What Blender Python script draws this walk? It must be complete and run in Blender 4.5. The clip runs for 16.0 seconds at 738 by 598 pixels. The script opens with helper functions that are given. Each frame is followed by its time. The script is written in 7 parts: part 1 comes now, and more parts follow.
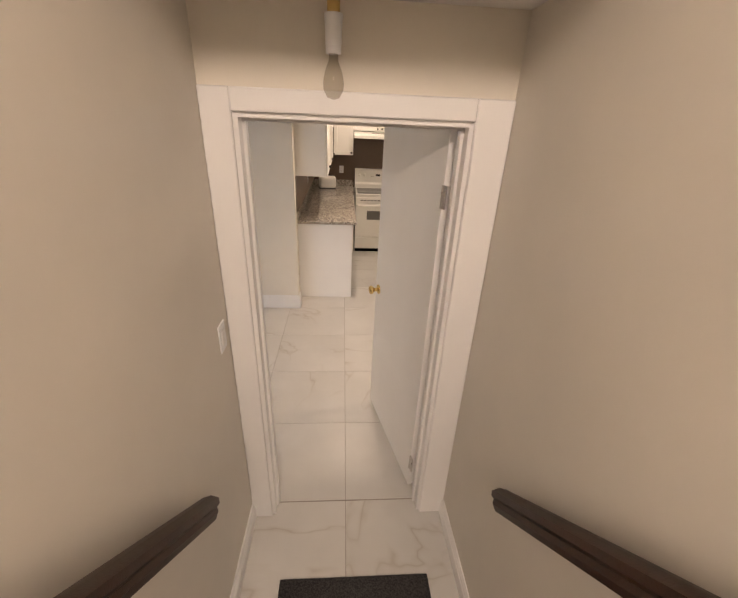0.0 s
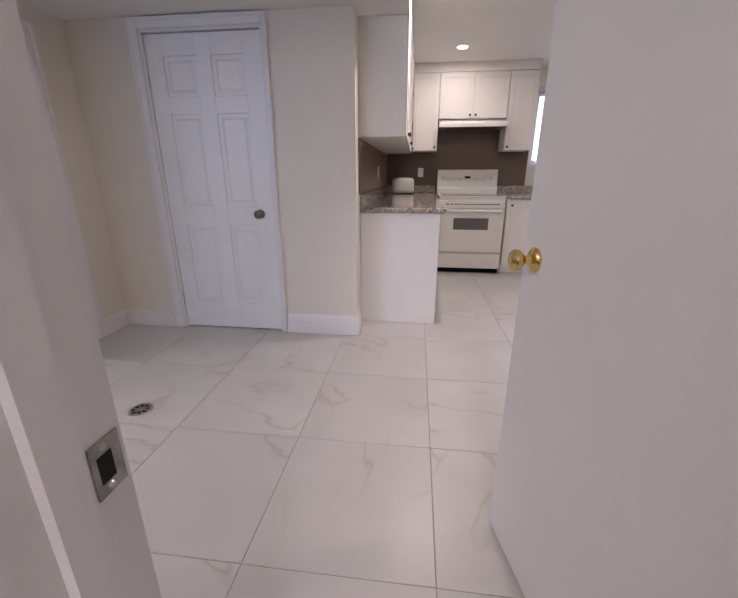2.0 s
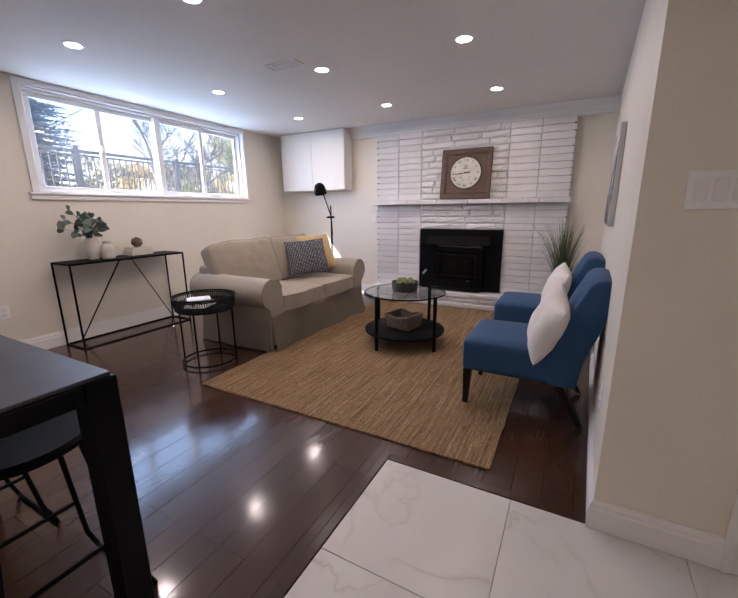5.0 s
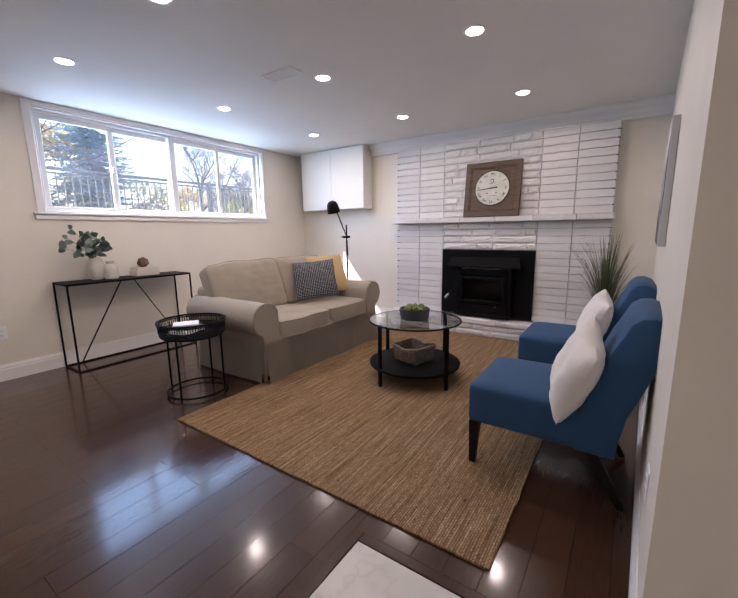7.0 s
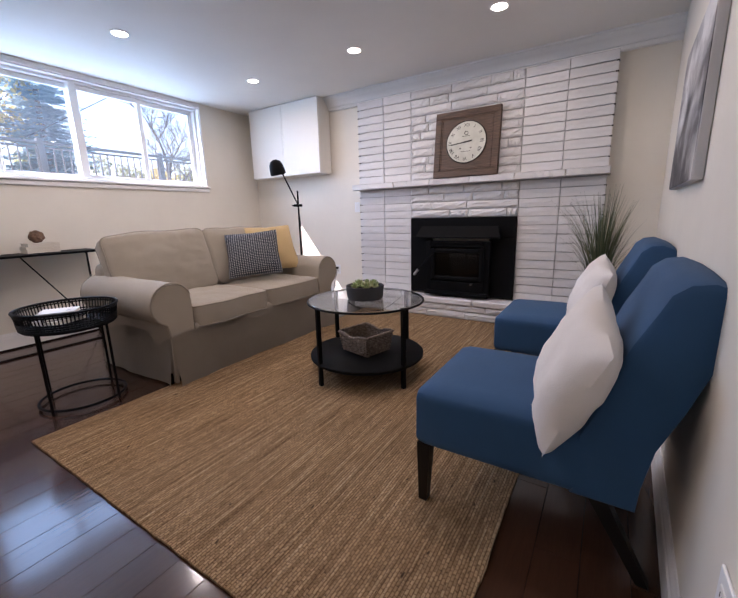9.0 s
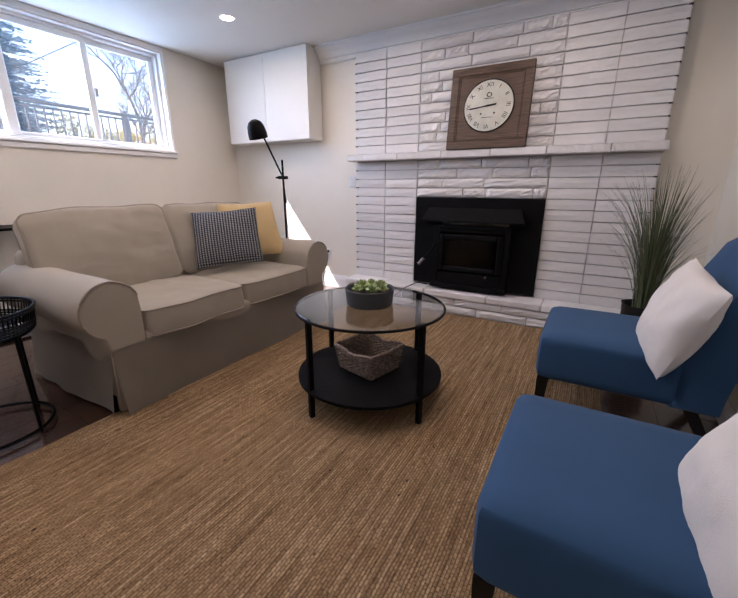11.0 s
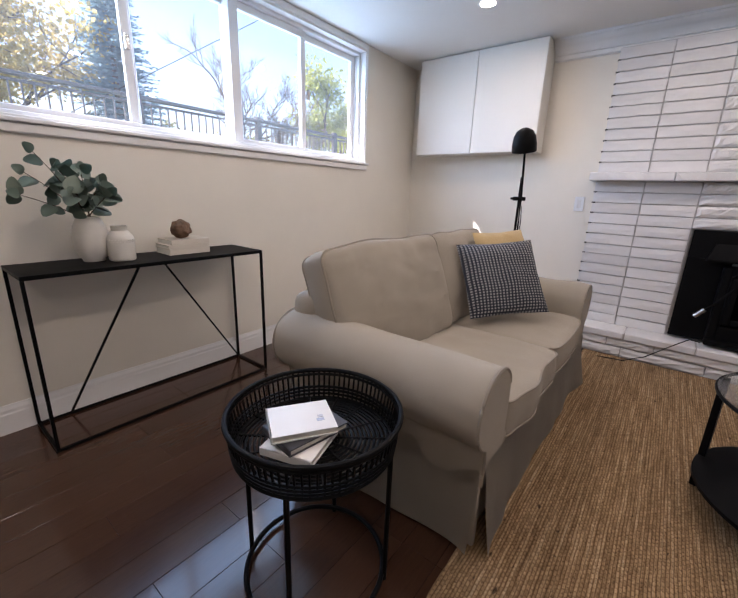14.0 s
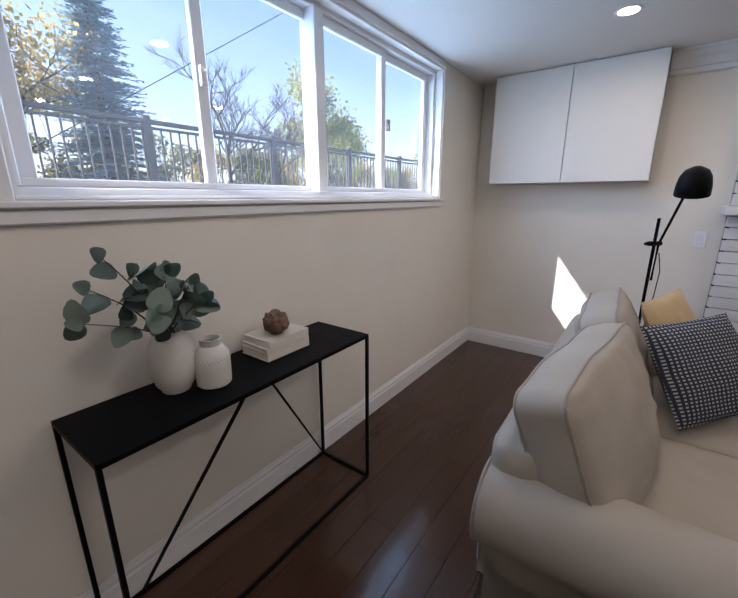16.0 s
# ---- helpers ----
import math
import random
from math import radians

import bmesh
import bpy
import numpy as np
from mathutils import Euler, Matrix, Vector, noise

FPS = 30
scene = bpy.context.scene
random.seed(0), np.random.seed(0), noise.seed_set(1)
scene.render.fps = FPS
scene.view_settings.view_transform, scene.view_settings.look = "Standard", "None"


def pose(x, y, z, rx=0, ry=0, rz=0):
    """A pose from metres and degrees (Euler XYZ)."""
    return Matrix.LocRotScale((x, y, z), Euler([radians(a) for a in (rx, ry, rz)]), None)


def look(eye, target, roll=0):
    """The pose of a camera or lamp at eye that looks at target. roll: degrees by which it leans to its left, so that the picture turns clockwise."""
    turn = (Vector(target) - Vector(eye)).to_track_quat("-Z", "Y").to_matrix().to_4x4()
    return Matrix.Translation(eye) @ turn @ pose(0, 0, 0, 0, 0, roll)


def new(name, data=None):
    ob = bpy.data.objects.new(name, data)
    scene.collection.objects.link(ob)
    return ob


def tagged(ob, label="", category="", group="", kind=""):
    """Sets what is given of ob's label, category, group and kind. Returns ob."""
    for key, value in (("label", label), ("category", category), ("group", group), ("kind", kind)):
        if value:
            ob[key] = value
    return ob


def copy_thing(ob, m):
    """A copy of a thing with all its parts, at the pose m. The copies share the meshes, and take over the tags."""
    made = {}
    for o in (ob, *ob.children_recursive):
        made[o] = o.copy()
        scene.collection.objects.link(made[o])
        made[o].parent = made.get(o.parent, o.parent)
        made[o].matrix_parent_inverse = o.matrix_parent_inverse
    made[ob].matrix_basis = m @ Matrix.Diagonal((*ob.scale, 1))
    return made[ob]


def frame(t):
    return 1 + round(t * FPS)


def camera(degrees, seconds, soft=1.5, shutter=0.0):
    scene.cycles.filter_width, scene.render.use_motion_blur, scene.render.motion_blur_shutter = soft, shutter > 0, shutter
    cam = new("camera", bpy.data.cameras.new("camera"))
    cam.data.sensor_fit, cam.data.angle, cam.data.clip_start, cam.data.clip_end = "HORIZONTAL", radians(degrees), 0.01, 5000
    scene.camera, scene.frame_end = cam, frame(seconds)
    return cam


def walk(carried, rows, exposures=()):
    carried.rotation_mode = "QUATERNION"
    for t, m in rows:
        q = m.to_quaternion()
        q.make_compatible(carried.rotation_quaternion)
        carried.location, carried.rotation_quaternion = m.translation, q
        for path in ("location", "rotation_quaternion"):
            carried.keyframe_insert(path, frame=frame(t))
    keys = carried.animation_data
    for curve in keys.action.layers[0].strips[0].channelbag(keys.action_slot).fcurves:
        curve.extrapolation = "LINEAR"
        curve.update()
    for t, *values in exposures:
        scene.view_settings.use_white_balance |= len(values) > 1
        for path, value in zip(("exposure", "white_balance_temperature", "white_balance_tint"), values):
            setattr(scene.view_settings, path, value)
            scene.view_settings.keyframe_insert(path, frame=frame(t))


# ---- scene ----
cam = camera(88.7, 16.0)
PATH = [
    (0, (-0.134, -0.025, 1.921), (0.011, 1.778, 1.067), 2.6),
    (0.5, (-0.149, 0.234, 1.724), (-0.011, 2.05, 0.898), 2.2),
    (1, (-0.161, 0.503, 1.497), (-0.036, 2.333, 0.7), 1.9),
    (1.5, (-0.172, 0.827, 1.296), (-0.182, 2.714, 0.632), 0.9),
    (2, (-0.201, 1.197, 1.15), (-0.431, 3.083, 0.523), -0.0),
    (2.5, (-0.233, 1.538, 1.168), (-1.094, 3.243, 0.573), -1.2),
    (3, (-0.376, 1.771, 1.172), (-1.897, 2.943, 0.615), -2.5),
    (3.5, (-0.627, 1.905, 1.18), (-2.498, 2.383, 0.661), -3.5),
    (4, (-0.78, 1.975, 1.225), (-2.708, 1.792, 0.728), -2.1),
    (4.5, (-0.888, 2.023, 1.23), (-2.707, 1.347, 0.745), -0.6),
    (5, (-0.959, 2.123, 1.233), (-2.676, 1.204, 0.776), -0.5),
    (5.2, (-0.964, 2.152, 1.235), (-2.64, 1.151, 0.798), -0.2),
    (7.3, (-1.561, 2.189, 1.195), (-3.188, 1.081, 0.845), -0.7),
    (7.5, (-1.646, 2.158, 1.165), (-3.276, 1.053, 0.814), -0.6),
    (8, (-1.802, 2.107, 1.096), (-3.441, 1.019, 0.733), -0.9),
    (8.5, (-1.946, 2.098, 1.044), (-3.593, 1.034, 0.65), -1.3),
    (9, (-2.127, 2.097, 1.032), (-3.776, 1.052, 0.598), -1.5),
    (9.2, (-2.192, 2.09, 1.018), (-3.842, 1.052, 0.571), -1.4),
    (11.3, (-2.589, 1.582, 1.076), (-4.247, 0.622, 0.5), 0.3),
    (11.5, (-2.6, 1.491, 1.081), (-4.247, 0.516, 0.501), 0.4),
    (12, (-2.586, 1.251, 1.103), (-4.164, 0.166, 0.524), 0.6),
    (12.5, (-2.511, 0.979, 1.112), (-4.071, -0.137, 0.547), 1.8),
    (13, (-2.426, 0.726, 1.129), (-3.981, -0.402, 0.573), 2.3),
    (13.5, (-2.378, 0.448, 1.149), (-3.92, -0.698, 0.595), 2.4),
    (14, (-2.331, 0.185, 1.151), (-3.855, -0.993, 0.612), 2.0),
    (14.5, (-2.293, -0.07, 1.19), (-3.812, -1.253, 0.646), 0.9),
    (15, (-2.302, -0.317, 1.237), (-3.824, -1.49, 0.683), 0.7),
    (15.5, (-2.35, -0.547, 1.337), (-3.878, -1.717, 0.796), -0.2),
    (16, (-2.383, -0.752, 1.421), (-3.944, -1.888, 0.899), -0.1),
]
EXPOSURES = [(0.0, 2.25, 7500, 22), (0.5, 2.26, 6250, 21), (1.0, 2.22, 5500, 23), (1.5, 2.2, 5650, 25), (2.0, 2.14, 5950, 27), (3.0, 2.18, 6000, 26), (3.5, 2.08, 6100, 27),
             (4.5, 1.76, 6450, 27), (7.5, 1.88, 6350, 26), (9.0, 1.85, 6200, 26), (11.5, 1.75, 6350, 26), (13.0, 1.70, 6350, 24), (14.5, 1.54, 6250, 22), (16.0, 1.13, 6050, 21)]
walk(cam, [(t, look(eye, target, roll)) for t, eye, target, roll in PATH], EXPOSURES)

# ---- world, sun, lamps ----
SUN_WAY = Vector((-0.80, 0.745, -0.97)).normalized()
world = bpy.data.worlds.new("world")
scene.world = world
world.use_nodes = True
wn = world.node_tree
sky = wn.nodes.new("ShaderNodeTexSky")
sky.sky_type = "NISHITA"
sky.sun_disc = False
sky.sun_elevation = math.asin(-SUN_WAY.z)
sky.sun_rotation = math.atan2(-SUN_WAY.x, -SUN_WAY.y)
wn.nodes["Background"].inputs["Strength"].default_value = 0.125
wn.links.new(sky.outputs[0], wn.nodes["Background"].inputs["Color"])

sun_data = bpy.data.lights.new("sun", "SUN")
sun_data.energy, sun_data.angle, sun_data.color = 4.8, radians(0.53), (1.0, 0.95, 0.87)
sun = new("sun", sun_data)
sun.matrix_world = look((0, 0, 0), SUN_WAY)


def area_lamp(name, eye, target, watts, color, sx, sy, shape="RECTANGLE", spread=180):
    data = bpy.data.lights.new(name, "AREA")
    data.shape, data.size, data.size_y = shape, sx, sy
    data.energy, data.color, data.spread = watts, color, radians(spread)
    ob = new(name, data)
    ob.matrix_world = look(eye, target)
    return ob


area_lamp("window_daylight", (-3.92, -2.34, 1.87), (-3.92, 0.4, 0.9), 13, (0.39, 0.67, 1.0), 2.35, 0.8)
area_lamp("bedroom_daylight", (-6.06, 4.67, 1.84), (-4.5, 4.5, 1.2), 1.4, (0.9, 0.95, 1.0), 0.55, 0.5)
area_lamp("kitchen_daylight", (1.62, 6.66, 1.75), (1.3, 5.0, 0.6), 1.3, (0.88, 0.94, 1.0), 0.8, 0.8)
area_lamp("upstairs_light", (-0.08, -1.7, 3.05), (-0.08, 0.9, 1.2), 10.5, (1.0, 0.92, 0.83), 0.8, 0.5)

# ---- materials ----


def srgb(r, g, b):
    return tuple((c / 255 / 12.92) if c <= 10 else ((c / 255 + 0.055) / 1.055) ** 2.4 for c in (r, g, b)) + (1,)


class Nodes:
    """A material's nodes, made one line each."""

    def __init__(self, name):
        self.mat = bpy.data.materials.new(name)
        self.mat.use_nodes = True
        self.tree = self.mat.node_tree
        self.bsdf = self.tree.nodes["Principled BSDF"]
        self.coord = self.tree.nodes.new("ShaderNodeTexCoord").outputs["Object"]

    def add(self, kind, **values):
        node = self.tree.nodes.new(kind)
        for key, value in values.items():
            node.inputs[key.replace("_", " ")].default_value = value
        return node

    def link(self, a, b):
        self.tree.links.new(a, b)
        return self

    def stretch(self, sx, sy, sz, source=None):
        m = self.add("ShaderNodeMapping", Scale=(sx, sy, sz))
        self.link(source or self.coord, m.inputs["Vector"])
        return m.outputs["Vector"]

    def noise(self, scale, detail=4.0, rough=0.55, vector=None, distortion=0.0):
        n = self.add("ShaderNodeTexNoise", Scale=scale, Detail=detail, Roughness=rough, Distortion=distortion)
        self.link(vector or self.coord, n.inputs["Vector"])
        return n.outputs["Fac"]

    def ramp(self, fac, *stops):
        r = self.tree.nodes.new("ShaderNodeValToRGB")
        while len(r.color_ramp.elements) < len(stops):
            r.color_ramp.elements.new(0.5)
        for e, (p, c) in zip(r.color_ramp.elements, stops):
            e.position, e.color = p, c if len(c) == 4 else (*c, 1)
        self.link(fac, r.inputs[0])
        return r.outputs[0]

    def mix(self, fac, a, b, how="MIX"):
        m = self.tree.nodes.new("ShaderNodeMix")
        m.data_type, m.blend_type = "RGBA", how
        for slot, value in ((0, fac), (6, a), (7, b)):
            if isinstance(value, (int, float, tuple)):
                m.inputs[slot].default_value = value
            else:
                self.link(value, m.inputs[slot])
        return m.outputs[2]

    def math(self, how, a, b=0.0):
        m = self.tree.nodes.new("ShaderNodeMath")
        m.operation = how
        for slot, value in ((0, a), (1, b)):
            if isinstance(value, (int, float)):
                m.inputs[slot].default_value = value
            else:
                self.link(value, m.inputs[slot])
        return m.outputs[0]

    def random(self):
        return self.tree.nodes.new("ShaderNodeObjectInfo").outputs["Random"]

    def color(self, socket):
        return self.link(socket, self.bsdf.inputs["Base Color"])

    def rough(self, value):
        if isinstance(value, (int, float)):
            self.bsdf.inputs["Roughness"].default_value = value
            return self
        return self.link(value, self.bsdf.inputs["Roughness"])

    def bump(self, height, strength=0.2, distance=0.01):
        b = self.add("ShaderNodeBump", Strength=strength, Distance=distance)
        self.link(height, b.inputs["Height"])
        return self.link(b.outputs[0], self.bsdf.inputs["Normal"])

    def set(self, **values):
        for key, value in values.items():
            self.bsdf.inputs[key.replace("_", " ")].default_value = value
        return self


def painted(name, color, rough=0.55, var=0.06, bump=0.08, scale=2.2, grain=190, spec=0.5):
    """Paint: faint large unevenness, a roller's fine stipple."""
    n = Nodes(name)
    dark = tuple(c * (1 - var) for c in color[:3]) + (1,)
    big = n.noise(scale, 5, 0.6)
    n.color(n.ramp(big, (0.35, dark), (0.65, color)))
    n.rough(n.math("ADD", n.math("MULTIPLY", n.noise(6), 0.15), rough - 0.07))
    n.set(Specular_IOR_Level=spec)
    return n.bump(n.noise(grain, 2), bump, 0.002).mat


def metal(name, color, rough=0.4, metallic=1.0, spec=0.5):
    n = Nodes(name)
    n.set(Metallic=metallic, Specular_IOR_Level=spec)
    n.color(n.ramp(n.noise(14), (0.3, tuple(c * 0.8 for c in color[:3])), (0.7, color)))
    n.rough(n.math("ADD", n.math("MULTIPLY", n.noise(40), 0.2), rough - 0.1))
    return n.mat


def cloth(name, color, weave=420, rough=0.9, var=0.12, bump=0.35, sheen=0.15, crease=0.0):
    n = Nodes(name)
    dark = tuple(c * (1 - var) for c in color[:3]) + (1,)
    fine = n.noise(weave, 2, 0.7)
    base = n.mix(n.math("MULTIPLY", fine, 0.35), n.ramp(n.noise(5, 5), (0.3, dark), (0.7, color)), tuple(c * 0.7 for c in color[:3]) + (1,))
    n.color(base).rough(rough)
    n.set(Sheen_Weight=sheen, Sheen_Roughness=0.6)
    folds = n.math("ADD", n.math("MULTIPLY", n.noise(9, 3), 3.0), fine)
    if crease:
        folds = n.math("ADD", folds, n.math("MULTIPLY", n.noise(6.5, 2, 0.45, None, 1.1), 3.0 * crease))
    return n.bump(folds, bump, 0.004).mat


WALL = painted("cream_wall_paint", (0.775, 0.728, 0.64, 1), 0.5, 0.05)
STAIRWALL = painted("pale_stairwell_paint", (0.72, 0.675, 0.605, 1), 0.5, 0.05)
CEIL = painted("white_ceiling_paint", (0.80, 0.79, 0.765, 1), 0.75, 0.03)
TRIM = painted("white_trim_paint", (0.80, 0.79, 0.775, 1), 0.32, 0.03, 0.04)
DOORWHITE = painted("white_door_paint", (0.84, 0.835, 0.82, 1), 0.38, 0.04, 0.05)
CABWHITE = painted("white_cabinet_lacquer", (0.80, 0.78, 0.73, 1), 0.42, 0.01, 0.02)
VINYL = painted("white_vinyl", (0.82, 0.83, 0.84, 1), 0.3, 0.03, 0.02)
APPLIANCE = painted("white_enamel", (0.78, 0.77, 0.72, 1), 0.18, 0.03, 0.0)
BLACKMETAL = metal("black_powder_coat", (0.0035, 0.0035, 0.004, 1), 0.45, 0.0, 0.10)
BLACKTOP = painted("black_laminate", (0.0035, 0.0035, 0.004, 1), 0.5, 0.25, 0.05, spec=0.07)
IRON = painted("black_cast_iron", (0.0035, 0.0035, 0.004, 1), 0.6, 0.3, 0.2, 5, 90, 0.09)
BRASS = metal("polished_brass", (0.83, 0.60, 0.24, 1), 0.2)
CHROME = metal("brushed_steel", (0.62, 0.60, 0.57, 1), 0.3)
BRONZE = metal("dark_bronze", (0.05, 0.042, 0.036, 1), 0.35)
SOFA = cloth("beige_slipcover", (0.352, 0.308, 0.250, 1), 520, 0.92, 0.08, 0.30, 0.08, 1.1)
PIPING = cloth("darker_beige_piping", (0.27, 0.23, 0.185, 1), 520, 0.92, 0.08, 0.2)
BLUE = cloth("blue_upholstery", (0.014, 0.068, 0.165, 1), 700, 0.85, 0.16, 0.12, 0.03)
CUSHWHITE = cloth("white_pillow_cotton", (0.74, 0.70, 0.665, 1), 300, 0.9, 0.05, 0.35)
MUSTARD = cloth("mustard_pillow_cotton", (0.54, 0.385, 0.18, 1), 300, 0.9, 0.12, 0.35)
DARKWOOD = painted("dark_stained_leg", (0.010, 0.008, 0.007, 1), 0.45, 0.3, 0.1, spec=0.2)


def wood_floor_material():
    n = Nodes("espresso_plank")
    n.set(Specular_IOR_Level=0.2, Coat_Weight=0.52, Coat_Roughness=0.11)
    grain = n.noise(7, 7, 0.65, n.stretch(1.2, 14, 14), 0.6)
    tone = n.mix(n.random(), (0.023, 0.0110, 0.0072, 1), (0.046, 0.0220, 0.0140, 1))
    n.color(n.mix(n.math("MULTIPLY", grain, 0.6), tone, (0.095, 0.042, 0.0230, 1)))
    n.rough(n.math("ADD", n.math("MULTIPLY", n.noise(3.0, 5), 0.14), 0.17))
    return n.bump(n.math("ADD", grain, n.math("MULTIPLY", n.noise(5), 1.5)), 0.05, 0.004).mat


def tile_material():
    """White porcelain with soft grey-brown veins, shifted from tile to tile."""
    n = Nodes("veined_porcelain")
    shift = n.tree.nodes.new("ShaderNodeVectorMath")
    shift.operation = "ADD"
    spread = n.tree.nodes.new("ShaderNodeVectorMath")
    spread.operation = "SCALE"
    spread.inputs[0].default_value = (31.0, 17.0, 9.0)
    n.link(n.random(), spread.inputs["Scale"])
    n.link(n.coord, shift.inputs[0])
    n.link(spread.outputs[0], shift.inputs[1])
    v = shift.outputs[0]
    warp = n.noise(1.25, 4, 0.52, v, 0.7)
    vein = n.math("ABSOLUTE", n.math("SUBTRACT", warp, 0.5))
    thin = n.ramp(vein, (0.0, (1, 1, 1)), (0.006, (0.35, 0.35, 0.35)), (0.022, (0, 0, 0)))
    where = n.ramp(n.noise(1.7, 2, 0.5, v), (0.42, (0, 0, 0)), (0.58, (1, 1, 1)))
    fac = n.math("MULTIPLY", n.math("MULTIPLY", thin, where), 0.55)
    cloud = n.ramp(n.noise(1.6, 4, 0.6, v), (0.35, (0.545, 0.53, 0.50)), (0.65, (0.61, 0.595, 0.565)))
    n.color(n.mix(fac, cloud, (0.36, 0.31, 0.25, 1)))
    n.rough(n.math("ADD", n.math("MULTIPLY", n.noise(4, 3), 0.1), 0.26))
    n.set(Specular_IOR_Level=0.35)
    return n.mat


def jute_material():
    """Woven jute: uneven yarns along x, each broken into short stitches."""
    n = Nodes("woven_jute")
    yarn = n.noise(1.0, 2, 0.6, n.stretch(2.6, 70, 1))
    tuft = n.noise(1.0, 2, 0.65, n.stretch(85, 120, 1))
    broad = n.noise(1.0, 3, 0.6, n.stretch(0.7, 8, 1))
    c = n.ramp(yarn, (0.30, (0.215, 0.130, 0.066)), (0.48, (0.40, 0.258, 0.138)), (0.60, (0.53, 0.362, 0.210)), (0.74, (0.72, 0.56, 0.37)))
    c = n.mix(n.math("MULTIPLY", broad, 0.45), c, (0.47, 0.306, 0.165, 1))
    sway = n.tree.nodes.new("ShaderNodeVectorMath")
    sway.operation = "ADD"
    bend = n.tree.nodes.new("ShaderNodeVectorMath")
    bend.operation = "SCALE"
    bend.inputs[0].default_value = (0.05, 0.010, 0.0)
    n.link(n.noise(7, 3), bend.inputs["Scale"])
    n.link(n.coord, sway.inputs[0])
    n.link(bend.outputs[0], sway.inputs[1])
    stitch = n.add("ShaderNodeTexBrick", Scale=1.0, Color1=(0.62, 0.60, 0.57, 1), Color2=(1, 1, 1, 1), Mortar=(0.24, 0.20, 0.16, 1), Mortar_Size=0.0015, Mortar_Smooth=0.6, Brick_Width=0.019, Row_Height=0.0105)
    n.link(sway.outputs[0], stitch.inputs["Vector"])
    c = n.mix(0.85, c, stitch.outputs["Color"], "MULTIPLY")
    c = n.mix(n.ramp(tuft, (0.30, (0.7, 0.7, 0.7)), (0.43, (0, 0, 0))), c, (0.06, 0.034, 0.018, 1))
    fleck = n.ramp(n.noise(1.0, 1, 0.5, n.stretch(26, 60, 1)), (0.24, (1, 1, 1)), (0.28, (0, 0, 0)))
    c = n.mix(n.math("MULTIPLY", fleck, 0.8), c, (0.03, 0.018, 0.012, 1))
    n.color(c).rough(0.95)
    n.set(Specular_IOR_Level=0.2)
    h = n.math("ADD", n.math("MULTIPLY", stitch.outputs["Fac"], -0.9), n.math("MULTIPLY", tuft, 1.2))
    return n.bump(h, 1.0, 0.007).mat


def brick_material():
    n = Nodes("white_painted_brick")
    tone = n.mix(n.random(), (0.63, 0.62, 0.615, 1), (0.74, 0.73, 0.725, 1))
    n.color(n.mix(n.math("MULTIPLY", n.noise(9, 5), 0.35), tone, (0.58, 0.55, 0.54, 1)))
    n.rough(0.42)
    return n.bump(n.math("ADD", n.noise(28, 5, 0.65), n.math("MULTIPLY", n.noise(120, 2), 0.3)), 0.35, 0.006).mat


def granite_material():
    n = Nodes("speckled_granite")
    v = n.add("ShaderNodeTexVoronoi", Scale=95.0)
    n.link(n.coord, v.inputs["Vector"])
    speck = n.ramp(v.outputs["Color"], (0.15, (0.05, 0.04, 0.035)), (0.35, (0.30, 0.26, 0.22)), (0.6, (0.52, 0.47, 0.40)), (0.85, (0.66, 0.62, 0.56)))
    n.color(n.mix(n.ramp(n.noise(14, 4), (0.4, (0, 0, 0)), (0.65, (0.7, 0.7, 0.7))), speck, (0.33, 0.29, 0.25, 1))).rough(0.12)
    return n.mat


def glass_material(name, tint=(1, 1, 1, 1), rough=0.0, glare=0.0, shine=0.035):
    """A thin pane: clear, with a real reflection at grazing angles, and a pale film imitating window glare."""
    n = Nodes(name)
    out = n.tree.nodes["Material Output"]
    clear = n.add("ShaderNodeBsdfTransparent", Color=tint)
    gloss = n.add("ShaderNodeBsdfGlossy", Roughness=rough)
    facing = n.tree.nodes.new("ShaderNodeLayerWeight").outputs["Facing"]
    power = n.math("ADD", n.math("MULTIPLY", n.math("POWER", facing, 5.0), 0.9), shine)
    m = n.tree.nodes.new("ShaderNodeMixShader")
    n.link(power, m.inputs[0]).link(clear.outputs[0], m.inputs[1]).link(gloss.outputs[0], m.inputs[2]).link(m.outputs[0], out.inputs[0])
    # White translucent layer that puts a veil of glare into the pane.
    if glare:
        film = n.add("ShaderNodeBsdfTranslucent", Color=(0.95, 0.97, 1.0, 1))
        top = n.tree.nodes.new("ShaderNodeMixShader")
        n.link(n.math("MULTIPLY", n.ramp(n.noise(3, 4), (0.3, (0.6, 0.6, 0.6)), (0.7, (1, 1, 1))), glare), top.inputs[0])
        n.link(m.outputs[0], top.inputs[1]).link(film.outputs[0], top.inputs[2]).link(top.outputs[0], out.inputs[0])
    return n.mat


def glow_material(name, color, strength):
    n = Nodes(name)
    n.set(Emission_Color=color, Emission_Strength=strength, Base_Color=color)
    return n.mat


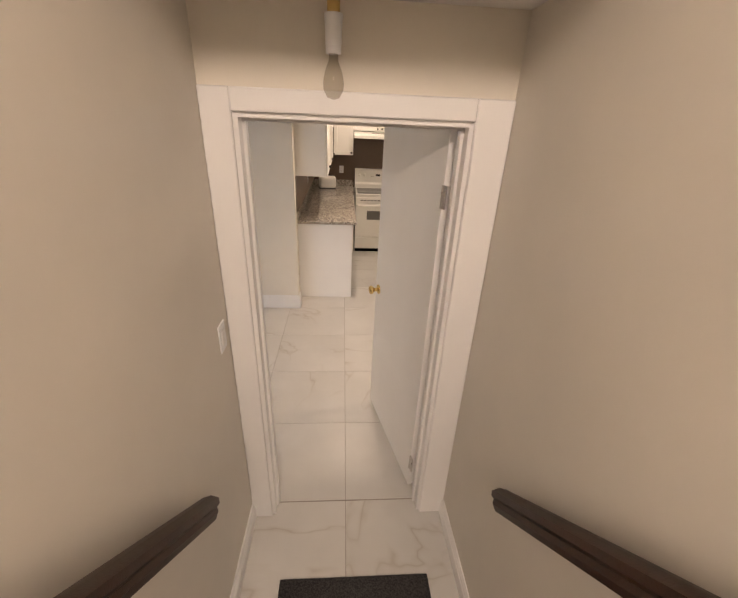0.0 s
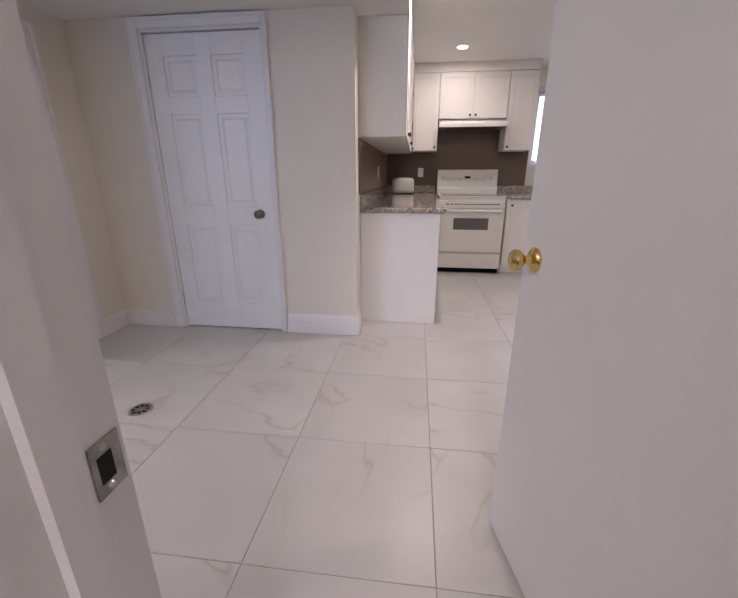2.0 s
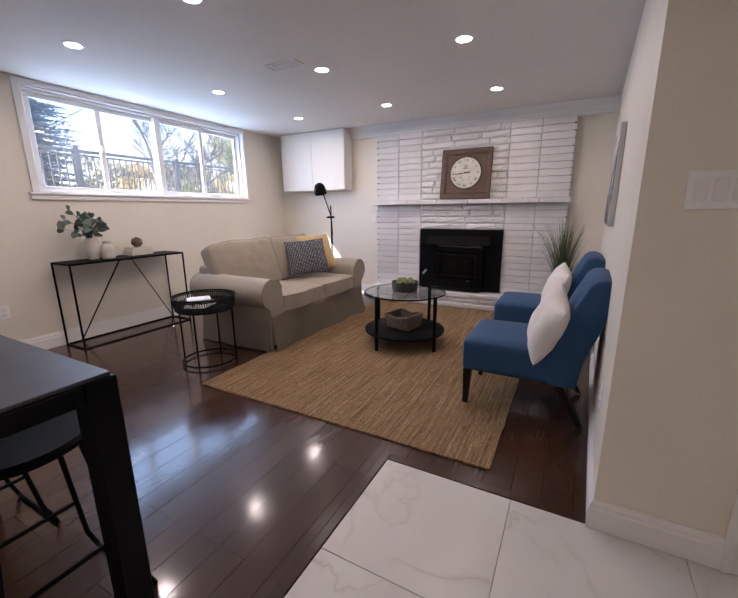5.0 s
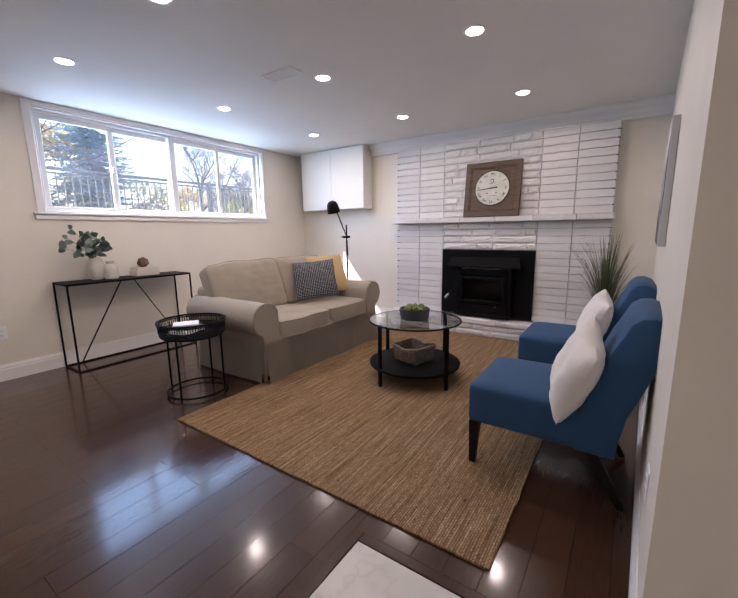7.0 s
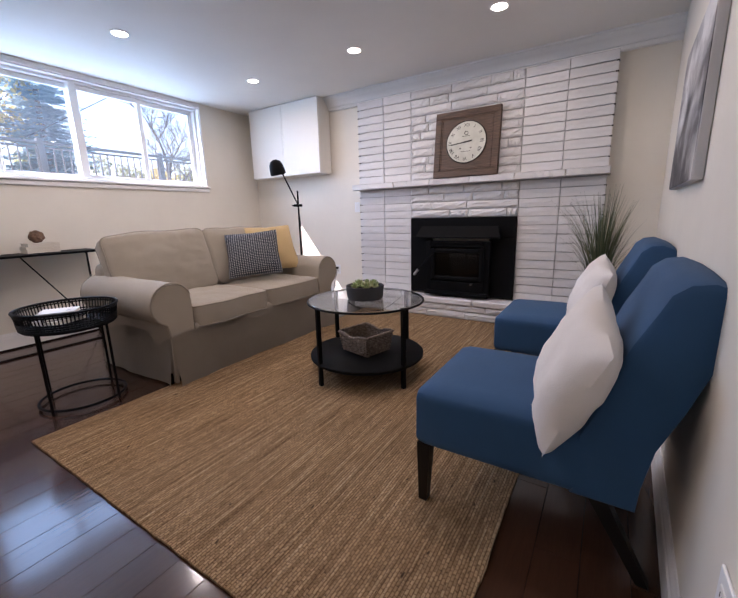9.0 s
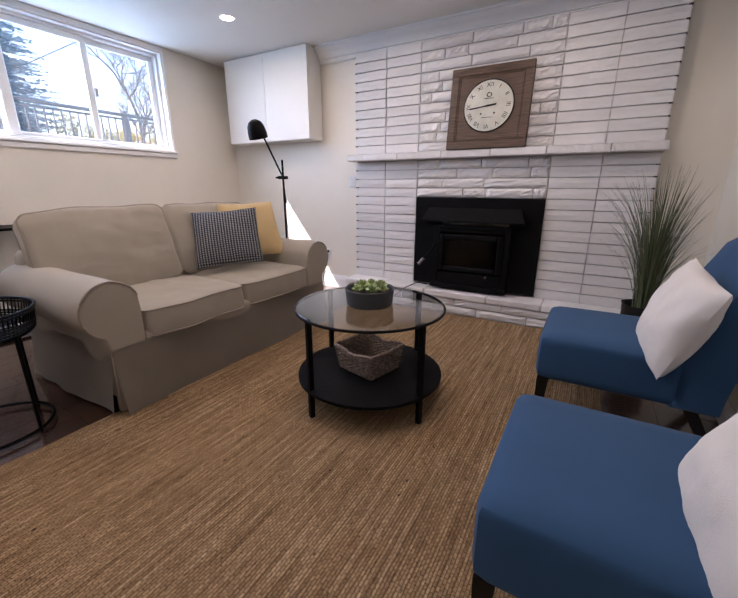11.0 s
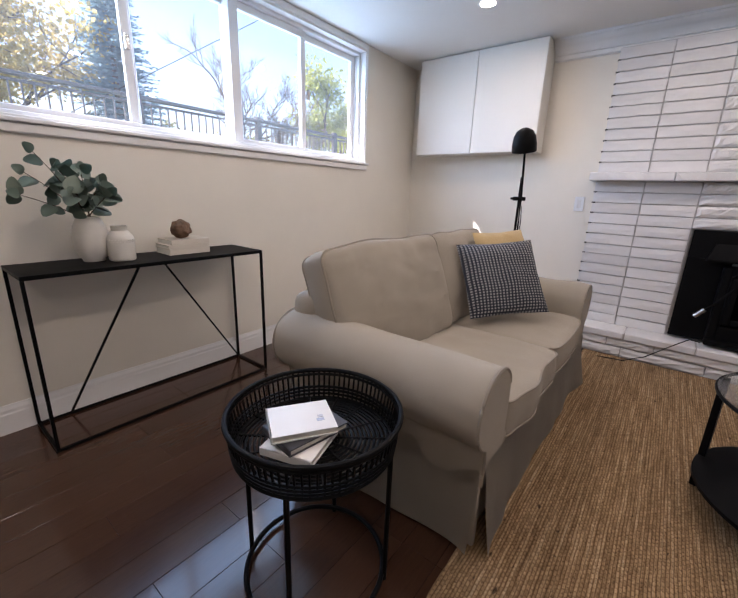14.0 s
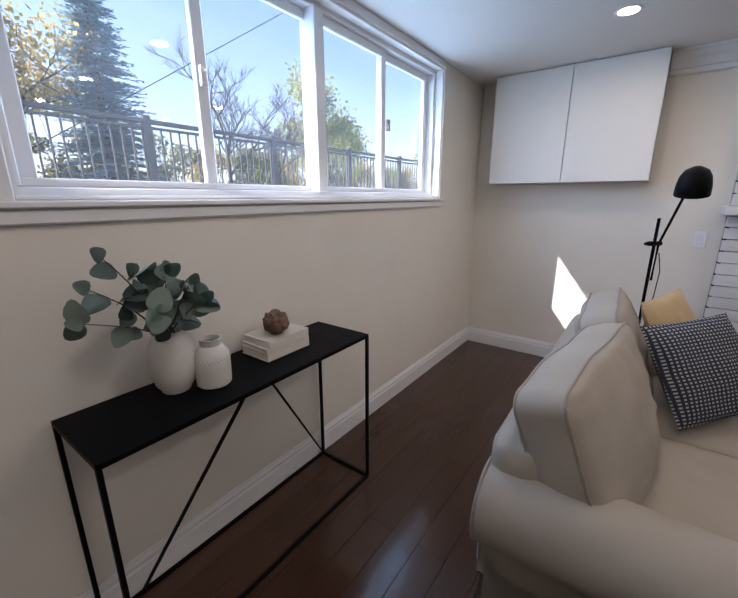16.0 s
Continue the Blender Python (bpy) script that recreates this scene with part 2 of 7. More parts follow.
WOODFLOOR, TILE, JUTE, BRICK, GRANITE = wood_floor_material(), tile_material(), jute_material(), brick_material(), granite_material()
GROUT = painted("grey_grout", (0.36, 0.33, 0.29, 1), 0.85, 0.15, 0.2)
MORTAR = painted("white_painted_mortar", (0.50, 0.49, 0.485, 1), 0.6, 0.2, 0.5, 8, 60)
SUBFLOOR = painted("dark_floor_gap", (0.008, 0.005, 0.004, 1), 0.6, 0.2)
PANE = glass_material("window_glass", glare=0.02)
TABLEGLASS = glass_material("table_glass", (0.93, 0.94, 0.93, 1), shine=0.10)
LED = glow_material("led_disc", (1.0, 0.90, 0.76, 1), 9.0)

# ---- mesh helpers ----


def part(name, bm, material, parent=None, label="", smooth=False):
    """One bmesh as one mesh object, under a thing or a part."""
    me = bpy.data.meshes.new(name)
    bmesh.ops.recalc_face_normals(bm, faces=bm.faces)
    for f in bm.faces:
        f.smooth = smooth
    bm.to_mesh(me)
    bm.free()
    me.materials.append(material)
    if smooth:
        me.set_sharp_from_angle(angle=radians(38))
    ob = new(name, me)
    ob.parent = parent
    return tagged(ob, label) if label else ob


def thing(name, m, label, category, group=""):
    ob = new(name)
    ob.matrix_basis = m
    ob.empty_display_size = 0.1
    return tagged(ob, label, category, group)


def setting(ob, label, category):
    return tagged(ob, label, category, kind="structure")


def shared(name, mesh, parent, m):
    ob = new(name, mesh)
    ob.parent = parent
    ob.matrix_basis = m
    return ob


def box(x0, x1, y0, y1, z0, z1, bevel=0.0, bm=None, seg=2):
    own = bmesh.new()
    bmesh.ops.create_cube(own, size=1.0, matrix=Matrix.Translation(((x0 + x1) / 2, (y0 + y1) / 2, (z0 + z1) / 2)) @ Matrix.Diagonal((abs(x1 - x0), abs(y1 - y0), abs(z1 - z0), 1)))
    if bevel:
        bmesh.ops.bevel(own, geom=own.edges[:], offset=bevel, segments=seg, profile=0.5, affect="EDGES")
    return own if bm is None else merge(bm, own)


def merge(bm, other, m=None):
    me = bpy.data.meshes.new("joined")
    other.to_mesh(me)
    other.free()
    if m is not None:
        me.transform(m)
    bm.from_mesh(me)
    bpy.data.meshes.remove(me)
    return bm


def rod(points, r, seg=8, bm=None, closed=False, taper=None):
    """A round bar along a line of points."""
    bm = bm or bmesh.new()
    pts = [Vector(p) for p in points]
    n = len(pts)
    rings = []
    for i, p in enumerate(pts):
        a = pts[i - 1] if (i or closed) else p
        b = pts[(i + 1) % n] if (i < n - 1 or closed) else p
        d = (b - a).normalized()
        side = d.cross(Vector((0, 0, 1)) if abs(d.z) < 0.9 else Vector((0, 1, 0))).normalized()
        up = side.cross(d)
        rr = r if taper is None else r + (taper - r) * i / (n - 1)
        rings.append([bm.verts.new(p + (side * math.cos(2 * math.pi * k / seg) + up * math.sin(2 * math.pi * k / seg)) * rr) for k in range(seg)])
    for i in range(n if closed else n - 1):
        a, b = rings[i], rings[(i + 1) % n]
        for k in range(seg):
            bm.faces.new((a[k], a[(k + 1) % seg], b[(k + 1) % seg], b[k]))
    if not closed:
        bm.faces.new(rings[0][::-1])
        bm.faces.new(rings[-1])
    return bm


def circle(cx, cy, z, r, n=40):
    return [(cx + r * math.cos(2 * math.pi * k / n), cy + r * math.sin(2 * math.pi * k / n), z) for k in range(n)]


def lathe(profile, seg=28, bm=None, wobble=0.0, caps=True):
    """A turned shape round z; profile: (radius, height) from the bottom up."""
    bm = bm or bmesh.new()
    rings = []
    for r, z in profile:
        if r < 1e-5:
            rings.append([bm.verts.new((0, 0, z))])
        else:
            rings.append([bm.verts.new((r * math.cos(2 * math.pi * k / seg) * (1 + wobble * math.sin(3 * k)), r * math.sin(2 * math.pi * k / seg), z)) for k in range(seg)])
    for a, b in zip(rings, rings[1:]):
        for k in range(seg):
            q = [a[k % len(a)], a[(k + 1) % len(a)], b[(k + 1) % len(b)], b[k % len(b)]]
            q = [v for i, v in enumerate(q) if v not in q[:i]]
            if len(q) > 2:
                bm.faces.new(q)
    for ring in (rings[0], rings[-1]):
        if caps and len(ring) > 2:
            bm.faces.new(ring)
    return bm


def sweep(profile, axis, a, b, bm=None):
    """A closed outline pushed along an axis from a to b: 'x' takes (y, z), 'y' takes (x, z), 'z' takes (x, y)."""
    bm = bm or bmesh.new()
    place = {"x": lambda p, t: (t, p[0], p[1]), "y": lambda p, t: (p[0], t, p[1]), "z": lambda p, t: (p[0], p[1], t)}[axis]
    one, two = ([bm.verts.new(place(p, t)) for p in profile] for t in (a, b))
    n = len(profile)
    for k in range(n):
        bm.faces.new((one[k], one[(k + 1) % n], two[(k + 1) % n], two[k]))
    bm.faces.new(one[::-1])
    bm.faces.new(two)
    return bm


def softbox(cx, cy, cz, hx, hy, hz, r=0.05, bulge=(0, 0, 0), n=10, lumps=0.0, seed=0.0):
    """A stuffed cushion: a rounded box whose faces swell."""
    bm = bmesh.new()
    bmesh.ops.create_cube(bm, size=2.0)
    bmesh.ops.subdivide_edges(bm, edges=bm.edges[:], cuts=n, use_grid_fill=True)
    h = (hx, hy, hz)
    for v in bm.verts:
        u = tuple(v.co)
        p = Vector([u[i] * h[i] for i in range(3)])
        inner = Vector([max(-(h[i] - r), min(h[i] - r, p[i])) for i in range(3)])
        d = p - inner
        if d.length > 1e-6:
            p = inner + d.normalized() * min(r, max(d.length, r)) if d.length > r * 0.999 else inner + d
        for i in range(3):
            j, k = (i + 1) % 3, (i + 2) % 3
            p[i] += (1 if u[i] > 0 else -1) * bulge[i] * abs(u[i]) * max(0, 1 - u[j] ** 2) * max(0, 1 - u[k] ** 2)
        if lumps:
            q = p * 5 + Vector((seed, seed * 2, 0))
            p += Vector([noise.noise(q + Vector((k * 7.1, 0, 0))) for k in range(3)]) * lumps
        v.co = p + Vector((cx, cy, cz))
    return bm


def pillow(w, h, t, n=14, seed=0.0, ears=0.05):
    """A throw pillow in its own plane: x across, z up, y thick."""
    bm = bmesh.new()
    sheets = []
    for s in (1, -1):
        grid = []
        for i in range(n + 1):
            row = []
            for j in range(n + 1):
                u, v = 2 * i / n - 1, 2 * j / n - 1
                pinch = 1 - ears * ((1 - u * u) * abs(v) ** 3 * 0 + 1.0 * (1 - abs(u * v)) * max(abs(u), abs(v)) ** 4)
                fat = (max(0.0, (1 - u * u) * (1 - v * v))) ** 0.42
                wrinkle = noise.noise(Vector((u * 2.2 + seed, v * 2.2, s * 3 + seed))) * 0.014 * fat + 0.004 * noise.noise(Vector((u * 7 + seed, v * 7, s + seed))) * fat
                row.append(bm.verts.new((u * w / 2 * pinch, s * (t / 2 * fat + wrinkle), v * h / 2 * pinch)))
            grid.append(row)
        for i in range(n):
            for j in range(n):
                bm.faces.new((grid[i][j], grid[i + 1][j], grid[i + 1][j + 1], grid[i][j + 1]))
        sheets.append(grid)
    bmesh.ops.remove_doubles(bm, verts=bm.verts[:], dist=0.0012)
    return bm


def axes(center, right, up):
    """A pose whose x and z lie along right and up."""
    x, z = Vector(right).normalized(), Vector(up).normalized()
    y = z.cross(x).normalized()
    z = x.cross(y)
    m = Matrix((x, y, z)).transposed().to_4x4()
    m.translation = center
    return m


# ---- the shell ----
WX0, WX1 = -5.93, -0.70          # living room: fireplace wall, stair wall
WY0, WY1 = -2.09, 2.32           # window wall, picture wall
CEILING = 2.345
HALLX, HALLY = -2.485, 3.79      # wall with the bedroom door, wall with the panel door
SOFFIT = 2.085


def wall(name, boxes, label, material=None):
    bm = bmesh.new()
    for b in boxes:
        box(*b, bm=bm)
    return setting(part(name, bm, material or WALL), label, "wall")


W0, W1, Z0, Z1 = -5.13, -2.66, 1.415, 2.30    # living room window opening
wall("wall_window", [(-6.2, W0, -2.27, WY0, 0, 2.6), (W1, -0.58, -2.27, WY0, 0, 2.6), (W0, W1, -2.27, WY0, 0, Z0), (W0, W1, -2.27, WY0, Z1, 2.6)], "cream painted wall below and round the wide window")
B0, B1, BZ0, BZ1 = 4.34, 5.0, 1.55, 2.13      # bedroom window opening
wall("wall_fireplace", [(-6.2, WX0, WY0, B0, 0, 2.6), (-6.2, WX0, B1, 7.0, 0, 2.6), (-6.2, WX0, B0, B1, 0, BZ0), (-6.2, WX0, B0, B1, BZ1, 2.6)], "cream painted wall behind the brick fireplace")
PICTURE_PLAN = [(WX0, 2.419), (HALLX, 2.30), (HALLX, 2.44), (WX0, 2.52)]    # this wall stands a little askew
setting(part("wall_picture", sweep(PICTURE_PLAN, "z", 0, 2.6), WALL), "cream painted wall with the hanging canvas", "wall")
D0, D1, DZ = 2.765, 3.455, 1.905              # bedroom door opening
wall("wall_bedroom_door", [(-2.60, HALLX, 2.44, D0, 0, 2.6), (-2.60, HALLX, D1, 7.0, 0, 2.6), (-2.60, HALLX, D0, D1, DZ, 2.6)], "cream painted hall wall with the bedroom doorway")
P0, P1, PZ = -1.985, -1.175, 2.015            # panel door opening
wall("wall_panel_door", [(HALLX, P0, HALLY, 3.91, 0, 2.6), (P1, -0.605, HALLY, 3.91, 0, 2.6), (P0, P1, HALLY, 3.91, PZ, 2.6), (-0.72, -0.62, 3.91, 6.62, 0, 2.6)], "cream painted hall wall with the panel door")
wall("wall_closet_back", [(HALLX, -0.72, 4.5, 4.6, 0, 2.6)], "plain painted closet wall behind the panel door")
K0, K1, KZ0, KZ1 = 1.20, 2.0, 1.25, 2.15      # kitchen window opening
wall("wall_kitchen", [(-0.72, K0, 6.56, 6.72, 0, 2.6), (K1, 2.4, 6.56, 6.72, 0, 2.6), (K0, K1, 6.56, 6.72, 0, KZ0), (K0, K1, 6.56, 6.72, KZ1, 2.6)], "cream painted kitchen wall behind the stove")
wall("wall_east", [(2.3, 2.42, 1.335, 6.72, 0, 2.6)], "cream painted wall behind the open white door")
S0, S1, SZ = -0.487, 0.300, 1.93              # stair door opening
wall("wall_stair_door", [(-0.70, S0, 1.335, 1.465, 0, 2.6), (S1, 2.42, 1.335, 1.465, 0, 2.6), (S0, S1, 1.335, 1.465, SZ, 2.6)], "cream painted wall with the stair doorway")
wall("wall_stair_left", [(-0.70, -0.585, -2.42, 1.335, 0, 5.0)], "pale cream painted stairwell wall with a handrail", STAIRWALL)
wall("wall_stair_right", [(0.425, 0.54, -2.42, 1.335, 0, 5.0)], "pale cream painted stairwell wall with a dark handrail", STAIRWALL)
wall("wall_stair_top", [(-0.585, 0.425, -2.42, -2.30, 0, 5.0)], "plain painted wall at the head of the stairs")
wall("wall_bedroom_end", [(-6.2, -2.60, 6.9, 7.02, 0, 2.6)], "plain cream bedroom wall")

setting(part("ceiling", box(-6.2, -0.58, -2.42, 2.44, CEILING, 2.6), CEIL), "white painted living room ceiling", "ceiling")
setting(part("ceiling_hall", box(-0.58, 2.42, 1.465, 6.72, 2.37, 2.6, bm=box(-2.485, -0.58, 2.44, 6.6, 2.37, 2.6, bm=box(-0.70, -0.58, 1.465, 2.44, 2.37, 2.6))), CEIL), "white painted hall and kitchen ceiling", "ceiling")
setting(part("ceiling_soffit", box(-2.485, -0.285, 2.34, 6.56, SOFFIT, 2.37), CEIL), "lowered white painted soffit over the hall", "ceiling")
setting(part("ceiling_bedroom", box(-6.2, -2.60, 2.44, 6.9, 2.345, 2.6), CEIL), "white painted bedroom ceiling", "ceiling")
stair_roof = sweep([(1.335, 2.24), (0.75, 2.24), (-2.3, 4.6), (-2.3, 4.75), (0.75, 2.40), (1.335, 2.40)], "x", -0.585, 0.425)
setting(part("ceiling_stair", stair_roof, CEIL), "white painted stairwell ceiling, sloped over the stairs", "ceiling")


def baseboard(name, a, b, inward, h=0.125, t=0.016):
    """A moulded skirting from a to b on the floor; inward: the way into the room."""
    ax, ay = a
    bx, by = b
    prof = [(0, 0), (t, 0), (t, h * 0.68), (t * 0.75, h * 0.74), (t * 0.75, h * 0.84), (t * 0.35, h * 0.95), (t * 0.3, h), (0, h)]
    if ay == by:
        bm = sweep([(ay + inward * p, z + 0.001) for p, z in prof], "x", ax, bx)
    else:
        bm = sweep([(ax + inward * p, z + 0.001) for p, z in prof], "y", ay, by)
    return setting(part(name, bm, TRIM), "white painted moulded skirting board", "baseboard")


baseboard("baseboard", (-5.914, WY0), (-0.70, WY0), 1, 0.14)
baseboard("baseboard", (WX0, -2.09), (WX0, -0.36), 1, 0.14)
baseboard("baseboard", (WX0, 2.12), (WX0, 2.40), 1, 0.14)
skew = baseboard("baseboard", (-5.914, 2.30), (HALLX + 0.016, 2.30), -1)
for v in skew.data.vertices:
    v.co.y += (HALLX - v.co.x) * 0.0345
baseboard("baseboard", (HALLX, 2.30), (HALLX, 2.695), 1)
baseboard("baseboard", (HALLX, 3.525), (HALLX, HALLY), 1)
baseboard("baseboard", (-2.469, HALLY), (-2.062, HALLY), -1)
baseboard("baseboard", (-1.138, HALLY), (-0.605, HALLY), -1, 0.15)
baseboard("baseboard", (-0.605, 3.774), (-0.605, 3.91), 1, 0.15)
baseboard("baseboard", (-0.70, -2.09), (-0.70, 1.465), -1)
baseboard("baseboard", (-0.585, 0.62), (-0.585, 1.32), 1, 0.1)
baseboard("baseboard", (0.425, 0.62), (0.425, 1.32), -1, 0.1)
baseboard("baseboard", (WX0, 2.44), (WX0, 6.9), 1)

steps = [(0, 0), (0.115, 0), (0.115, 0.016), (0.104, 0.018), (0.098, 0.030), (0.082, 0.046), (0.062, 0.060), (0.046, 0.078), (0.036, 0.094), (0.036, 0.102), (0.024, 0.104), (0.024, 0.132), (0.012, 0.138), (0, 0.140)]
crown = sweep([(WX0 + a, CEILING - b) for a, b in steps], "y", -0.79, 2.43)
setting(part("trim", crown, TRIM), "white painted crown moulding above the fireplace", "trim")


def casing(name, axis, at, out, lo, hi, top, w=0.07, t=0.018, far=None, near=None):
    """Door trim round an opening on one face of a wall: two legs and a head, each with a raised outer band."""
    bm = bmesh.new()

    def bar(a0, a1, z0, z1):
        if axis == "x":
            box(at, at + out * t, a0, a1, z0, z1, 0.004, bm, 1)
        else:
            box(a0, a1, at, at + out * t, z0, z1, 0.004, bm, 1)

    def band(a0, a1, z0, z1):
        if axis == "x":
            box(at + out * t * 0.9, at + out * (t + 0.007), a0, a1, z0, z1, 0.003, bm, 1)
        else:
            box(a0, a1, at + out * t * 0.9, at + out * (t + 0.007), z0, z1, 0.003, bm, 1)

    far, near = far or w, near or w
    bar(lo - near, lo, 0.001, top + w)
    bar(hi, hi + far, 0.001, top + w)
    bar(lo, hi, top, top + w)
    if axis == "y" and out < 0 and w == 0.07:
        return setting(part(name, bm, TRIM), "smooth white painted door casing", "trim")
    band(lo - near, lo - near * 0.68, 0.001, top + w)
    band(hi + far * 0.68, hi + far, 0.001, top + w)
    band(lo - w * 0.68, hi + far * 0.68, top + w * 0.68, top + w)
    return setting(part(name, bm, TRIM), "white painted door casing", "trim")


def jamb(name, axis, a, b, lo, hi, top, t=0.016):
    """The lining of a door opening through the wall from a to b, with a stop."""
    bm = bmesh.new()
    mid = (a + b) / 2
    for c0, c1, z0, z1 in ((lo, lo + t, 0.001, top), (hi - t, hi, 0.001, top), (lo + t, hi - t, top - t, top)):
        if axis == "x":
            box(a, b, c0, c1, z0, z1, 0, bm)
        else:
            box(c0, c1, a, b, z0, z1, 0, bm)
    for c0, c1, z0, z1 in ((lo + t, lo + t + 0.011, 0.001, top - t), (hi - t - 0.011, hi - t, 0.001, top - t), (lo + t + 0.011, hi - t - 0.011, top - t - 0.011, top - t)):
        if axis == "x":
            box(mid - 0.017, mid + 0.017, c0, c1, z0, z1, 0, bm)
        else:
            box(c0, c1, mid - 0.017, mid + 0.017, z0, z1, 0, bm)
    return setting(part(name, bm, TRIM), "white painted door lining", "trim")


casing("trim", "y", 1.335, -1, S0, S1, SZ, far=0.1235, near=0.0965)
casing("trim", "y", 1.465, 1, S0, S1, SZ)
jamb("trim", "y", 1.333, 1.467, S0, S1, SZ)
casing("trim", "x", HALLX, 1, D0, D1, DZ, 0.075)
casing("trim", "x", -2.60, -1, D0, D1, DZ, 0.075)
jamb("trim", "x", -2.602, HALLX + 0.002, D0, D1, DZ)
casing("trim", "y", HALLY, -1, P0, P1, PZ, 0.062, far=0.032)
jamb("trim", "y", HALLY - 0.002, 3.912, P0, P1, PZ)

# floors
setting(part("floor", box(-6.2, 2.42, -2.42, 7.02, -0.25, -0.012), SUBFLOOR), "dark wooden and white tiled floor", "floor")
grout = box(HALLX, 2.3, 1.408, 6.56, -0.0118, -0.0025, bm=box(-0.585, 0.425, 0.62, 1.408, -0.0118, -0.0025))
setting(part("floor_tiles", grout, GROUT), "white veined porcelain tiles with grey joints", "floor")
setting(part("floor_planks", box(-6.15, -0.70, -2.4, 1.36, -0.0118, -0.010, bm=box(-6.15, HALLX - 0.045, 1.36, 6.9, -0.0118, -0.010)), SUBFLOOR), "dark glossy espresso hardwood planks", "floor")
edge = box(-2.53, -0.70, 1.36, 1.405, -0.011, 0.004, 0.003, box(-2.53, HALLX - 0.0, 1.405, 2.30, -0.011, 0.004, 0.003), 1)
box(-2.6, HALLX - 0.005, D0 + 0.016, D1 - 0.016, -0.011, 0.005, 0.003, edge, 1)
setting(part("trim_threshold", edge, WOODFLOOR), "dark wooden edge strip between planks and tiles", "trim")

# ---- windows ----


def window_unit(name, m, width, height, panes, label, casing_w=0.0):
    """A white window set in its opening: x across, z up, y = 0 at the outer frame, +y into the room."""
    win = thing(name, m, label, "window")
    win["kind"] = "structure"
    f = 0.035
    outer = bmesh.new()
    for b in ((0, width, 0, f), (0, width, height - f, height), (0, f, f, height - f), (width - f, width, f, height - f)):
        box(b[0], b[1], -0.04, 0.05, b[2], b[3], 0.004, outer, 1)
    part("window_frame", outer, VINYL, win)
    step = (width - 2 * f) / panes
    for i in range(panes):
        x0, x1 = f + i * step, f + (i + 1) * step
        dy = 0.012 if i % 2 else -0.018
        s, foot = (0.045, 0.026) if panes > 2 else (0.038, 0.038)
        sash = bmesh.new()
        x0 -= 0.012 if i else 0
        x1 += 0.012 if i < panes - 1 else 0
        for b in ((x0, x1, f, f + foot), (x0, x1, height - f - s, height - f), (x0, x0 + s, f + foot, height - f - s), (x1 - s, x1, f + foot, height - f - s)):
            box(b[0], b[1], dy - 0.013, dy + 0.015, b[2], b[3], 0.004, sash, 1)
        sash_ob = part("sash", sash, VINYL, win)
        pane = part("pane", box(x0 + s, x1 - s, dy - 0.003, dy + 0.003, f + foot, height - f - s), PANE, sash_ob)
        pane.visible_shadow = False
    return win


win = window_unit("window_1", pose(W0, -2.195, Z0), W1 - W0, Z1 - Z0, 4, "wide white four-pane sliding window under the ceiling")
mull = box(1.208, 1.274, -0.035, 0.062, 0.03, Z1 - Z0 - 0.03, 0.004, None, 1)
part("mullion", mull, VINYL, win)
for x, s in ((0.61, 1), (1.85, 1)):
    latch = box(x - 0.012, x + 0.012, 0.028, 0.048, 0.40, 0.47, 0.004, None, 2)
    part("latch", latch, CHROME, win)
sill = box(W0 + 0.001, W1 - 0.001, -2.152, WY0 + 0.002, Z0 - 0.001, Z0 + 0.012, 0.003, None, 1)
setting(part("trim_reveal", sill, TRIM), "white painted inner sill of the wide window", "trim")
reveal = bmesh.new()
box(W0, W0 + 0.012, -2.152, WY0 + 0.002, Z0 + 0.012, Z1 - 0.012, 0, reveal)
box(W1 - 0.012, W1, -2.152, WY0 + 0.002, Z0 + 0.012, Z1 - 0.012, 0, reveal)
box(W0, W1, -2.152, WY0 + 0.002, Z1 - 0.012, Z1, 0, reveal)
setting(part("trim_reveal", reveal, TRIM), "white painted lining of the wide window", "trim")
wc = bmesh.new()
box(W0 - 0.012, W0 + 0.001, WY0, WY0 + 0.012, Z0 - 0.01, CEILING, 0.002, wc, 1)
box(W1, W1 + 0.06, WY0, WY0 + 0.018, Z0 - 0.005, CEILING, 0.004, wc, 1)
box(W0, W1, WY0, WY0 + 0.014, Z1, CEILING - 0.002, 0.003, wc, 1)
box(W0 - 0.03, W1 + 0.09, WY0, WY0 + 0.035, Z0 - 0.022, Z0 - 0.002, 0.004, wc, 1)
box(W0 - 0.02, W1 + 0.08, WY0, WY0 + 0.02, Z0 - 0.065, Z0 - 0.024, 0.005, wc, 1)
setting(part("trim_window", wc, TRIM), "white painted window casing with a ledge", "trim")

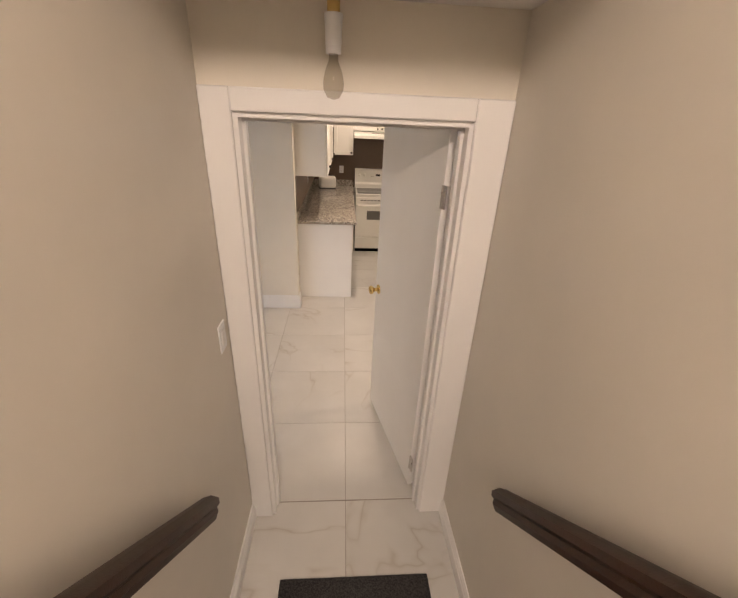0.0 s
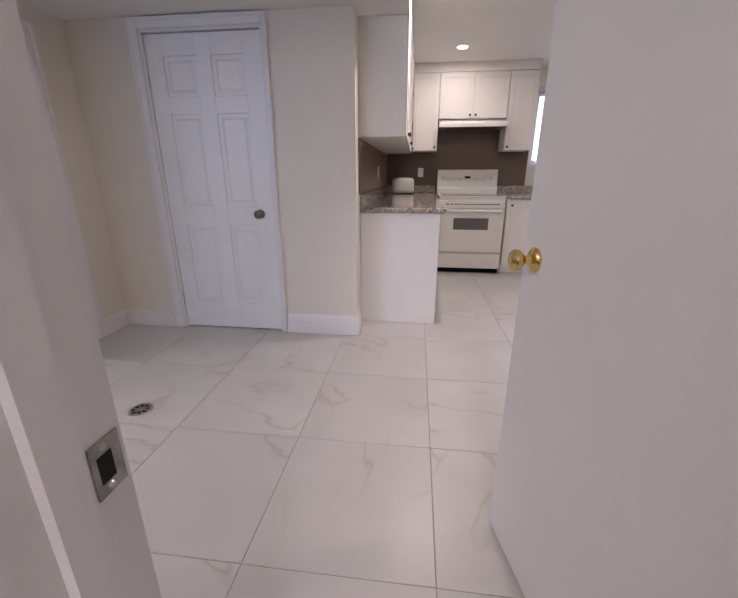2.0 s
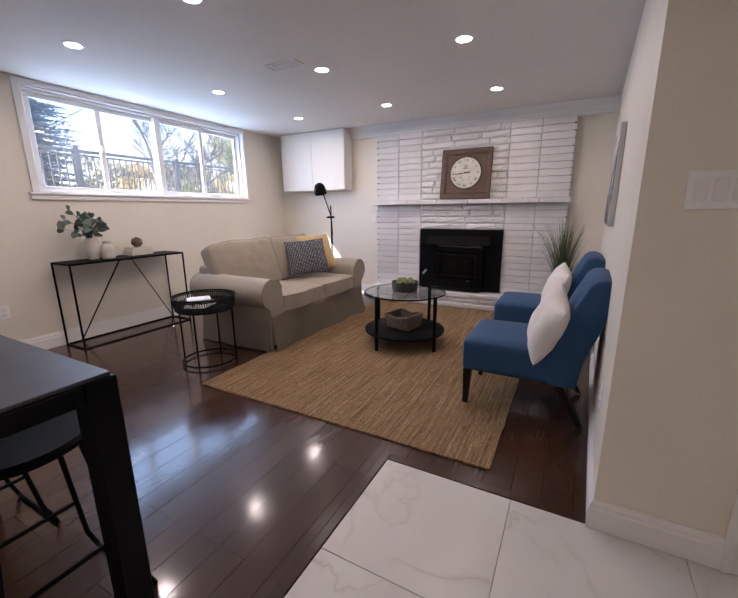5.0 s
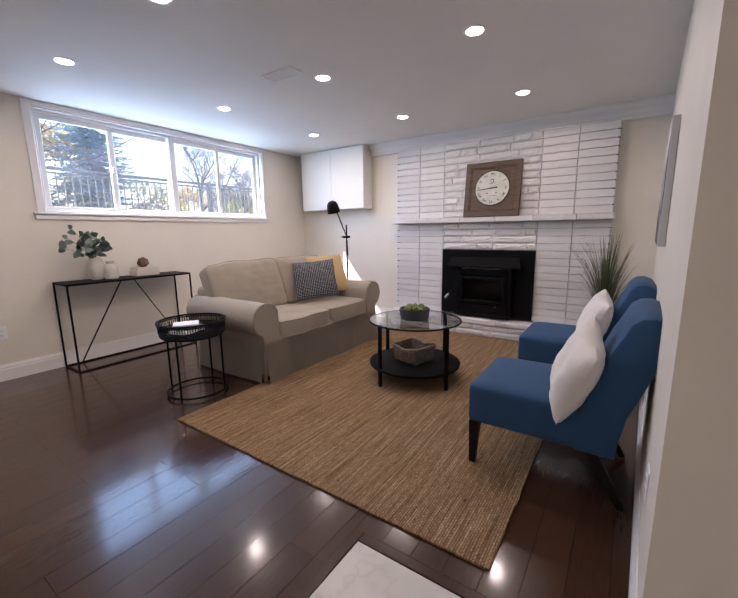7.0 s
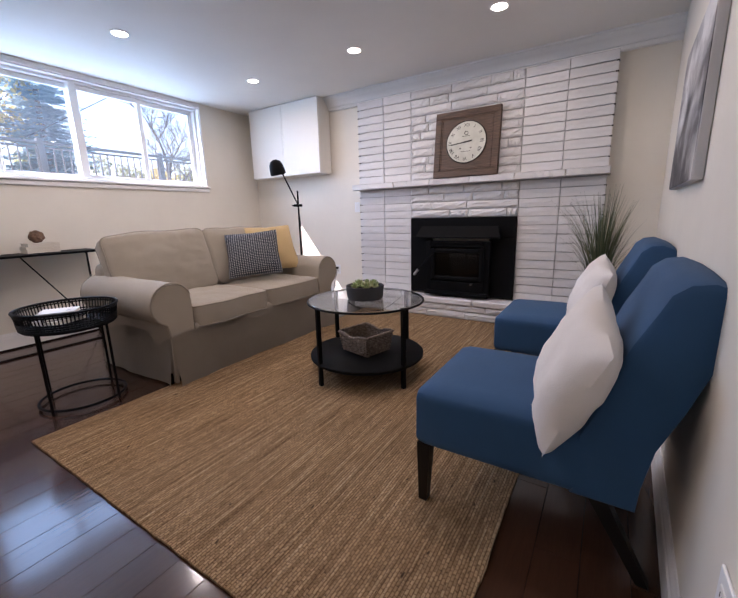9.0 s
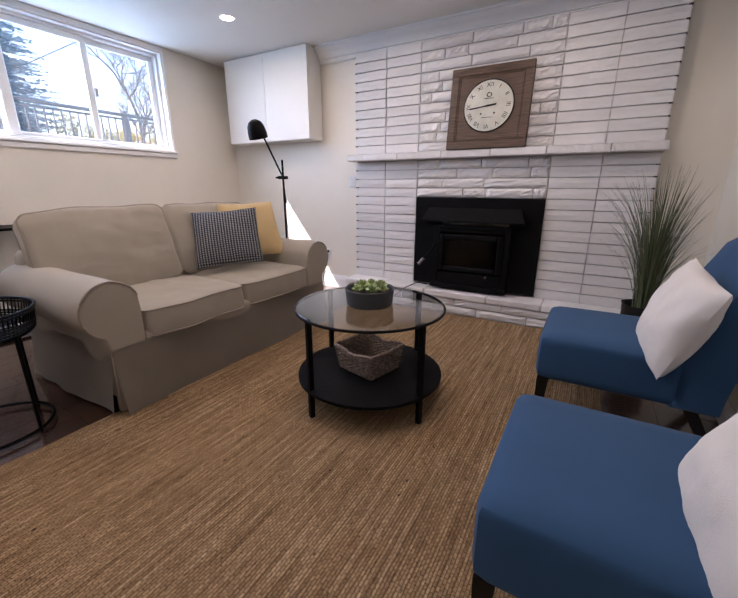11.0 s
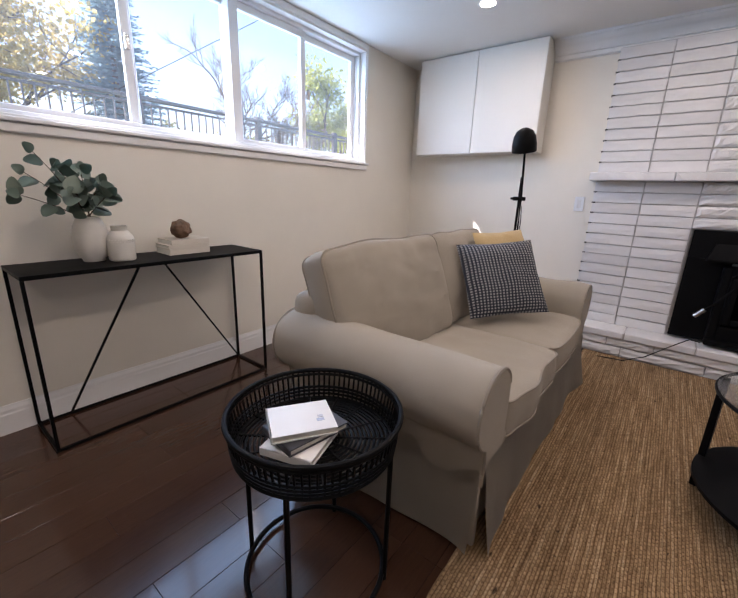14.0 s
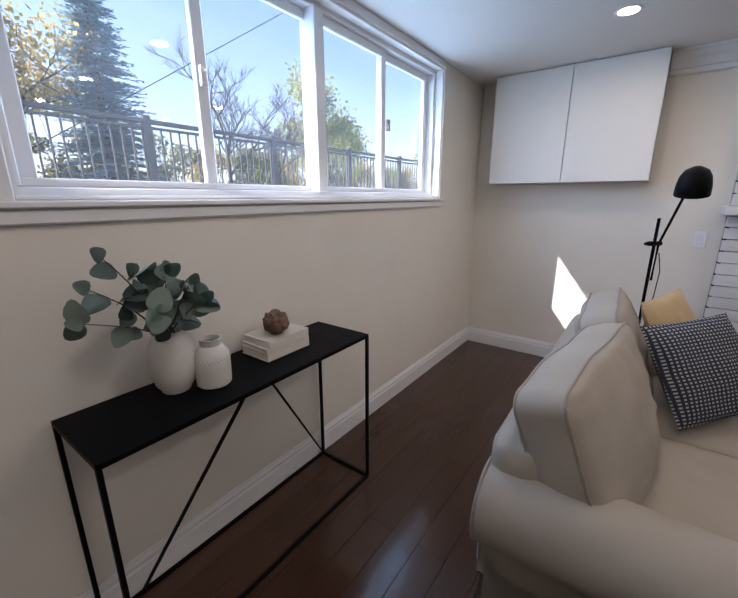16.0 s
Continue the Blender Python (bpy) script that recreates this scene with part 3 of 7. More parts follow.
bwin = window_unit("window_2", pose(-6.12, B0, BZ0, 0, 0, 90) @ pose(0, 0, 0, 0, 0, 0) @ Matrix.Diagonal((1, -1, 1, 1)), B1 - B0, BZ1 - BZ0, 2, "small white two-pane bedroom window, bright with daylight")
kwin = window_unit("window_3", pose(K0, 6.66, KZ0) @ Matrix.Diagonal((1, -1, 1, 1)), K1 - K0, KZ1 - KZ0, 2, "white kitchen window beside the wall cabinets")
bw = bmesh.new()
for b in ((B0 - 0.05, B0, BZ0 - 0.05, BZ1 + 0.05), (B1, B1 + 0.05, BZ0 - 0.05, BZ1 + 0.05), (B0, B1, BZ1, BZ1 + 0.05), (B0, B1, BZ0 - 0.05, BZ0)):
    box(WX0, WX0 + 0.015, b[0], b[1], b[2], b[3], 0.003, bw, 1)
setting(part("trim_window", bw, TRIM), "white painted casing of the bedroom window", "trim")

INK = painted("black_ink", (0.012, 0.012, 0.012, 1), 0.6, 0.2, 0, spec=0.2)

# ---- doors ----


def knob(parent, m, material, label):
    k = part("knob", lathe([(0.0, 0), (0.031, 0.0), (0.031, 0.004), (0.024, 0.010), (0.012, 0.014), (0.0115, 0.030), (0.018, 0.036), (0.027, 0.046), (0.027, 0.056), (0.020, 0.063), (0.0, 0.066)], 24), material, parent, label, True)
    k.matrix_basis = m
    return k


def hinge(parent, x, y, z, m=None):
    bm = rod([(x, y, z - 0.045), (x, y, z + 0.045)], 0.006, 8)
    box(x - 0.03, x + 0.002, y - 0.003, y + 0.001, z - 0.045, z + 0.045, 0.0, bm)
    return part("hinge", bm, CHROME, parent)


# flat door of the stairs, wide open; x along the leaf from its hinges
slab = thing("door_1", axes((0.262, 1.478, 0.0), (0.09 - 0.262, 2.243 - 1.478, 0), (0, 0, 1)), "plain white flush door, standing open, with a brass knob", "door")
slab["kind"] = "structure"
part("leaf", box(0.004, 0.782, -0.036, 0.0, 0.012, 1.905, 0.002, None, 1), DOORWHITE, slab)
knob(slab, pose(0.722, 0.0, 0.945, -90), BRASS, "polished brass knob")
knob(slab, pose(0.722, -0.036, 0.945, 90), BRASS, "polished brass knob")
part("deadbolt", lathe([(0, 0), (0.027, 0), (0.025, 0.012), (0.016, 0.015), (0.016, 0.021), (0, 0.022)], 20), CHROME, slab, "brushed steel deadbolt", True).matrix_basis = pose(0.722, -0.036, 1.13, 90)
for z in (0.20, 1.66):
    hinge(slab, 0.0, 0.004, z)

# six-panel door, closed
panel = thing("door_2", pose(P0 + 0.018, HALLY + 0.012, 0), "white six-panel interior door, closed, with a steel knob", "door")
panel["kind"] = "structure"
DW, DH = (P1 - P0) - 0.036, PZ - 0.022


def panel_door(parent, w, h):
    bm = box(0, w, 0.012, 0.036, 0.010, h)
    xs = [0, 0.115, (w - 0.105) / 2, (w + 0.105) / 2, w - 0.115, w]
    zs = [0.010, 0.22, 0.80, 0.94, 1.53, 1.635, h - 0.125, h]
    for x0, x1 in ((xs[0], xs[1]), (xs[2], xs[3]), (xs[4], xs[5])):
        box(x0, x1, 0.0, 0.0125, 0.010, h, 0.003, bm, 1)
    for z0, z1 in ((zs[0], zs[1]), (zs[2], zs[3]), (zs[4], zs[5]), (zs[6], zs[7])):
        for x0, x1 in ((xs[1], xs[2]), (xs[3], xs[4])):
            box(x0 - 0.002, x1 + 0.002, 0.0003, 0.0125, z0, z1, 0.003, bm, 1)
    leaf = part("leaf", bm, DOORWHITE, parent)
    for z0, z1 in ((zs[1], zs[2]), (zs[3], zs[4]), (zs[5], zs[6])):
        for x0, x1 in ((xs[1], xs[2]), (xs[3], xs[4])):
            b = box(x0 + 0.022, x1 - 0.022, 0.003, 0.0122, z0 + 0.022, z1 - 0.022)
            top = [v for v in b.verts if v.co.y < 0.005]
            c = Vector(((x0 + x1) / 2, 0, (z0 + z1) / 2))
            for v in top:
                v.co.x += 0.018 if v.co.x < c.x else -0.018
                v.co.z += 0.018 if v.co.z < c.z else -0.018
            part("raised_panel", b, DOORWHITE, leaf)
    return leaf


panel_door(panel, DW, DH)
knob(panel, pose(DW - 0.095, 0.0, 0.885, 90), metal("dull_nickel", (0.22, 0.20, 0.18, 1), 0.3), "dull nickel knob")
part("latch_plate", box(DW - 0.001, DW + 0.006, 0.004, 0.03, 0.84, 0.93), CHROME, panel)
for z in (0.22, 1.72):
    hinge(panel, -0.006, -0.006, z)
strike = thing("strike_plate", pose(S0 + 0.016, 1.440, 0.90), "worn white-painted strike plate in the door lining", "strike plate")
part("plate", box(0.0, 0.002, -0.012, 0.022, -0.028, 0.028, 0.0006, None, 1), painted("worn_painted_steel", (0.46, 0.43, 0.39, 1), 0.5, 0.35, 0.2, 40), strike)
part("latch_hole", box(0.0018, 0.0026, -0.006, 0.010, -0.014, 0.014), INK, strike, "dark latch hole")
for z in (-0.021, 0.021):
    part("screw", lathe([(0, 0), (0.004, 0), (0.003, 0.0015), (0, 0.0015)], 10), CHROME, strike).matrix_basis = pose(0.002, 0.003, z, 0, 90, 0)
tagged(part("strike_plate", box(-2.56, -2.53, D1 - 0.0178, D1 - 0.0158, 0.90, 0.97), BRONZE), "small dark strike plate in the door lining", "strike plate")

# ---- fireplace ----
FY0, FY1 = -0.335, 2.045
FACE = -5.825
fire = thing("fireplace", pose(-5.86, 0.85, 0), "white painted brick fireplace with mantel, hearth and black insert", "fireplace")
fire["kind"] = "structure"


def at_fire(ob):
    ob.matrix_parent_inverse = Matrix.Translation((5.86, -0.85, 0))
    return ob


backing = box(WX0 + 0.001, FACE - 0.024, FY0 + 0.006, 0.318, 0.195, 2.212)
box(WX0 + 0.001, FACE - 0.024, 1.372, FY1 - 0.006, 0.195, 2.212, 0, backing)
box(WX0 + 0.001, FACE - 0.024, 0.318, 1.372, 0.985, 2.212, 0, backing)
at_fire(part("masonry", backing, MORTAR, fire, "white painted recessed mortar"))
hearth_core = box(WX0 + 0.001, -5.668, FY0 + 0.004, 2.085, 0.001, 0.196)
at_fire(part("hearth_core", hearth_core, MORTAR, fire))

# insert: black steel surround, hood, recessed firebox with a glass door and a handle
surround = bmesh.new()
I0, I1, IZ0, IZ1 = 0.322, 1.378, 0.222, 0.985
XF = -5.790
for b in ((I0, I1, 0.80, IZ1), (I0, 0.56, IZ0, 0.80), (1.14, I1, IZ0, 0.80), (0.56, 1.14, IZ0, 0.31)):
    box(XF - 0.03, XF, b[0], b[1], b[2], b[3], 0.003, surround, 1)
at_fire(part("surround", surround, IRON, fire, "matt black steel surround panel"))
hood = sweep([(XF, 0.90), (XF + 0.02, 0.905), (XF + 0.095, 0.805), (XF + 0.095, 0.79), (XF, 0.79)], "y", 0.42, 1.26)
for v in hood.verts:
    if v.co.z > 0.85:
        v.co.y += 0.035 if v.co.y < 0.85 else -0.035
at_fire(part("hood", hood, IRON, fire, "sloped black steel heat hood"))
body = bmesh.new()
for b in ((0.52, 0.57, 0.25, 0.76), (1.12, 1.17, 0.25, 0.76), (0.57, 1.12, 0.70, 0.76), (0.57, 1.12, 0.25, 0.36)):
    box(XF - 0.02, XF + 0.06, b[0], b[1], b[2], b[3], 0.008, body, 2)
at_fire(part("stove_body", body, IRON, fire, "black cast iron stove front"))
frame_bm = bmesh.new()
for b in ((0.58, 0.62, 0.37, 0.69), (1.07, 1.11, 0.37, 0.69), (0.62, 1.07, 0.645, 0.69), (0.62, 1.07, 0.37, 0.415)):
    box(XF + 0.045, XF + 0.075, b[0], b[1], b[2], b[3], 0.012, frame_bm, 2)
fdoor = at_fire(part("stove_door", frame_bm, IRON, fire, "black cast iron stove door"))
part("glass", box(XF + 0.05, XF + 0.056, 0.60, 1.09, 0.40, 0.66), glass_material("smoked_glass", (0.22, 0.20, 0.18, 1), 0.05), fdoor)
chamber = box(WX0 + 0.004, WX0 + 0.012, 0.56, 1.14, 0.30, 0.74, 0, box(WX0 + 0.004, XF, 0.56, 1.14, 0.295, 0.303))
box(WX0 + 0.004, XF + 0.04, 0.55, 0.558, 0.30, 0.74, 0, chamber)
box(WX0 + 0.004, XF + 0.04, 1.142, 1.15, 0.30, 0.74, 0, chamber)
box(WX0 + 0.004, XF + 0.04, 0.55, 1.15, 0.742, 0.75, 0, chamber)
at_fire(part("firebox", chamber, painted("sooty_firebrick", (0.10, 0.085, 0.07, 1), 0.9, 0.4, 0.5, 6, 40), fire, "sooty firebox behind the glass"))
for i in range(3):
    log = rod([(-5.84 + 0.015 * i, 0.68 + 0.03 * i, 0.335 + 0.04 * (i == 2)), (-5.84 - 0.012 * i, 1.02 - 0.02 * i, 0.338 + 0.035 * (i == 2))], 0.028, 9)
    at_fire(part("log", log, painted("pale_log", (0.36, 0.30, 0.24, 1), 0.9, 0.4, 0.5, 14, 60), fire, "pale split log", True))
hand = rod([(XF + 0.075, 0.60, 0.62), (XF + 0.12, 0.575, 0.60), (XF + 0.14, 0.53, 0.54), (XF + 0.15, 0.47, 0.47), (XF + 0.15, 0.455, 0.45)], 0.008, 8)
hnd = at_fire(part("door_handle", hand, IRON, fire, "bent iron handle", True))
part("grip", rod([(XF + 0.15, 0.475, 0.475), (XF + 0.15, 0.43, 0.42)], 0.014, 10), CHROME, hnd, "steel coil grip", True)
arch = rod([(XF + 0.062, 0.575, 0.36), (XF + 0.066, 0.575, 0.70), (XF + 0.066, 0.61, 0.745), (XF + 0.066, 1.08, 0.745), (XF + 0.066, 1.115, 0.70), (XF + 0.062, 1.115, 0.36)], 0.008, 8)
at_fire(part("door_bead", arch, IRON, fire, "", True))
lip = box(XF - 0.01, XF + 0.10, 0.52, 1.17, 0.222, 0.262, 0.006, None, 2)
at_fire(part("ash_lip", lip, IRON, fire))
dampers = rod([(XF, 1.0, 0.345), (XF + 0.085, 1.0, 0.345)], 0.009, 10)
at_fire(part("damper_knob", dampers, CHROME, fire, "small steel damper knob", True))

# ---- ceiling fittings ----


def downlight(x, y, z, watts, color=(1.0, 0.89, 0.75), spread=178):
    d = thing("downlight", pose(x, y, z), "round white recessed ceiling downlight, lit", "downlight", "recessed downlights")
    part("trim_ring", lathe([(0.048, -0.004), (0.060, -0.004), (0.066, -0.001), (0.066, 0.002), (0.048, 0.002), (0.048, -0.004)], 28, caps=False), VINYL, d)
    part("lens", lathe([(0, -0.0055), (0.047, -0.0055), (0.047, 0.001), (0, 0.001)], 28), LED, d, "glowing warm white lens")
    lamp = area_lamp("downlight_beam", (x, y, z - 0.012), (x, y, 0), watts, color, 0.09, 0.09, "DISK", spread)
    lamp.parent = d
    lamp.matrix_parent_inverse = d.matrix_basis.inverted()
    return d


for lx in (-2.57, -3.78, -4.995):
    for ly in (-1.0, 0.2, 1.35):
        if (lx, ly) != (-2.57, 1.35):
            downlight(lx, ly, CEILING, 1.65)
# Extra row, not known to exist, added to brighten the hall walls.
for ly in (-1.0, 0.2, 1.35):
    downlight(-1.36, ly, CEILING, 0.75)
downlight(-0.02, 4.02, 2.37, 2.9, (1.0, 0.87, 0.72))
# Invented fill light, kept out of view behind the open door.
downlight(1.25, 2.6, 2.37, 2.6, (1.0, 0.87, 0.72))
downlight(0.2, 5.68, 2.37, 1.2)
downlight(-4.3, 4.55, 2.345, 1.9, (1.0, 0.77, 0.48))

vent = thing("ceiling_vent", pose(-3.555, 0.0, CEILING), "white slatted ceiling air vent", "air vent")
vb = bmesh.new()
for b in ((-0.07, 0.07, -0.15, -0.135), (-0.07, 0.07, 0.135, 0.15), (-0.07, -0.055, -0.135, 0.135), (0.055, 0.07, -0.135, 0.135)):
    box(b[0], b[1], b[2], b[3], -0.008, 0.001, 0.002, vb, 1)
part("frame", vb, VINYL, vent)
part("backing", box(-0.055, 0.055, -0.135, 0.135, -0.001, 0.001), CEIL, vent)
for i in range(5):
    sl = box(-0.011, 0.011, -0.135, 0.135, -0.0012, 0.0012)
    s = part("slat", sl, VINYL, vent)
    s.matrix_basis = pose(-0.044 + 0.022 * i, 0, -0.004, 0, 10, 0)

# ---- living room furniture ----
rug = thing("rug", pose(-4.13, 0.855, 0.0), "natural tan braided jute rug on dark planks", "rug")
rb = bmesh.new()
NX, NY = 60, 44
grid = [[rb.verts.new(((i / NX - 0.5) * 3.0 + 0.004 * noise.noise(Vector((0, j * 0.9, 3))), (j / NY - 0.5) * 2.05 + 0.006 * noise.noise(Vector((i * 0.4, 0, 1))), 0.011 + 0.0015 * noise.noise(Vector((i * 0.3, j * 0.3, 0))))) for j in range(NY + 1)] for i in range(NX + 1)]
for i in range(NX):
    for j in range(NY):
        rb.faces.new((grid[i][j], grid[i + 1][j], grid[i + 1][j + 1], grid[i][j + 1]))
rim = [e for e in rb.edges if e.is_boundary]
low = bmesh.ops.extrude_edge_only(rb, edges=rim)["geom"]
for v in low:
    if isinstance(v, bmesh.types.BMVert):
        v.co.z = 0.0015
part("weave", rb, JUTE, rug, "", True)
hem = rod([(-1.5, -1.025, 0.007), (-1.5, 1.025, 0.007)], 0.0055, 6)
part("hem", hem, painted("dark_jute_hem", (0.10, 0.06, 0.035, 1), 0.9, 0.3, 0.4, 20), rug)


def boxed_cushion(w, h, edge, puff, seed, n=26, corner=0.05, sag=0.0):
    """A piped box cushion in its own plane: x across, z up, y thick. Returns the mesh and its two seams."""
    bm = bmesh.new()
    sheets, seams = [], []

    def outline(u, v):
        x, z = u * w / 2, v * h / 2
        ix = max(-(w / 2 - corner), min(w / 2 - corner, x))
        iz = max(-(h / 2 - corner), min(h / 2 - corner, z))
        d = Vector((x - ix, z - iz))
        lim = max(abs(d.x), abs(d.y))
        if d.length > 1e-6:
            d = d.normalized() * lim
        x, z = ix + d.x, iz + d.y
        x *= 1 + 0.025 * noise.noise(Vector((v * 1.6, seed, 4))) - 0.012 * v * v
        z += h * (0.025 * noise.noise(Vector((u * 1.7, seed, 9))) - 0.02 * u * u)
        if v < 0:
            z += sag * v * (1 - u * u)
        return x, z

    for s in (1, -1):
        grid = []
        for i in range(n + 1):
            row = []
            for j in range(n + 1):
                u, v = 2 * i / n - 1, 2 * j / n - 1
                u, v = math.sin(u * math.pi / 2) * 0.5 + u * 0.5, math.sin(v * math.pi / 2) * 0.5 + v * 0.5
                x, z = outline(u, v)
                fat = max(0.0, (1 - u * u) * (1 - v * v)) ** 0.45
                rim = max(abs(u), abs(v))
                along = v if abs(u) > abs(v) else u
                pucker = 0.022 * max(0, rim - 0.55) * 2.2 * (1 - rim) * 4 * noise.noise(Vector((along * 9, seed, s * 2.0)))
                lump = 0.012 * noise.noise(Vector((u * 1.8 + seed, v * 1.8, s * 5.0))) * fat + 0.011 * noise.noise(Vector((u * 3.6 + seed, v * 5.2, s))) * fat
                row.append(bm.verts.new((x, s * (edge / 2 + puff * fat + pucker + lump), z)))
            grid.append(row)
        for i in range(n):
            for j in range(n):
                bm.faces.new((grid[i][j], grid[i + 1][j], grid[i + 1][j + 1], grid[i][j + 1]))
        loop = [grid[i][0] for i in range(n)] + [grid[n][j] for j in range(n)] + [grid[n - i][n] for i in range(n)] + [grid[0][n - j] for j in range(n)]
        sheets.append(loop)
        seams.append([tuple(v.co) for v in loop])
    m = len(sheets[0])
    middle = []
    for k in range(m):
        p, q = sheets[0][k].co, sheets[1][k].co
        c = (p + q) / 2
        out = Vector((c.x / (w / 2), 0, c.z / (h / 2)))
        middle.append(bm.verts.new(c + out.normalized() * (0.010 + 0.004 * noise.noise(Vector((k * 0.35, seed, 0))))))
    for k in range(m):
        bm.faces.new((sheets[0][k], sheets[0][(k + 1) % m], middle[(k + 1) % m], middle[k]))
        bm.faces.new((middle[k], middle[(k + 1) % m], sheets[1][(k + 1) % m], sheets[1][k]))
    return bm, seams


def skirt_panel(p0, p1, out, top, flare, seed):
    """A loose hanging panel from p0 to p1, wider and wavier towards the hem."""
    bm = bmesh.new()
    p0, p1, out = Vector(p0), Vector(p1), Vector(out)
    length = (p1 - p0).length
    nu, nv = 48, 9
    grid = []
    for i in range(nu + 1):
        u = i / nu
        row = []
        for j in range(nv + 1):
            low = 1 - j / nv
            z = 0.010 + (top - 0.010) * j / nv
            if j == 0:
                z += 0.005 * (1 + noise.noise(Vector((u * length * 6, seed, 3))))
            fold = 0.027 * low ** 1.4 * noise.noise(Vector((u * length * 5.5, seed, 0))) + 0.004 * noise.noise(Vector((u * length * 4, seed, z * 7)))
            end = 0.018 * low ** 1.5 * abs(2 * u - 1) ** 14
            p = p0.lerp(p1, u) + out * (flare * low ** 1.3 + fold + end)
            row.append(bm.verts.new((p.x, p.y, z)))
        grid.append(row)
    for i in range(nu):
        for j in range(nv):
            bm.faces.new((grid[i][j], grid[i + 1][j], grid[i + 1][j + 1], grid[i][j + 1]))
    bmesh.ops.solidify(bm, geom=bm.faces[:], thickness=0.004)
    return bm


def love_seat():
    s = thing("sofa", pose(-4.15, -0.57, 0), "beige slipcovered two-seat sofa with rolled arms and pleated skirt", "sofa")
    part("base", box(-0.775, 0.775, -0.425, 0.425, 0.05, 0.345, 0.02, None, 2), SOFA, s)
    part("front_rail", softbox(0, 0.412, 0.335, 0.64, 0.036, 0.055, 0.03, (0, 0.004, 0), 12, 0.003, 8), SOFA, s, "", True)
    part("skirt_panel", skirt_panel((-0.800, 0.452, 0), (0.800, 0.452, 0), (0, 1, 0), 0.338, 0.022, 1.3), SOFA, s, "loose front skirt", True)
    part("skirt_panel", skirt_panel((0.80, -0.445, 0), (-0.80, -0.445, 0), (0, -1, 0), 0.335, 0.018, 5.1), SOFA, s, "", True)
    for side in (1, -1):
        part("skirt_panel", skirt_panel((side * 0.802, 0.432, 0), (side * 0.802, -0.435, 0), (side, 0, 0), 0.335, 0.028, 7.7 + side), SOFA, s, "loose side skirt", True)
        part("pleat_lining", box(side * 0.79 - 0.012, side * 0.79 + 0.012, 0.405, 0.44, 0.02, 0.31, 0.004, None, 1), SOFA, s, "fold of the corner pleat", True)
    part("back_frame", softbox(0, -0.385, 0.54, 0.80, 0.085, 0.215, 0.07, (0, 0.008, 0.01), 16, 0.008, 3), SOFA, s, "", True)
    for side in (1, -1):
        prof = []
        c, r = (0.765, 0.53), 0.132
        for k in range(25):
            a = radians(160 - k * 225 / 24)
            prof.append((c[0] + r * math.cos(a), c[1] + r * math.sin(a)))
        prof += [(0.812, 0.405), (0.802, 0.36), (0.801, 0.31), (0.801, 0.262), (0.64, 0.262), (0.635, 0.36), (0.635, 0.50)]
        arm = bmesh.new()
        ys = [-0.46, -0.455, -0.44] + [-0.40 + 0.05 * i for i in range(17)] + [0.425, 0.440, 0.446]
        rows = []
        for i, y in enumerate(ys):
            last = len(ys) - 1
            shrink = {0: 0.95, last: 0.955, 1: 0.98, last - 1: 0.985}.get(i, 1.0)
            row = []
            for k, (x, z) in enumerate(prof):
                px = 0.75 + (x - 0.75) * shrink
                pz = 0.45 + (z - 0.45) * (shrink if z > 0.3 else 1)
                lump = noise.noise(Vector((x * 4 + side * 9, y * 4, z * 4))) * 0.009 + noise.noise(Vector((x * 13, y * 11 + side, z * 13))) * 0.0025
                row.append(arm.verts.new((side * (px + lump), y, pz + lump * (1 if z > 0.3 else 0))))
            rows.append(row)
        for a, b in zip(rows, rows[1:]):
            for k in range(len(prof)):
                arm.faces.new((a[k], a[(k + 1) % len(prof)], b[(k + 1) % len(prof)], b[k]))
        arm.faces.new(rows[0])
        arm.faces.new(rows[-1])
        arm_ob = part("arm", arm, SOFA, s, "rolled sofa arm", True)
        for y in (0.444, -0.458):
            line = [(side * (0.75 + (x - 0.75) * 0.985), y, 0.45 + (z - 0.45) * 0.985) for x, z in prof[:28]]
            part("piping", rod(line, 0.0055, 6), PIPING, arm_ob, "", True)
    lying = Matrix.Rotation(radians(-90), 4, "X")
    for i, side in enumerate((1, -1)):
        cushion, seams = boxed_cushion(0.632, 0.735, 0.135, 0.034, 3.0 + i * 4.0)
        seat_ob = part("seat_cushion", cushion, SOFA, s, "", True)
        seat_ob.matrix_basis = pose(side * 0.316, 0.100, 0.412) @ lying
        for line in seams:
            part("piping", rod(line, 0.005, 6, closed=True), PIPING, seat_ob, "", True)
    for i, (cx, w, tilt, turn) in enumerate(((0.425, 0.735, 2, -8), (-0.305, 0.725, -1, 2))):
        cushion, seams = boxed_cushion(w, 0.475, 0.135, 0.060, 13.0 + i * 5, sag=0.03)
        cush_ob = part("back_cushion", cushion, SOFA, s, "", True)
        cush_ob.matrix_basis = pose(cx, -0.225, 0.708, 20, tilt, turn)
        for line in seams:
            part("piping", rod(line, 0.005, 6, closed=True), PIPING, cush_ob, "", True)
    for x in (0.70, -0.70):
        for y in (0.36, -0.36):
            part("foot", box(x - 0.03, x + 0.03, y - 0.03, y + 0.03, 0.001, 0.06), DARKWOOD, s)
    return s


love_seat()

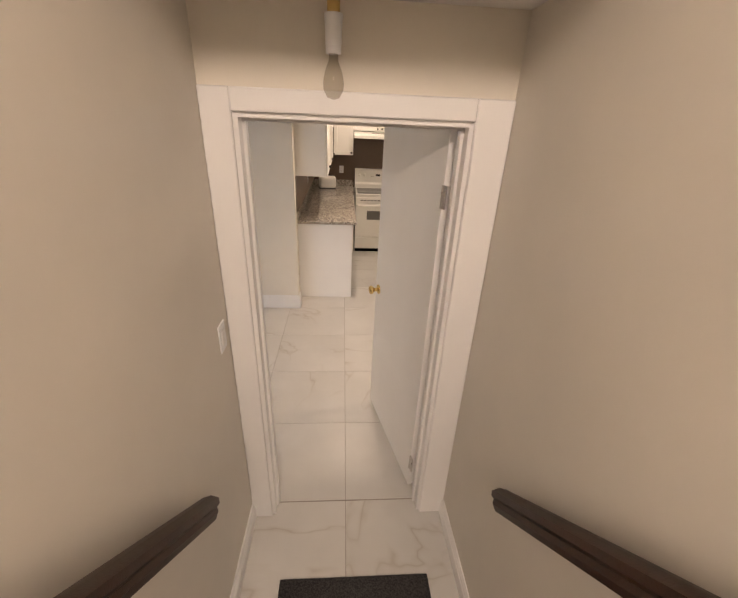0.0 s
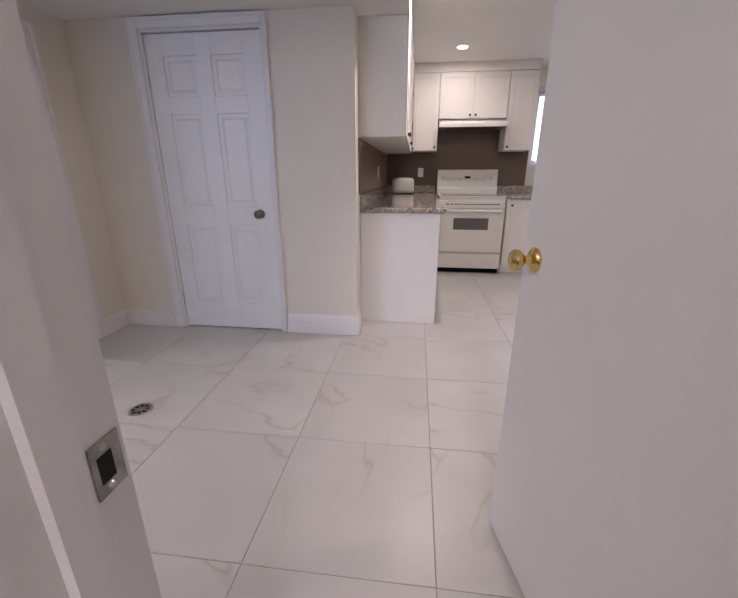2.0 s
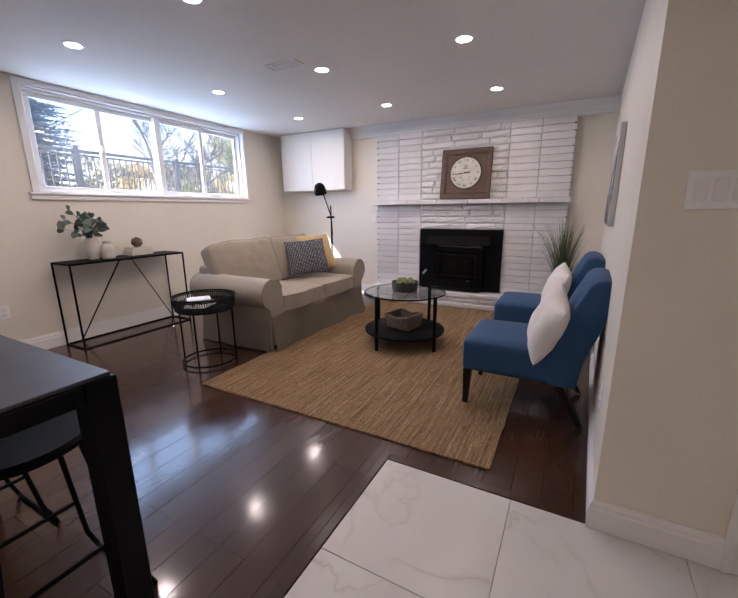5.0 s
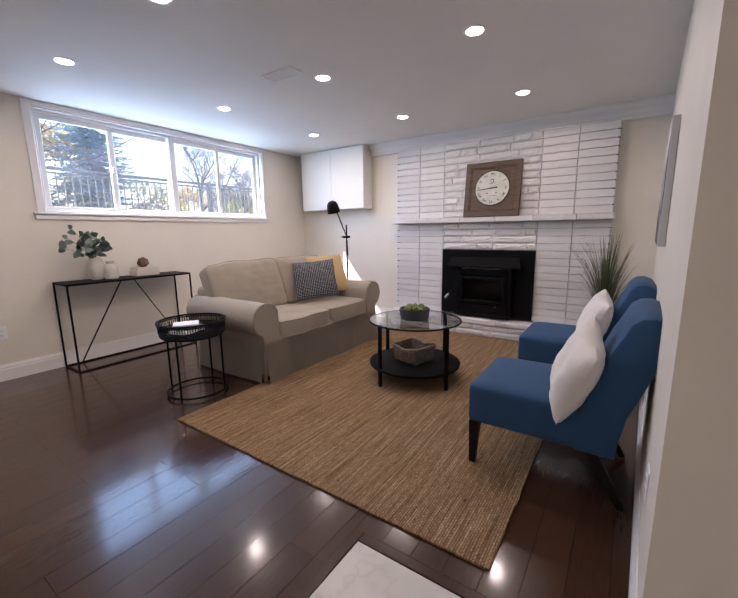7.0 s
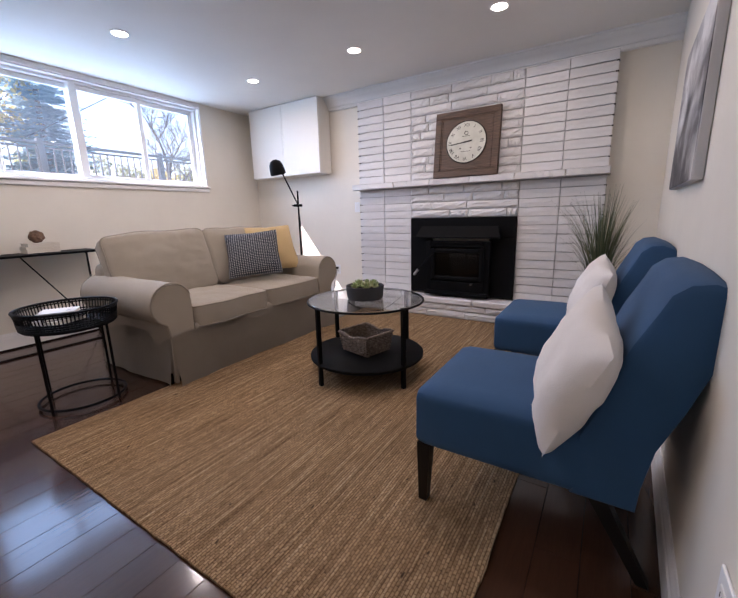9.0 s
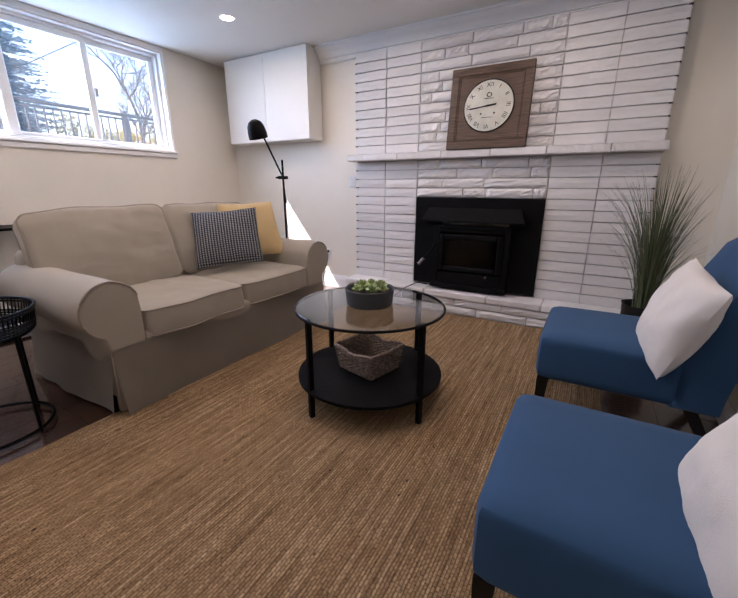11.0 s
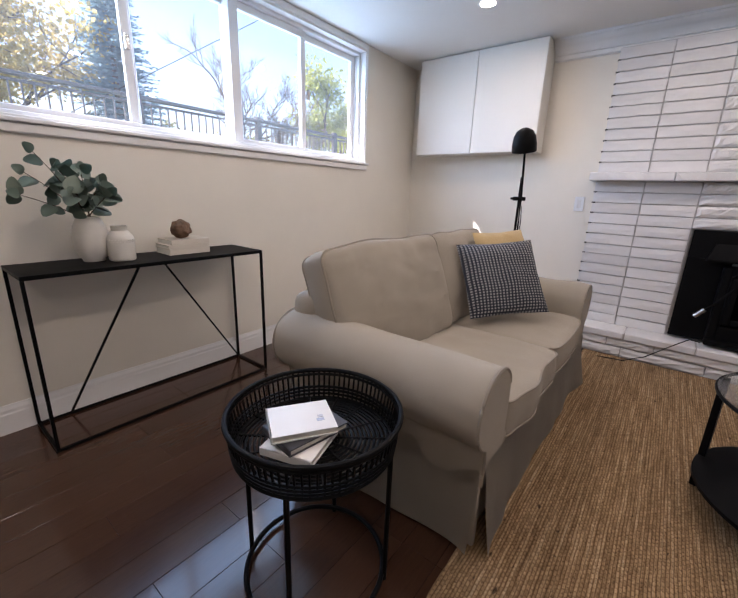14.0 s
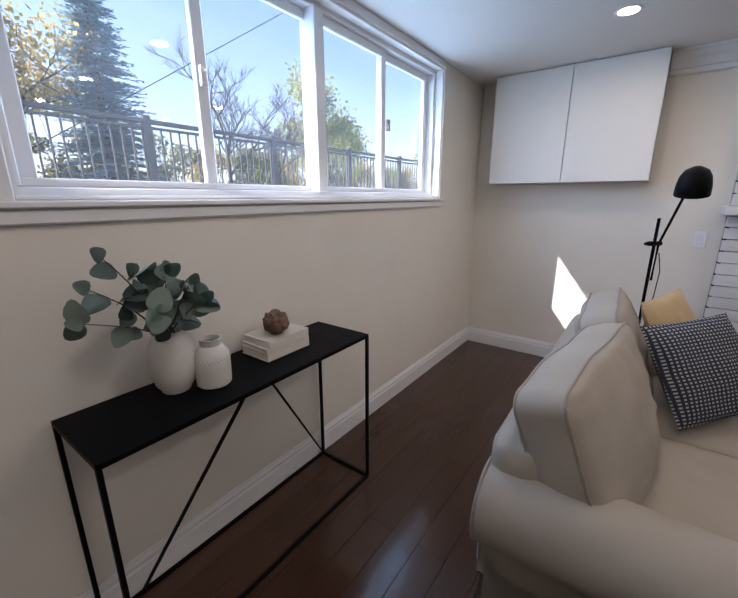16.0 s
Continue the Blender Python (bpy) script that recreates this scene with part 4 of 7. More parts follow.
n = Nodes("checked_pillow_weave")
chk = n.tree.nodes.new("ShaderNodeTexVoronoi")
chk.distance, chk.inputs["Scale"].default_value, chk.inputs["Randomness"].default_value = "CHEBYCHEV", 56.0, 0.0
n.link(n.stretch(1.0, 0.001, 1.25), chk.inputs["Vector"])
dots = n.ramp(chk.outputs["Distance"], (0.205, (0.36, 0.36, 0.36)), (0.30, (0.017, 0.022, 0.036)))
n.color(n.mix(n.math("MULTIPLY", n.noise(300, 2), 0.3), dots, (0.02, 0.022, 0.03, 1))).rough(0.92)
CHECK = n.bump(chk.outputs["Distance"], 0.5, 0.004).mat

pil = thing("throw_pillow", axes((-4.352, -0.475, 0.735), (-0.295, 0.275, 0.03), (-0.125, -0.16, 0.32)), "dark navy and white checked woven throw pillow on the sofa", "pillow")
part("cover", pillow(0.44, 0.42, 0.13, 16, 2.0), CHECK, pil, "", True)
pil = thing("throw_pillow", axes((-4.66, -0.555, 0.755), (-0.345, 0.13, 0.01), (-0.08, -0.16, 0.36)), "mustard yellow throw pillow behind the checked one", "pillow")
part("cover", pillow(0.44, 0.44, 0.12, 16, 6.0), MUSTARD, pil, "", True)


def slipper_chair(m, label):
    c = thing("slipper_chair", m, label, "chair", "blue chairs by the wall")
    seat = softbox(0, 0.0, 0.335, 0.272, 0.285, 0.105, 0.035, (0.0, 0.004, 0.018), 12, 0.0, 0)
    part("seat", seat, BLUE, c, "", True)
    prof = [(0.20, 0.225), (0.205, 0.42), (0.245, 0.56), (0.30, 0.70), (0.345, 0.79), (0.365, 0.835), (0.40, 0.862), (0.445, 0.868), (0.49, 0.85), (0.512, 0.815), (0.505, 0.775), (0.47, 0.68), (0.425, 0.55), (0.385, 0.42), (0.365, 0.30), (0.36, 0.225)]
    back = bmesh.new()
    rows = []
    for x, s in ((-0.272, 0.0), (-0.262, 0.03), (-0.235, 0.045), (-0.1, 0.052), (0.1, 0.052), (0.235, 0.045), (0.262, 0.03), (0.272, 0.0)):
        k = 0.92 + s * 1.5
        rows.append([back.verts.new((x, 0.33 + (y - 0.33) * (0.9 + s * 2) if z < 0.5 else y + (0.43 - y) * (0.052 - s) * 3.0, 0.45 + (z - 0.45) * min(1.0, k + 0.0))) for y, z in prof])
    for a, b in zip(rows, rows[1:]):
        for q in range(len(prof)):
            back.faces.new((a[q], a[(q + 1) % len(prof)], b[(q + 1) % len(prof)], b[q]))
    back.faces.new(rows[0])
    back.faces.new(rows[-1])
    part("backrest", back, BLUE, c, "", True)
    for x in (-0.235, 0.235):
        for y0, y1, h in ((-0.25, -0.255, 0.235), (0.27, 0.40, 0.24)):
            leg = bmesh.new()
            a = [leg.verts.new((x + dx * 0.015, y1 + dy * 0.015, 0.0005)) for dx, dy in ((-1, -1), (1, -1), (1, 1), (-1, 1))]
            b = [leg.verts.new((x + dx * 0.024, y0 + dy * 0.024, h)) for dx, dy in ((-1, -1), (1, -1), (1, 1), (-1, 1))]
            for k in range(4):
                leg.faces.new((a[k], a[(k + 1) % 4], b[(k + 1) % 4], b[k]))
            leg.faces.new(a)
            leg.faces.new(b)
            leg_ob = part("leg", leg, DARKWOOD, c, "dark tapered wooden leg")
    return c


near_chair = slipper_chair(pose(-3.475, 1.865, 0.011), "blue upholstered armless slipper chair, front legs on the rug")
far_chair = copy_thing(near_chair, pose(-4.54, 1.865, 0.011))
for x, tilt, seed in ((-3.30, 16, 1.0), (-4.36, 9, 8.0)):
    p = thing("throw_pillow", pose(x, 2.045, 0.59, -19, tilt, 6), "plump off-white cotton pillow on the blue chair", "pillow", "white pillows on the chairs")
    part("cover", pillow(0.385, 0.385, 0.165, 28, seed, 0.08), CUSHWHITE, p, "", True)


def coffee_table():
    t = thing("coffee_table", pose(-4.125, 0.805, 0.011, 0, 0, 0), "round black metal coffee table with glass top and lower shelf", "table")
    R, H = 0.375, 0.50
    part("top_ring", rod(circle(0, 0, H - 0.010, R - 0.006, 56), 0.0065, 8, closed=True), BLACKMETAL, t, "", True)
    glass = part("glass_top", lathe([(0, H - 0.006), (R - 0.010, H - 0.006), (R - 0.006, H - 0.002), (R - 0.010, H + 0.001), (0, H + 0.001)], 56), TABLEGLASS, t, "clear round glass top")
    glass.visible_shadow = False
    part("shelf", lathe([(0, 0.122), (R - 0.012, 0.122), (R - 0.004, 0.128), (R - 0.004, 0.142), (R - 0.012, 0.148), (0, 0.148)], 56), BLACKTOP, t, "round black wooden shelf", True)
    a0 = math.atan2(0.681 - 0.805, -3.793 + 4.125)
    for k in range(4):
        a = a0 + k * math.pi / 2
        x, y = 0.357 * math.cos(a), 0.357 * math.sin(a)
        leg = box(-0.012, 0.012, -0.012, 0.012, 0.0005, H - 0.004, 0.002, None, 1)
        part("leg", leg, BLACKMETAL, t).matrix_basis = pose(x, y, 0, 0, 0, math.degrees(a))
    return t


coffee_table()


def side_table():
    t = thing("side_table", pose(-2.985, -0.497, 0), "round black rattan tray side table on thin metal legs", "table")
    R, Z = 0.228, 0.466
    part("base_ring", rod(circle(0, 0, 0.022, 0.212, 48), 0.008, 8, closed=True), BLACKMETAL, t, "", True)
    part("upper_ring", rod(circle(0, 0, Z - 0.006, 0.214, 48), 0.006, 8, closed=True), BLACKMETAL, t, "", True)
    for k in range(4):
        a = radians(28 + 90 * k)
        part("leg", rod([(0.219 * math.cos(a), 0.219 * math.sin(a), 0.0008), (0.219 * math.cos(a), 0.219 * math.sin(a), Z)], 0.0075, 8), BLACKMETAL, t, "", True)
    tray = part("tray", rod(circle(0, 0, Z + 0.100, R + 0.012, 60), 0.0075, 8, closed=True), BLACKMETAL, t, "black woven rattan tray", True)
    for z, r, w in ((Z + 0.004, R - 0.004, 0.0065), (Z + 0.018, R, 0.0045), (Z + 0.030, R + 0.002, 0.0045), (Z + 0.042, R + 0.003, 0.0045), (Z + 0.086, R + 0.009, 0.005)):
        part("hoop", rod(circle(0, 0, z, r, 52), w, 6, closed=True), BLACKMETAL, tray, "", True)
    stake = part("stake", rod([(R - 0.005, 0, Z + 0.002), (R + 0.011, 0, Z + 0.100)], 0.0034, 5), BLACKMETAL, tray)
    for k in range(1, 84):
        shared("stake", stake.data, tray, pose(0, 0, 0, 0, 0, 360 * k / 84))
    floor_bm = bmesh.new()
    for k in range(17):
        rod(circle(0, 0, Z + 0.004 + 0.001 * (k % 2), 0.018 + 0.0125 * k, 40), 0.0042, 5, floor_bm, closed=True)
    for k in range(14):
        a = 2 * math.pi * k / 14
        rod([(0.01 * math.cos(a), 0.01 * math.sin(a), Z + 0.007), ((R - 0.01) * math.cos(a), (R - 0.01) * math.sin(a), Z + 0.007)], 0.004, 5, floor_bm)
    tagged(part("tray_floor", floor_bm, BLACKMETAL, tray, "concentric woven rattan tray floor", True), kind="stuff")
    return t


side_table()


def console():
    t = thing("console_table", pose(-3.18, -1.905, 0), "slim black metal console table with angled braces", "table")
    hx, hy, H, b = 0.561, 0.163, 0.795, 0.0065
    part("tabletop", box(-hx, hx, -hy, hy, H - 0.018, H, 0.0015, None, 1), BLACKTOP, t, "thin black tabletop")
    for x in (-1, 1):
        for y in (-1, 1):
            cx, cy = x * (hx - b), y * (hy - b)
            part("leg", box(cx - b, cx + b, cy - b, cy + b, 0.0005, H - 0.018), BLACKMETAL, t)
        part("side_rail", box(x * (hx - b) - b, x * (hx - b) + b, -hy + 2 * b, hy - 2 * b, 0.0005, 0.013), BLACKMETAL, t)
    for top, foot in ((0.135, 0.42), (0.012, -hx + 2 * b)):
        part("brace", rod([(top, hy - b, H - 0.018), (foot, -hy + b, 0.016)], 0.0065, 4), BLACKMETAL, t)
    for y in (-1, 1):
        part("long_rail", box(-hx + 2 * b, hx - 2 * b, y * (hy - b) - b, y * (hy - b) + b, 0.0005, 0.013), BLACKMETAL, t)
    return t


console()

# wall cabinet over the sofa's corner
cab = thing("wall_cabinet", pose(-5.93, -1.352, 1.525), "flat white two-door wall cabinet under the ceiling", "cabinet")
part("body", box(0.002, 0.195, -0.556, 0.556, 0.0, 0.815, 0.002, None, 1), CABWHITE, cab)
for y0, y1 in ((-0.555, -0.0025), (0.0025, 0.555)):
    part("door", box(0.197, 0.216, y0, y1, 0.002, 0.812, 0.002, None, 1), CABWHITE, cab)

# floor lamp beyond the sofa
lamp = thing("floor_lamp", pose(-5.205, -0.705, 0), "black metal floor lamp with a tilted dome shade", "lamp")
part("base", lathe([(0, 0.0005), (0.125, 0.0005), (0.128, 0.008), (0.12, 0.018), (0.02, 0.022), (0, 0.022)], 36), BLACKMETAL, lamp, "", True)
part("pole", rod([(0, 0, 0.02), (0, 0, 1.298)], 0.009, 10), BLACKMETAL, lamp, "", True)
joint = part("joint", rod([(-0.03, 0.03, 1.15), (0.03, -0.03, 1.15)], 0.014, 12), BLACKMETAL, lamp, "", True)
part("wing_screw", rod([(0.03, -0.03, 1.15), (0.045, -0.045, 1.15)], 0.008, 8), BLACKMETAL, joint)
part("arm", rod([(0.0, 0.018, 0.93), (0.022, 0.02, 1.15), (0.31, 0.09, 1.47)], 0.007, 8), BLACKMETAL, lamp, "", True)
shade = lathe([(0.088, -0.075), (0.090, -0.07), (0.088, -0.02), (0.078, 0.035), (0.058, 0.072), (0.03, 0.088), (0.016, 0.094), (0.0, 0.095), (0.0, 0.090), (0.05, 0.070), (0.074, 0.033), (0.084, -0.02), (0.085, -0.072), (0.088, -0.075)], 32, caps=False)
bmesh.ops.delete(shade, geom=[f for f in shade.faces if len(f.verts) > 4], context="FACES")
sh = part("shade", shade, BLACKMETAL, lamp, "black metal dome shade", True)
sh.matrix_basis = pose(0.375, 0.102, 1.485, 0, 16, 0) @ Matrix.Scale(0.8, 4)
part("bulb", lathe([(0, -0.04), (0.02, -0.035), (0.028, -0.01), (0.02, 0.02), (0.012, 0.05), (0, 0.05)], 16), VINYL, sh, "white bulb", True)
part("cord", rod([(0.022, 0.03, 1.10), (0.06, 0.05, 1.0), (0.045, 0.045, 0.85), (0.01, 0.03, 0.7), (0.005, 0.02, 0.4), (0.0, 0.016, 0.05)], 0.003, 6), BLACKMETAL, lamp, "thin black cord", True)

# clock on the mantel
n = Nodes("rustic_clock_wood")
g = n.noise(6, 6, 0.65, n.stretch(1, 3, 22))
n.color(n.ramp(g, (0.3, (0.030, 0.017, 0.011)), (0.55, (0.095, 0.054, 0.033)), (0.75, (0.17, 0.108, 0.070)))).rough(0.55)
CLOCKWOOD = n.bump(g, 0.4, 0.004).mat
n = Nodes("aged_clock_dial")
n.color(n.ramp(n.noise(9, 5), (0.35, (0.47, 0.47, 0.40)), (0.65, (0.58, 0.58, 0.51)))).rough(0.4)
DIAL = n.mat
clock = thing("clock", axes((-5.722, 0.899, 1.362), (0, 1, 0), (-0.075, 0, 0.59)), "square rustic brown wooden clock with a cream round dial", "clock")
CW, CH = 0.606, 0.594
part("panel", box(-CW / 2 + 0.05, CW / 2 - 0.05, 0.006, 0.028, 0.05, CH - 0.05), CLOCKWOOD, clock)
for i, b in enumerate(((-CW / 2, CW / 2, 0.0, 0.06), (-CW / 2, CW / 2, CH - 0.06, CH), (-CW / 2, -CW / 2 + 0.06, 0.06, CH - 0.06), (CW / 2 - 0.06, CW / 2, 0.06, CH - 0.06))):
    part("frame_rail", box(b[0], b[1], -0.010, 0.034, b[2], b[3], 0.004, None, 1), CLOCKWOOD, clock)
part("face_panel", box(-CW / 2 + 0.061, CW / 2 - 0.061, 0.0, 0.007, 0.061, CH - 0.061, 0.002, None, 1), CLOCKWOOD, clock)
bead = bmesh.new()
for b in ((-CW / 2 + 0.06, CW / 2 - 0.06, 0.06, 0.074), (-CW / 2 + 0.06, CW / 2 - 0.06, CH - 0.074, CH - 0.06), (-CW / 2 + 0.06, -CW / 2 + 0.074, 0.074, CH - 0.074), (CW / 2 - 0.074, CW / 2 - 0.06, 0.074, CH - 0.074)):
    box(b[0], b[1], -0.006, 0.003, b[2], b[3], 0.004, bead, 1)
part("inner_bead", bead, CLOCKWOOD, clock)
dial = part("dial", lathe([(0, 0.0), (0.185, 0.0), (0.185, 0.006), (0.178, 0.008), (0, 0.008)], 64), DIAL, clock, "cream round dial", True)
dial.matrix_basis = pose(0, 0.001, CH / 2 + 0.01, 90)
part("bezel", rod(circle(0, 0, 0.006, 0.187, 64), 0.005, 6, closed=True), BRONZE, dial, "", True)


def letters(text, size, material, parent, m, name="numeral"):
    cu = bpy.data.curves.new(name, "FONT")
    cu.body, cu.size, cu.align_x, cu.align_y, cu.extrude = text, size, "CENTER", "CENTER", 0.0004
    ob = new(name, cu)
    cu.materials.append(material)
    ob.parent, ob.matrix_basis = parent, m
    return ob


for k, txt in enumerate(("XII", "I", "II", "III", "IIII", "V", "VI", "VII", "VIII", "IX", "X", "XI")):
    a = math.pi / 2 - k * math.pi / 6
    letters(txt, 0.044, INK, dial, pose(0.148 * math.cos(a), 0.148 * math.sin(a), 0.0085, 0, 0, -30 * k))
for ang, ln, w in ((math.pi / 2 - radians(263), 0.140, 0.009), (math.pi / 2 - radians(263 - 180 + 1), 0.06, 0.013)):
    hnd_bm = box(-0.02, ln, -w / 2, w / 2, 0.010, 0.0115)
    part("clock_pointer", hnd_bm, INK, dial).matrix_basis = pose(0, 0, 0, 0, 0, math.degrees(ang))
part("pivot", lathe([(0, 0.009), (0.008, 0.009), (0.006, 0.014), (0, 0.014)], 12), INK, dial)
for x in (-0.05, 0.05):
    part("winding_hole", lathe([(0, 0.008), (0.007, 0.008), (0.007, 0.0095), (0, 0.0095)], 12), BRONZE, dial).matrix_basis = pose(x, -0.055, 0)
part("bar", box(-0.035, 0.035, 0.05, 0.054, 0.008, 0.009), INK, dial)
part("rosette", rod(circle(0, 0.078, 0.0085, 0.016, 16), 0.003, 5, closed=True), INK, dial)
part("bar", box(-0.045, 0.045, -0.085, -0.082, 0.008, 0.009), INK, dial)

# canvas on the wall
def picture_wall_y(x):
    return 2.30 + (HALLX - x) * 0.0345


n = Nodes("grey_abstract_canvas")
smear = n.noise(1.0, 5, 0.5, n.stretch(3.4, 3.4, 4.6), 0.35)
place = n.tree.nodes.new("ShaderNodeSeparateXYZ")
n.link(n.coord, place.inputs[0])
smear = n.math("ADD", smear, n.math("MULTIPLY", n.math("SUBTRACT", place.outputs["Z"], 0.33), 0.30))
n.color(n.ramp(smear, (0.33, (0.035, 0.032, 0.034)), (0.42, (0.11, 0.105, 0.11)), (0.50, (0.27, 0.265, 0.27)), (0.56, (0.40, 0.39, 0.395)), (0.66, (0.66, 0.655, 0.65)))).rough(0.6)
ART = n.bump(n.noise(260, 2), 0.3, 0.001).mat
CANVASEDGE = painted("pale_canvas_edge", (0.52, 0.52, 0.53, 1), 0.7, 0.1, 0.2)
canvas = thing("canvas_picture", axes((-4.27, picture_wall_y(-4.27) - 0.002, 1.12), (0.9994, -0.0345, 0), (0, 0, 1)), "grey and white abstract painted canvas on the wall", "picture")
part("stretcher", box(-0.45, 0.45, -0.030, 0.0, 0, 0.615, 0.002, None, 1), CANVASEDGE, canvas)
part("painting", box(-0.447, 0.447, -0.0325, -0.0285, 0.003, 0.612), ART, canvas, "smeared grey and white paint")

# sofa-side switch and outlets


def wall_plate(m, gangs, label, holes=False):
    p = thing("outlet" if holes else "light_switch", m, label, "outlet" if holes else "switch")
    w = 0.07 + 0.046 * (gangs - 1)
    part("plate", box(-w / 2, w / 2, -0.006, 0.0, -0.057, 0.057, 0.003, None, 2), VINYL, p)
    for g in range(gangs):
        x = (g - (gangs - 1) / 2) * 0.046
        if holes:
            for z in (-0.02, 0.02):
                part("socket", box(x - 0.016, x + 0.016, -0.0085, -0.004, z - 0.014, z + 0.014, 0.003, None, 2), TRIM, p)
                for dx in (-0.006, 0.006):
                    part("slot", box(x + dx - 0.001, x + dx + 0.001, -0.0089, -0.008, z - 0.004, z + 0.005), INK, p)
        else:
            part("rocker", box(x - 0.0165, x + 0.0165, -0.0095, -0.004, -0.033, 0.033, 0.002, None, 1), TRIM, p).matrix_basis = pose(0, 0, 0, 2)
    return p


FIRE_SIDE = pose(0, 0, 0, 0, 0, 90)
wall_plate(pose(WX0, -0.44, 1.125) @ FIRE_SIDE, 1, "white rocker light switch beside the fireplace")
plug = wall_plate(pose(WX0, -0.757, 0.375) @ FIRE_SIDE, 1, "white wall outlet with a black plug behind the sofa", True)
part("plug", box(-0.013, 0.013, -0.04, -0.0085, 0.008, 0.034, 0.005, None, 2), BLACKMETAL, plug, "black plug")
part("cord", rod([(0, -0.03, 0.01), (0.0, -0.045, -0.06), (-0.03, -0.06, -0.16), (-0.02, -0.09, -0.28), (0.03, -0.12, -0.368)], 0.0035, 6), BLACKMETAL, plug, "black cord", True)
wall_plate(pose(-2.235, WY0, 0.41, 0, 0, 180), 1, "white wall outlet under the window", True)
wall_plate(pose(-2.83, picture_wall_y(-2.83), 0.40), 1, "white wall outlet low on the picture wall", True)
wall_plate(pose(HALLX, 2.52, 1.285) @ FIRE_SIDE, 4, "white four-gang rocker switch beside the bedroom door")
wall_plate(pose(-0.585, 1.235, 1.16) @ FIRE_SIDE, 1, "white light switch on the stairwell wall")

# things on the coffee table
bowl = thing("planter_bowl", pose(-4.12, 0.806, 0.512), "dark grey round bowl of green succulents on the glass", "plant")
part("bowl", lathe([(0, 0.0005), (0.108, 0.0005), (0.114, 0.008), (0.122, 0.082), (0.119, 0.085), (0.112, 0.080), (0.108, 0.055), (0, 0.055)], 40), painted("dark_grey_stoneware", (0.045, 0.047, 0.052, 1), 0.6, 0.25, 0.15, 9), bowl, "dark grey stoneware bowl", True)
part("soil", lathe([(0, 0.068), (0.05, 0.07), (0.112, 0.064), (0.112, 0.056), (0, 0.056)], 24), painted("dark_soil", (0.02, 0.017, 0.013, 1), 0.95, 0.4, 0.8, 30, 120), bowl)
n = Nodes("succulent_leaf")
n.color(n.mix(n.random(), (0.15, 0.22, 0.075, 1), (0.30, 0.36, 0.15, 1))).rough(0.45)
n.set(Subsurface_Weight=0.1)
SUCC = n.mat
leaf_bm = bmesh.new()
bmesh.ops.create_icosphere(leaf_bm, subdivisions=2, radius=1.0)
for v in leaf_bm.verts:
    x = v.co.x
    wdt = 0.45 * (1 - 0.55 * max(0, x) ** 2) * (0.7 + 0.3 * (x + 1) / 2)
    v.co = Vector(((x + 1) * 0.019, v.co.y * 0.019 * wdt * 1.5, v.co.z * 0.0055 + 0.004 * (x + 1) ** 2))
succ_leaf = part("succulent_leaf", leaf_bm, SUCC, bowl, "", True)
succ_mesh = succ_leaf.data
bpy.data.objects.remove(succ_leaf)
rng = random.Random(5)
for cx, cy, s in ((-0.045, 0.035, 1.15), (0.045, 0.04, 1.05), (0.0, -0.045, 1.2), (0.065, -0.03, 0.9), (-0.07, -0.03, 0.9), (0.0, 0.075, 0.8)):
    for ring, (count, tilt, size) in enumerate(((9, 8, 1.0), (7, 32, 0.85), (5, 58, 0.6))):
        for k in range(count):
            a = 360 * k / count + ring * 23 + rng.uniform(-6, 6)
            shared("succulent_leaf", succ_mesh, bowl, pose(cx, cy, 0.074 + 0.008 * ring, 0, 0, a) @ pose(0, 0, 0, 0, -tilt, 0) @ Matrix.Scale(s * size, 4))


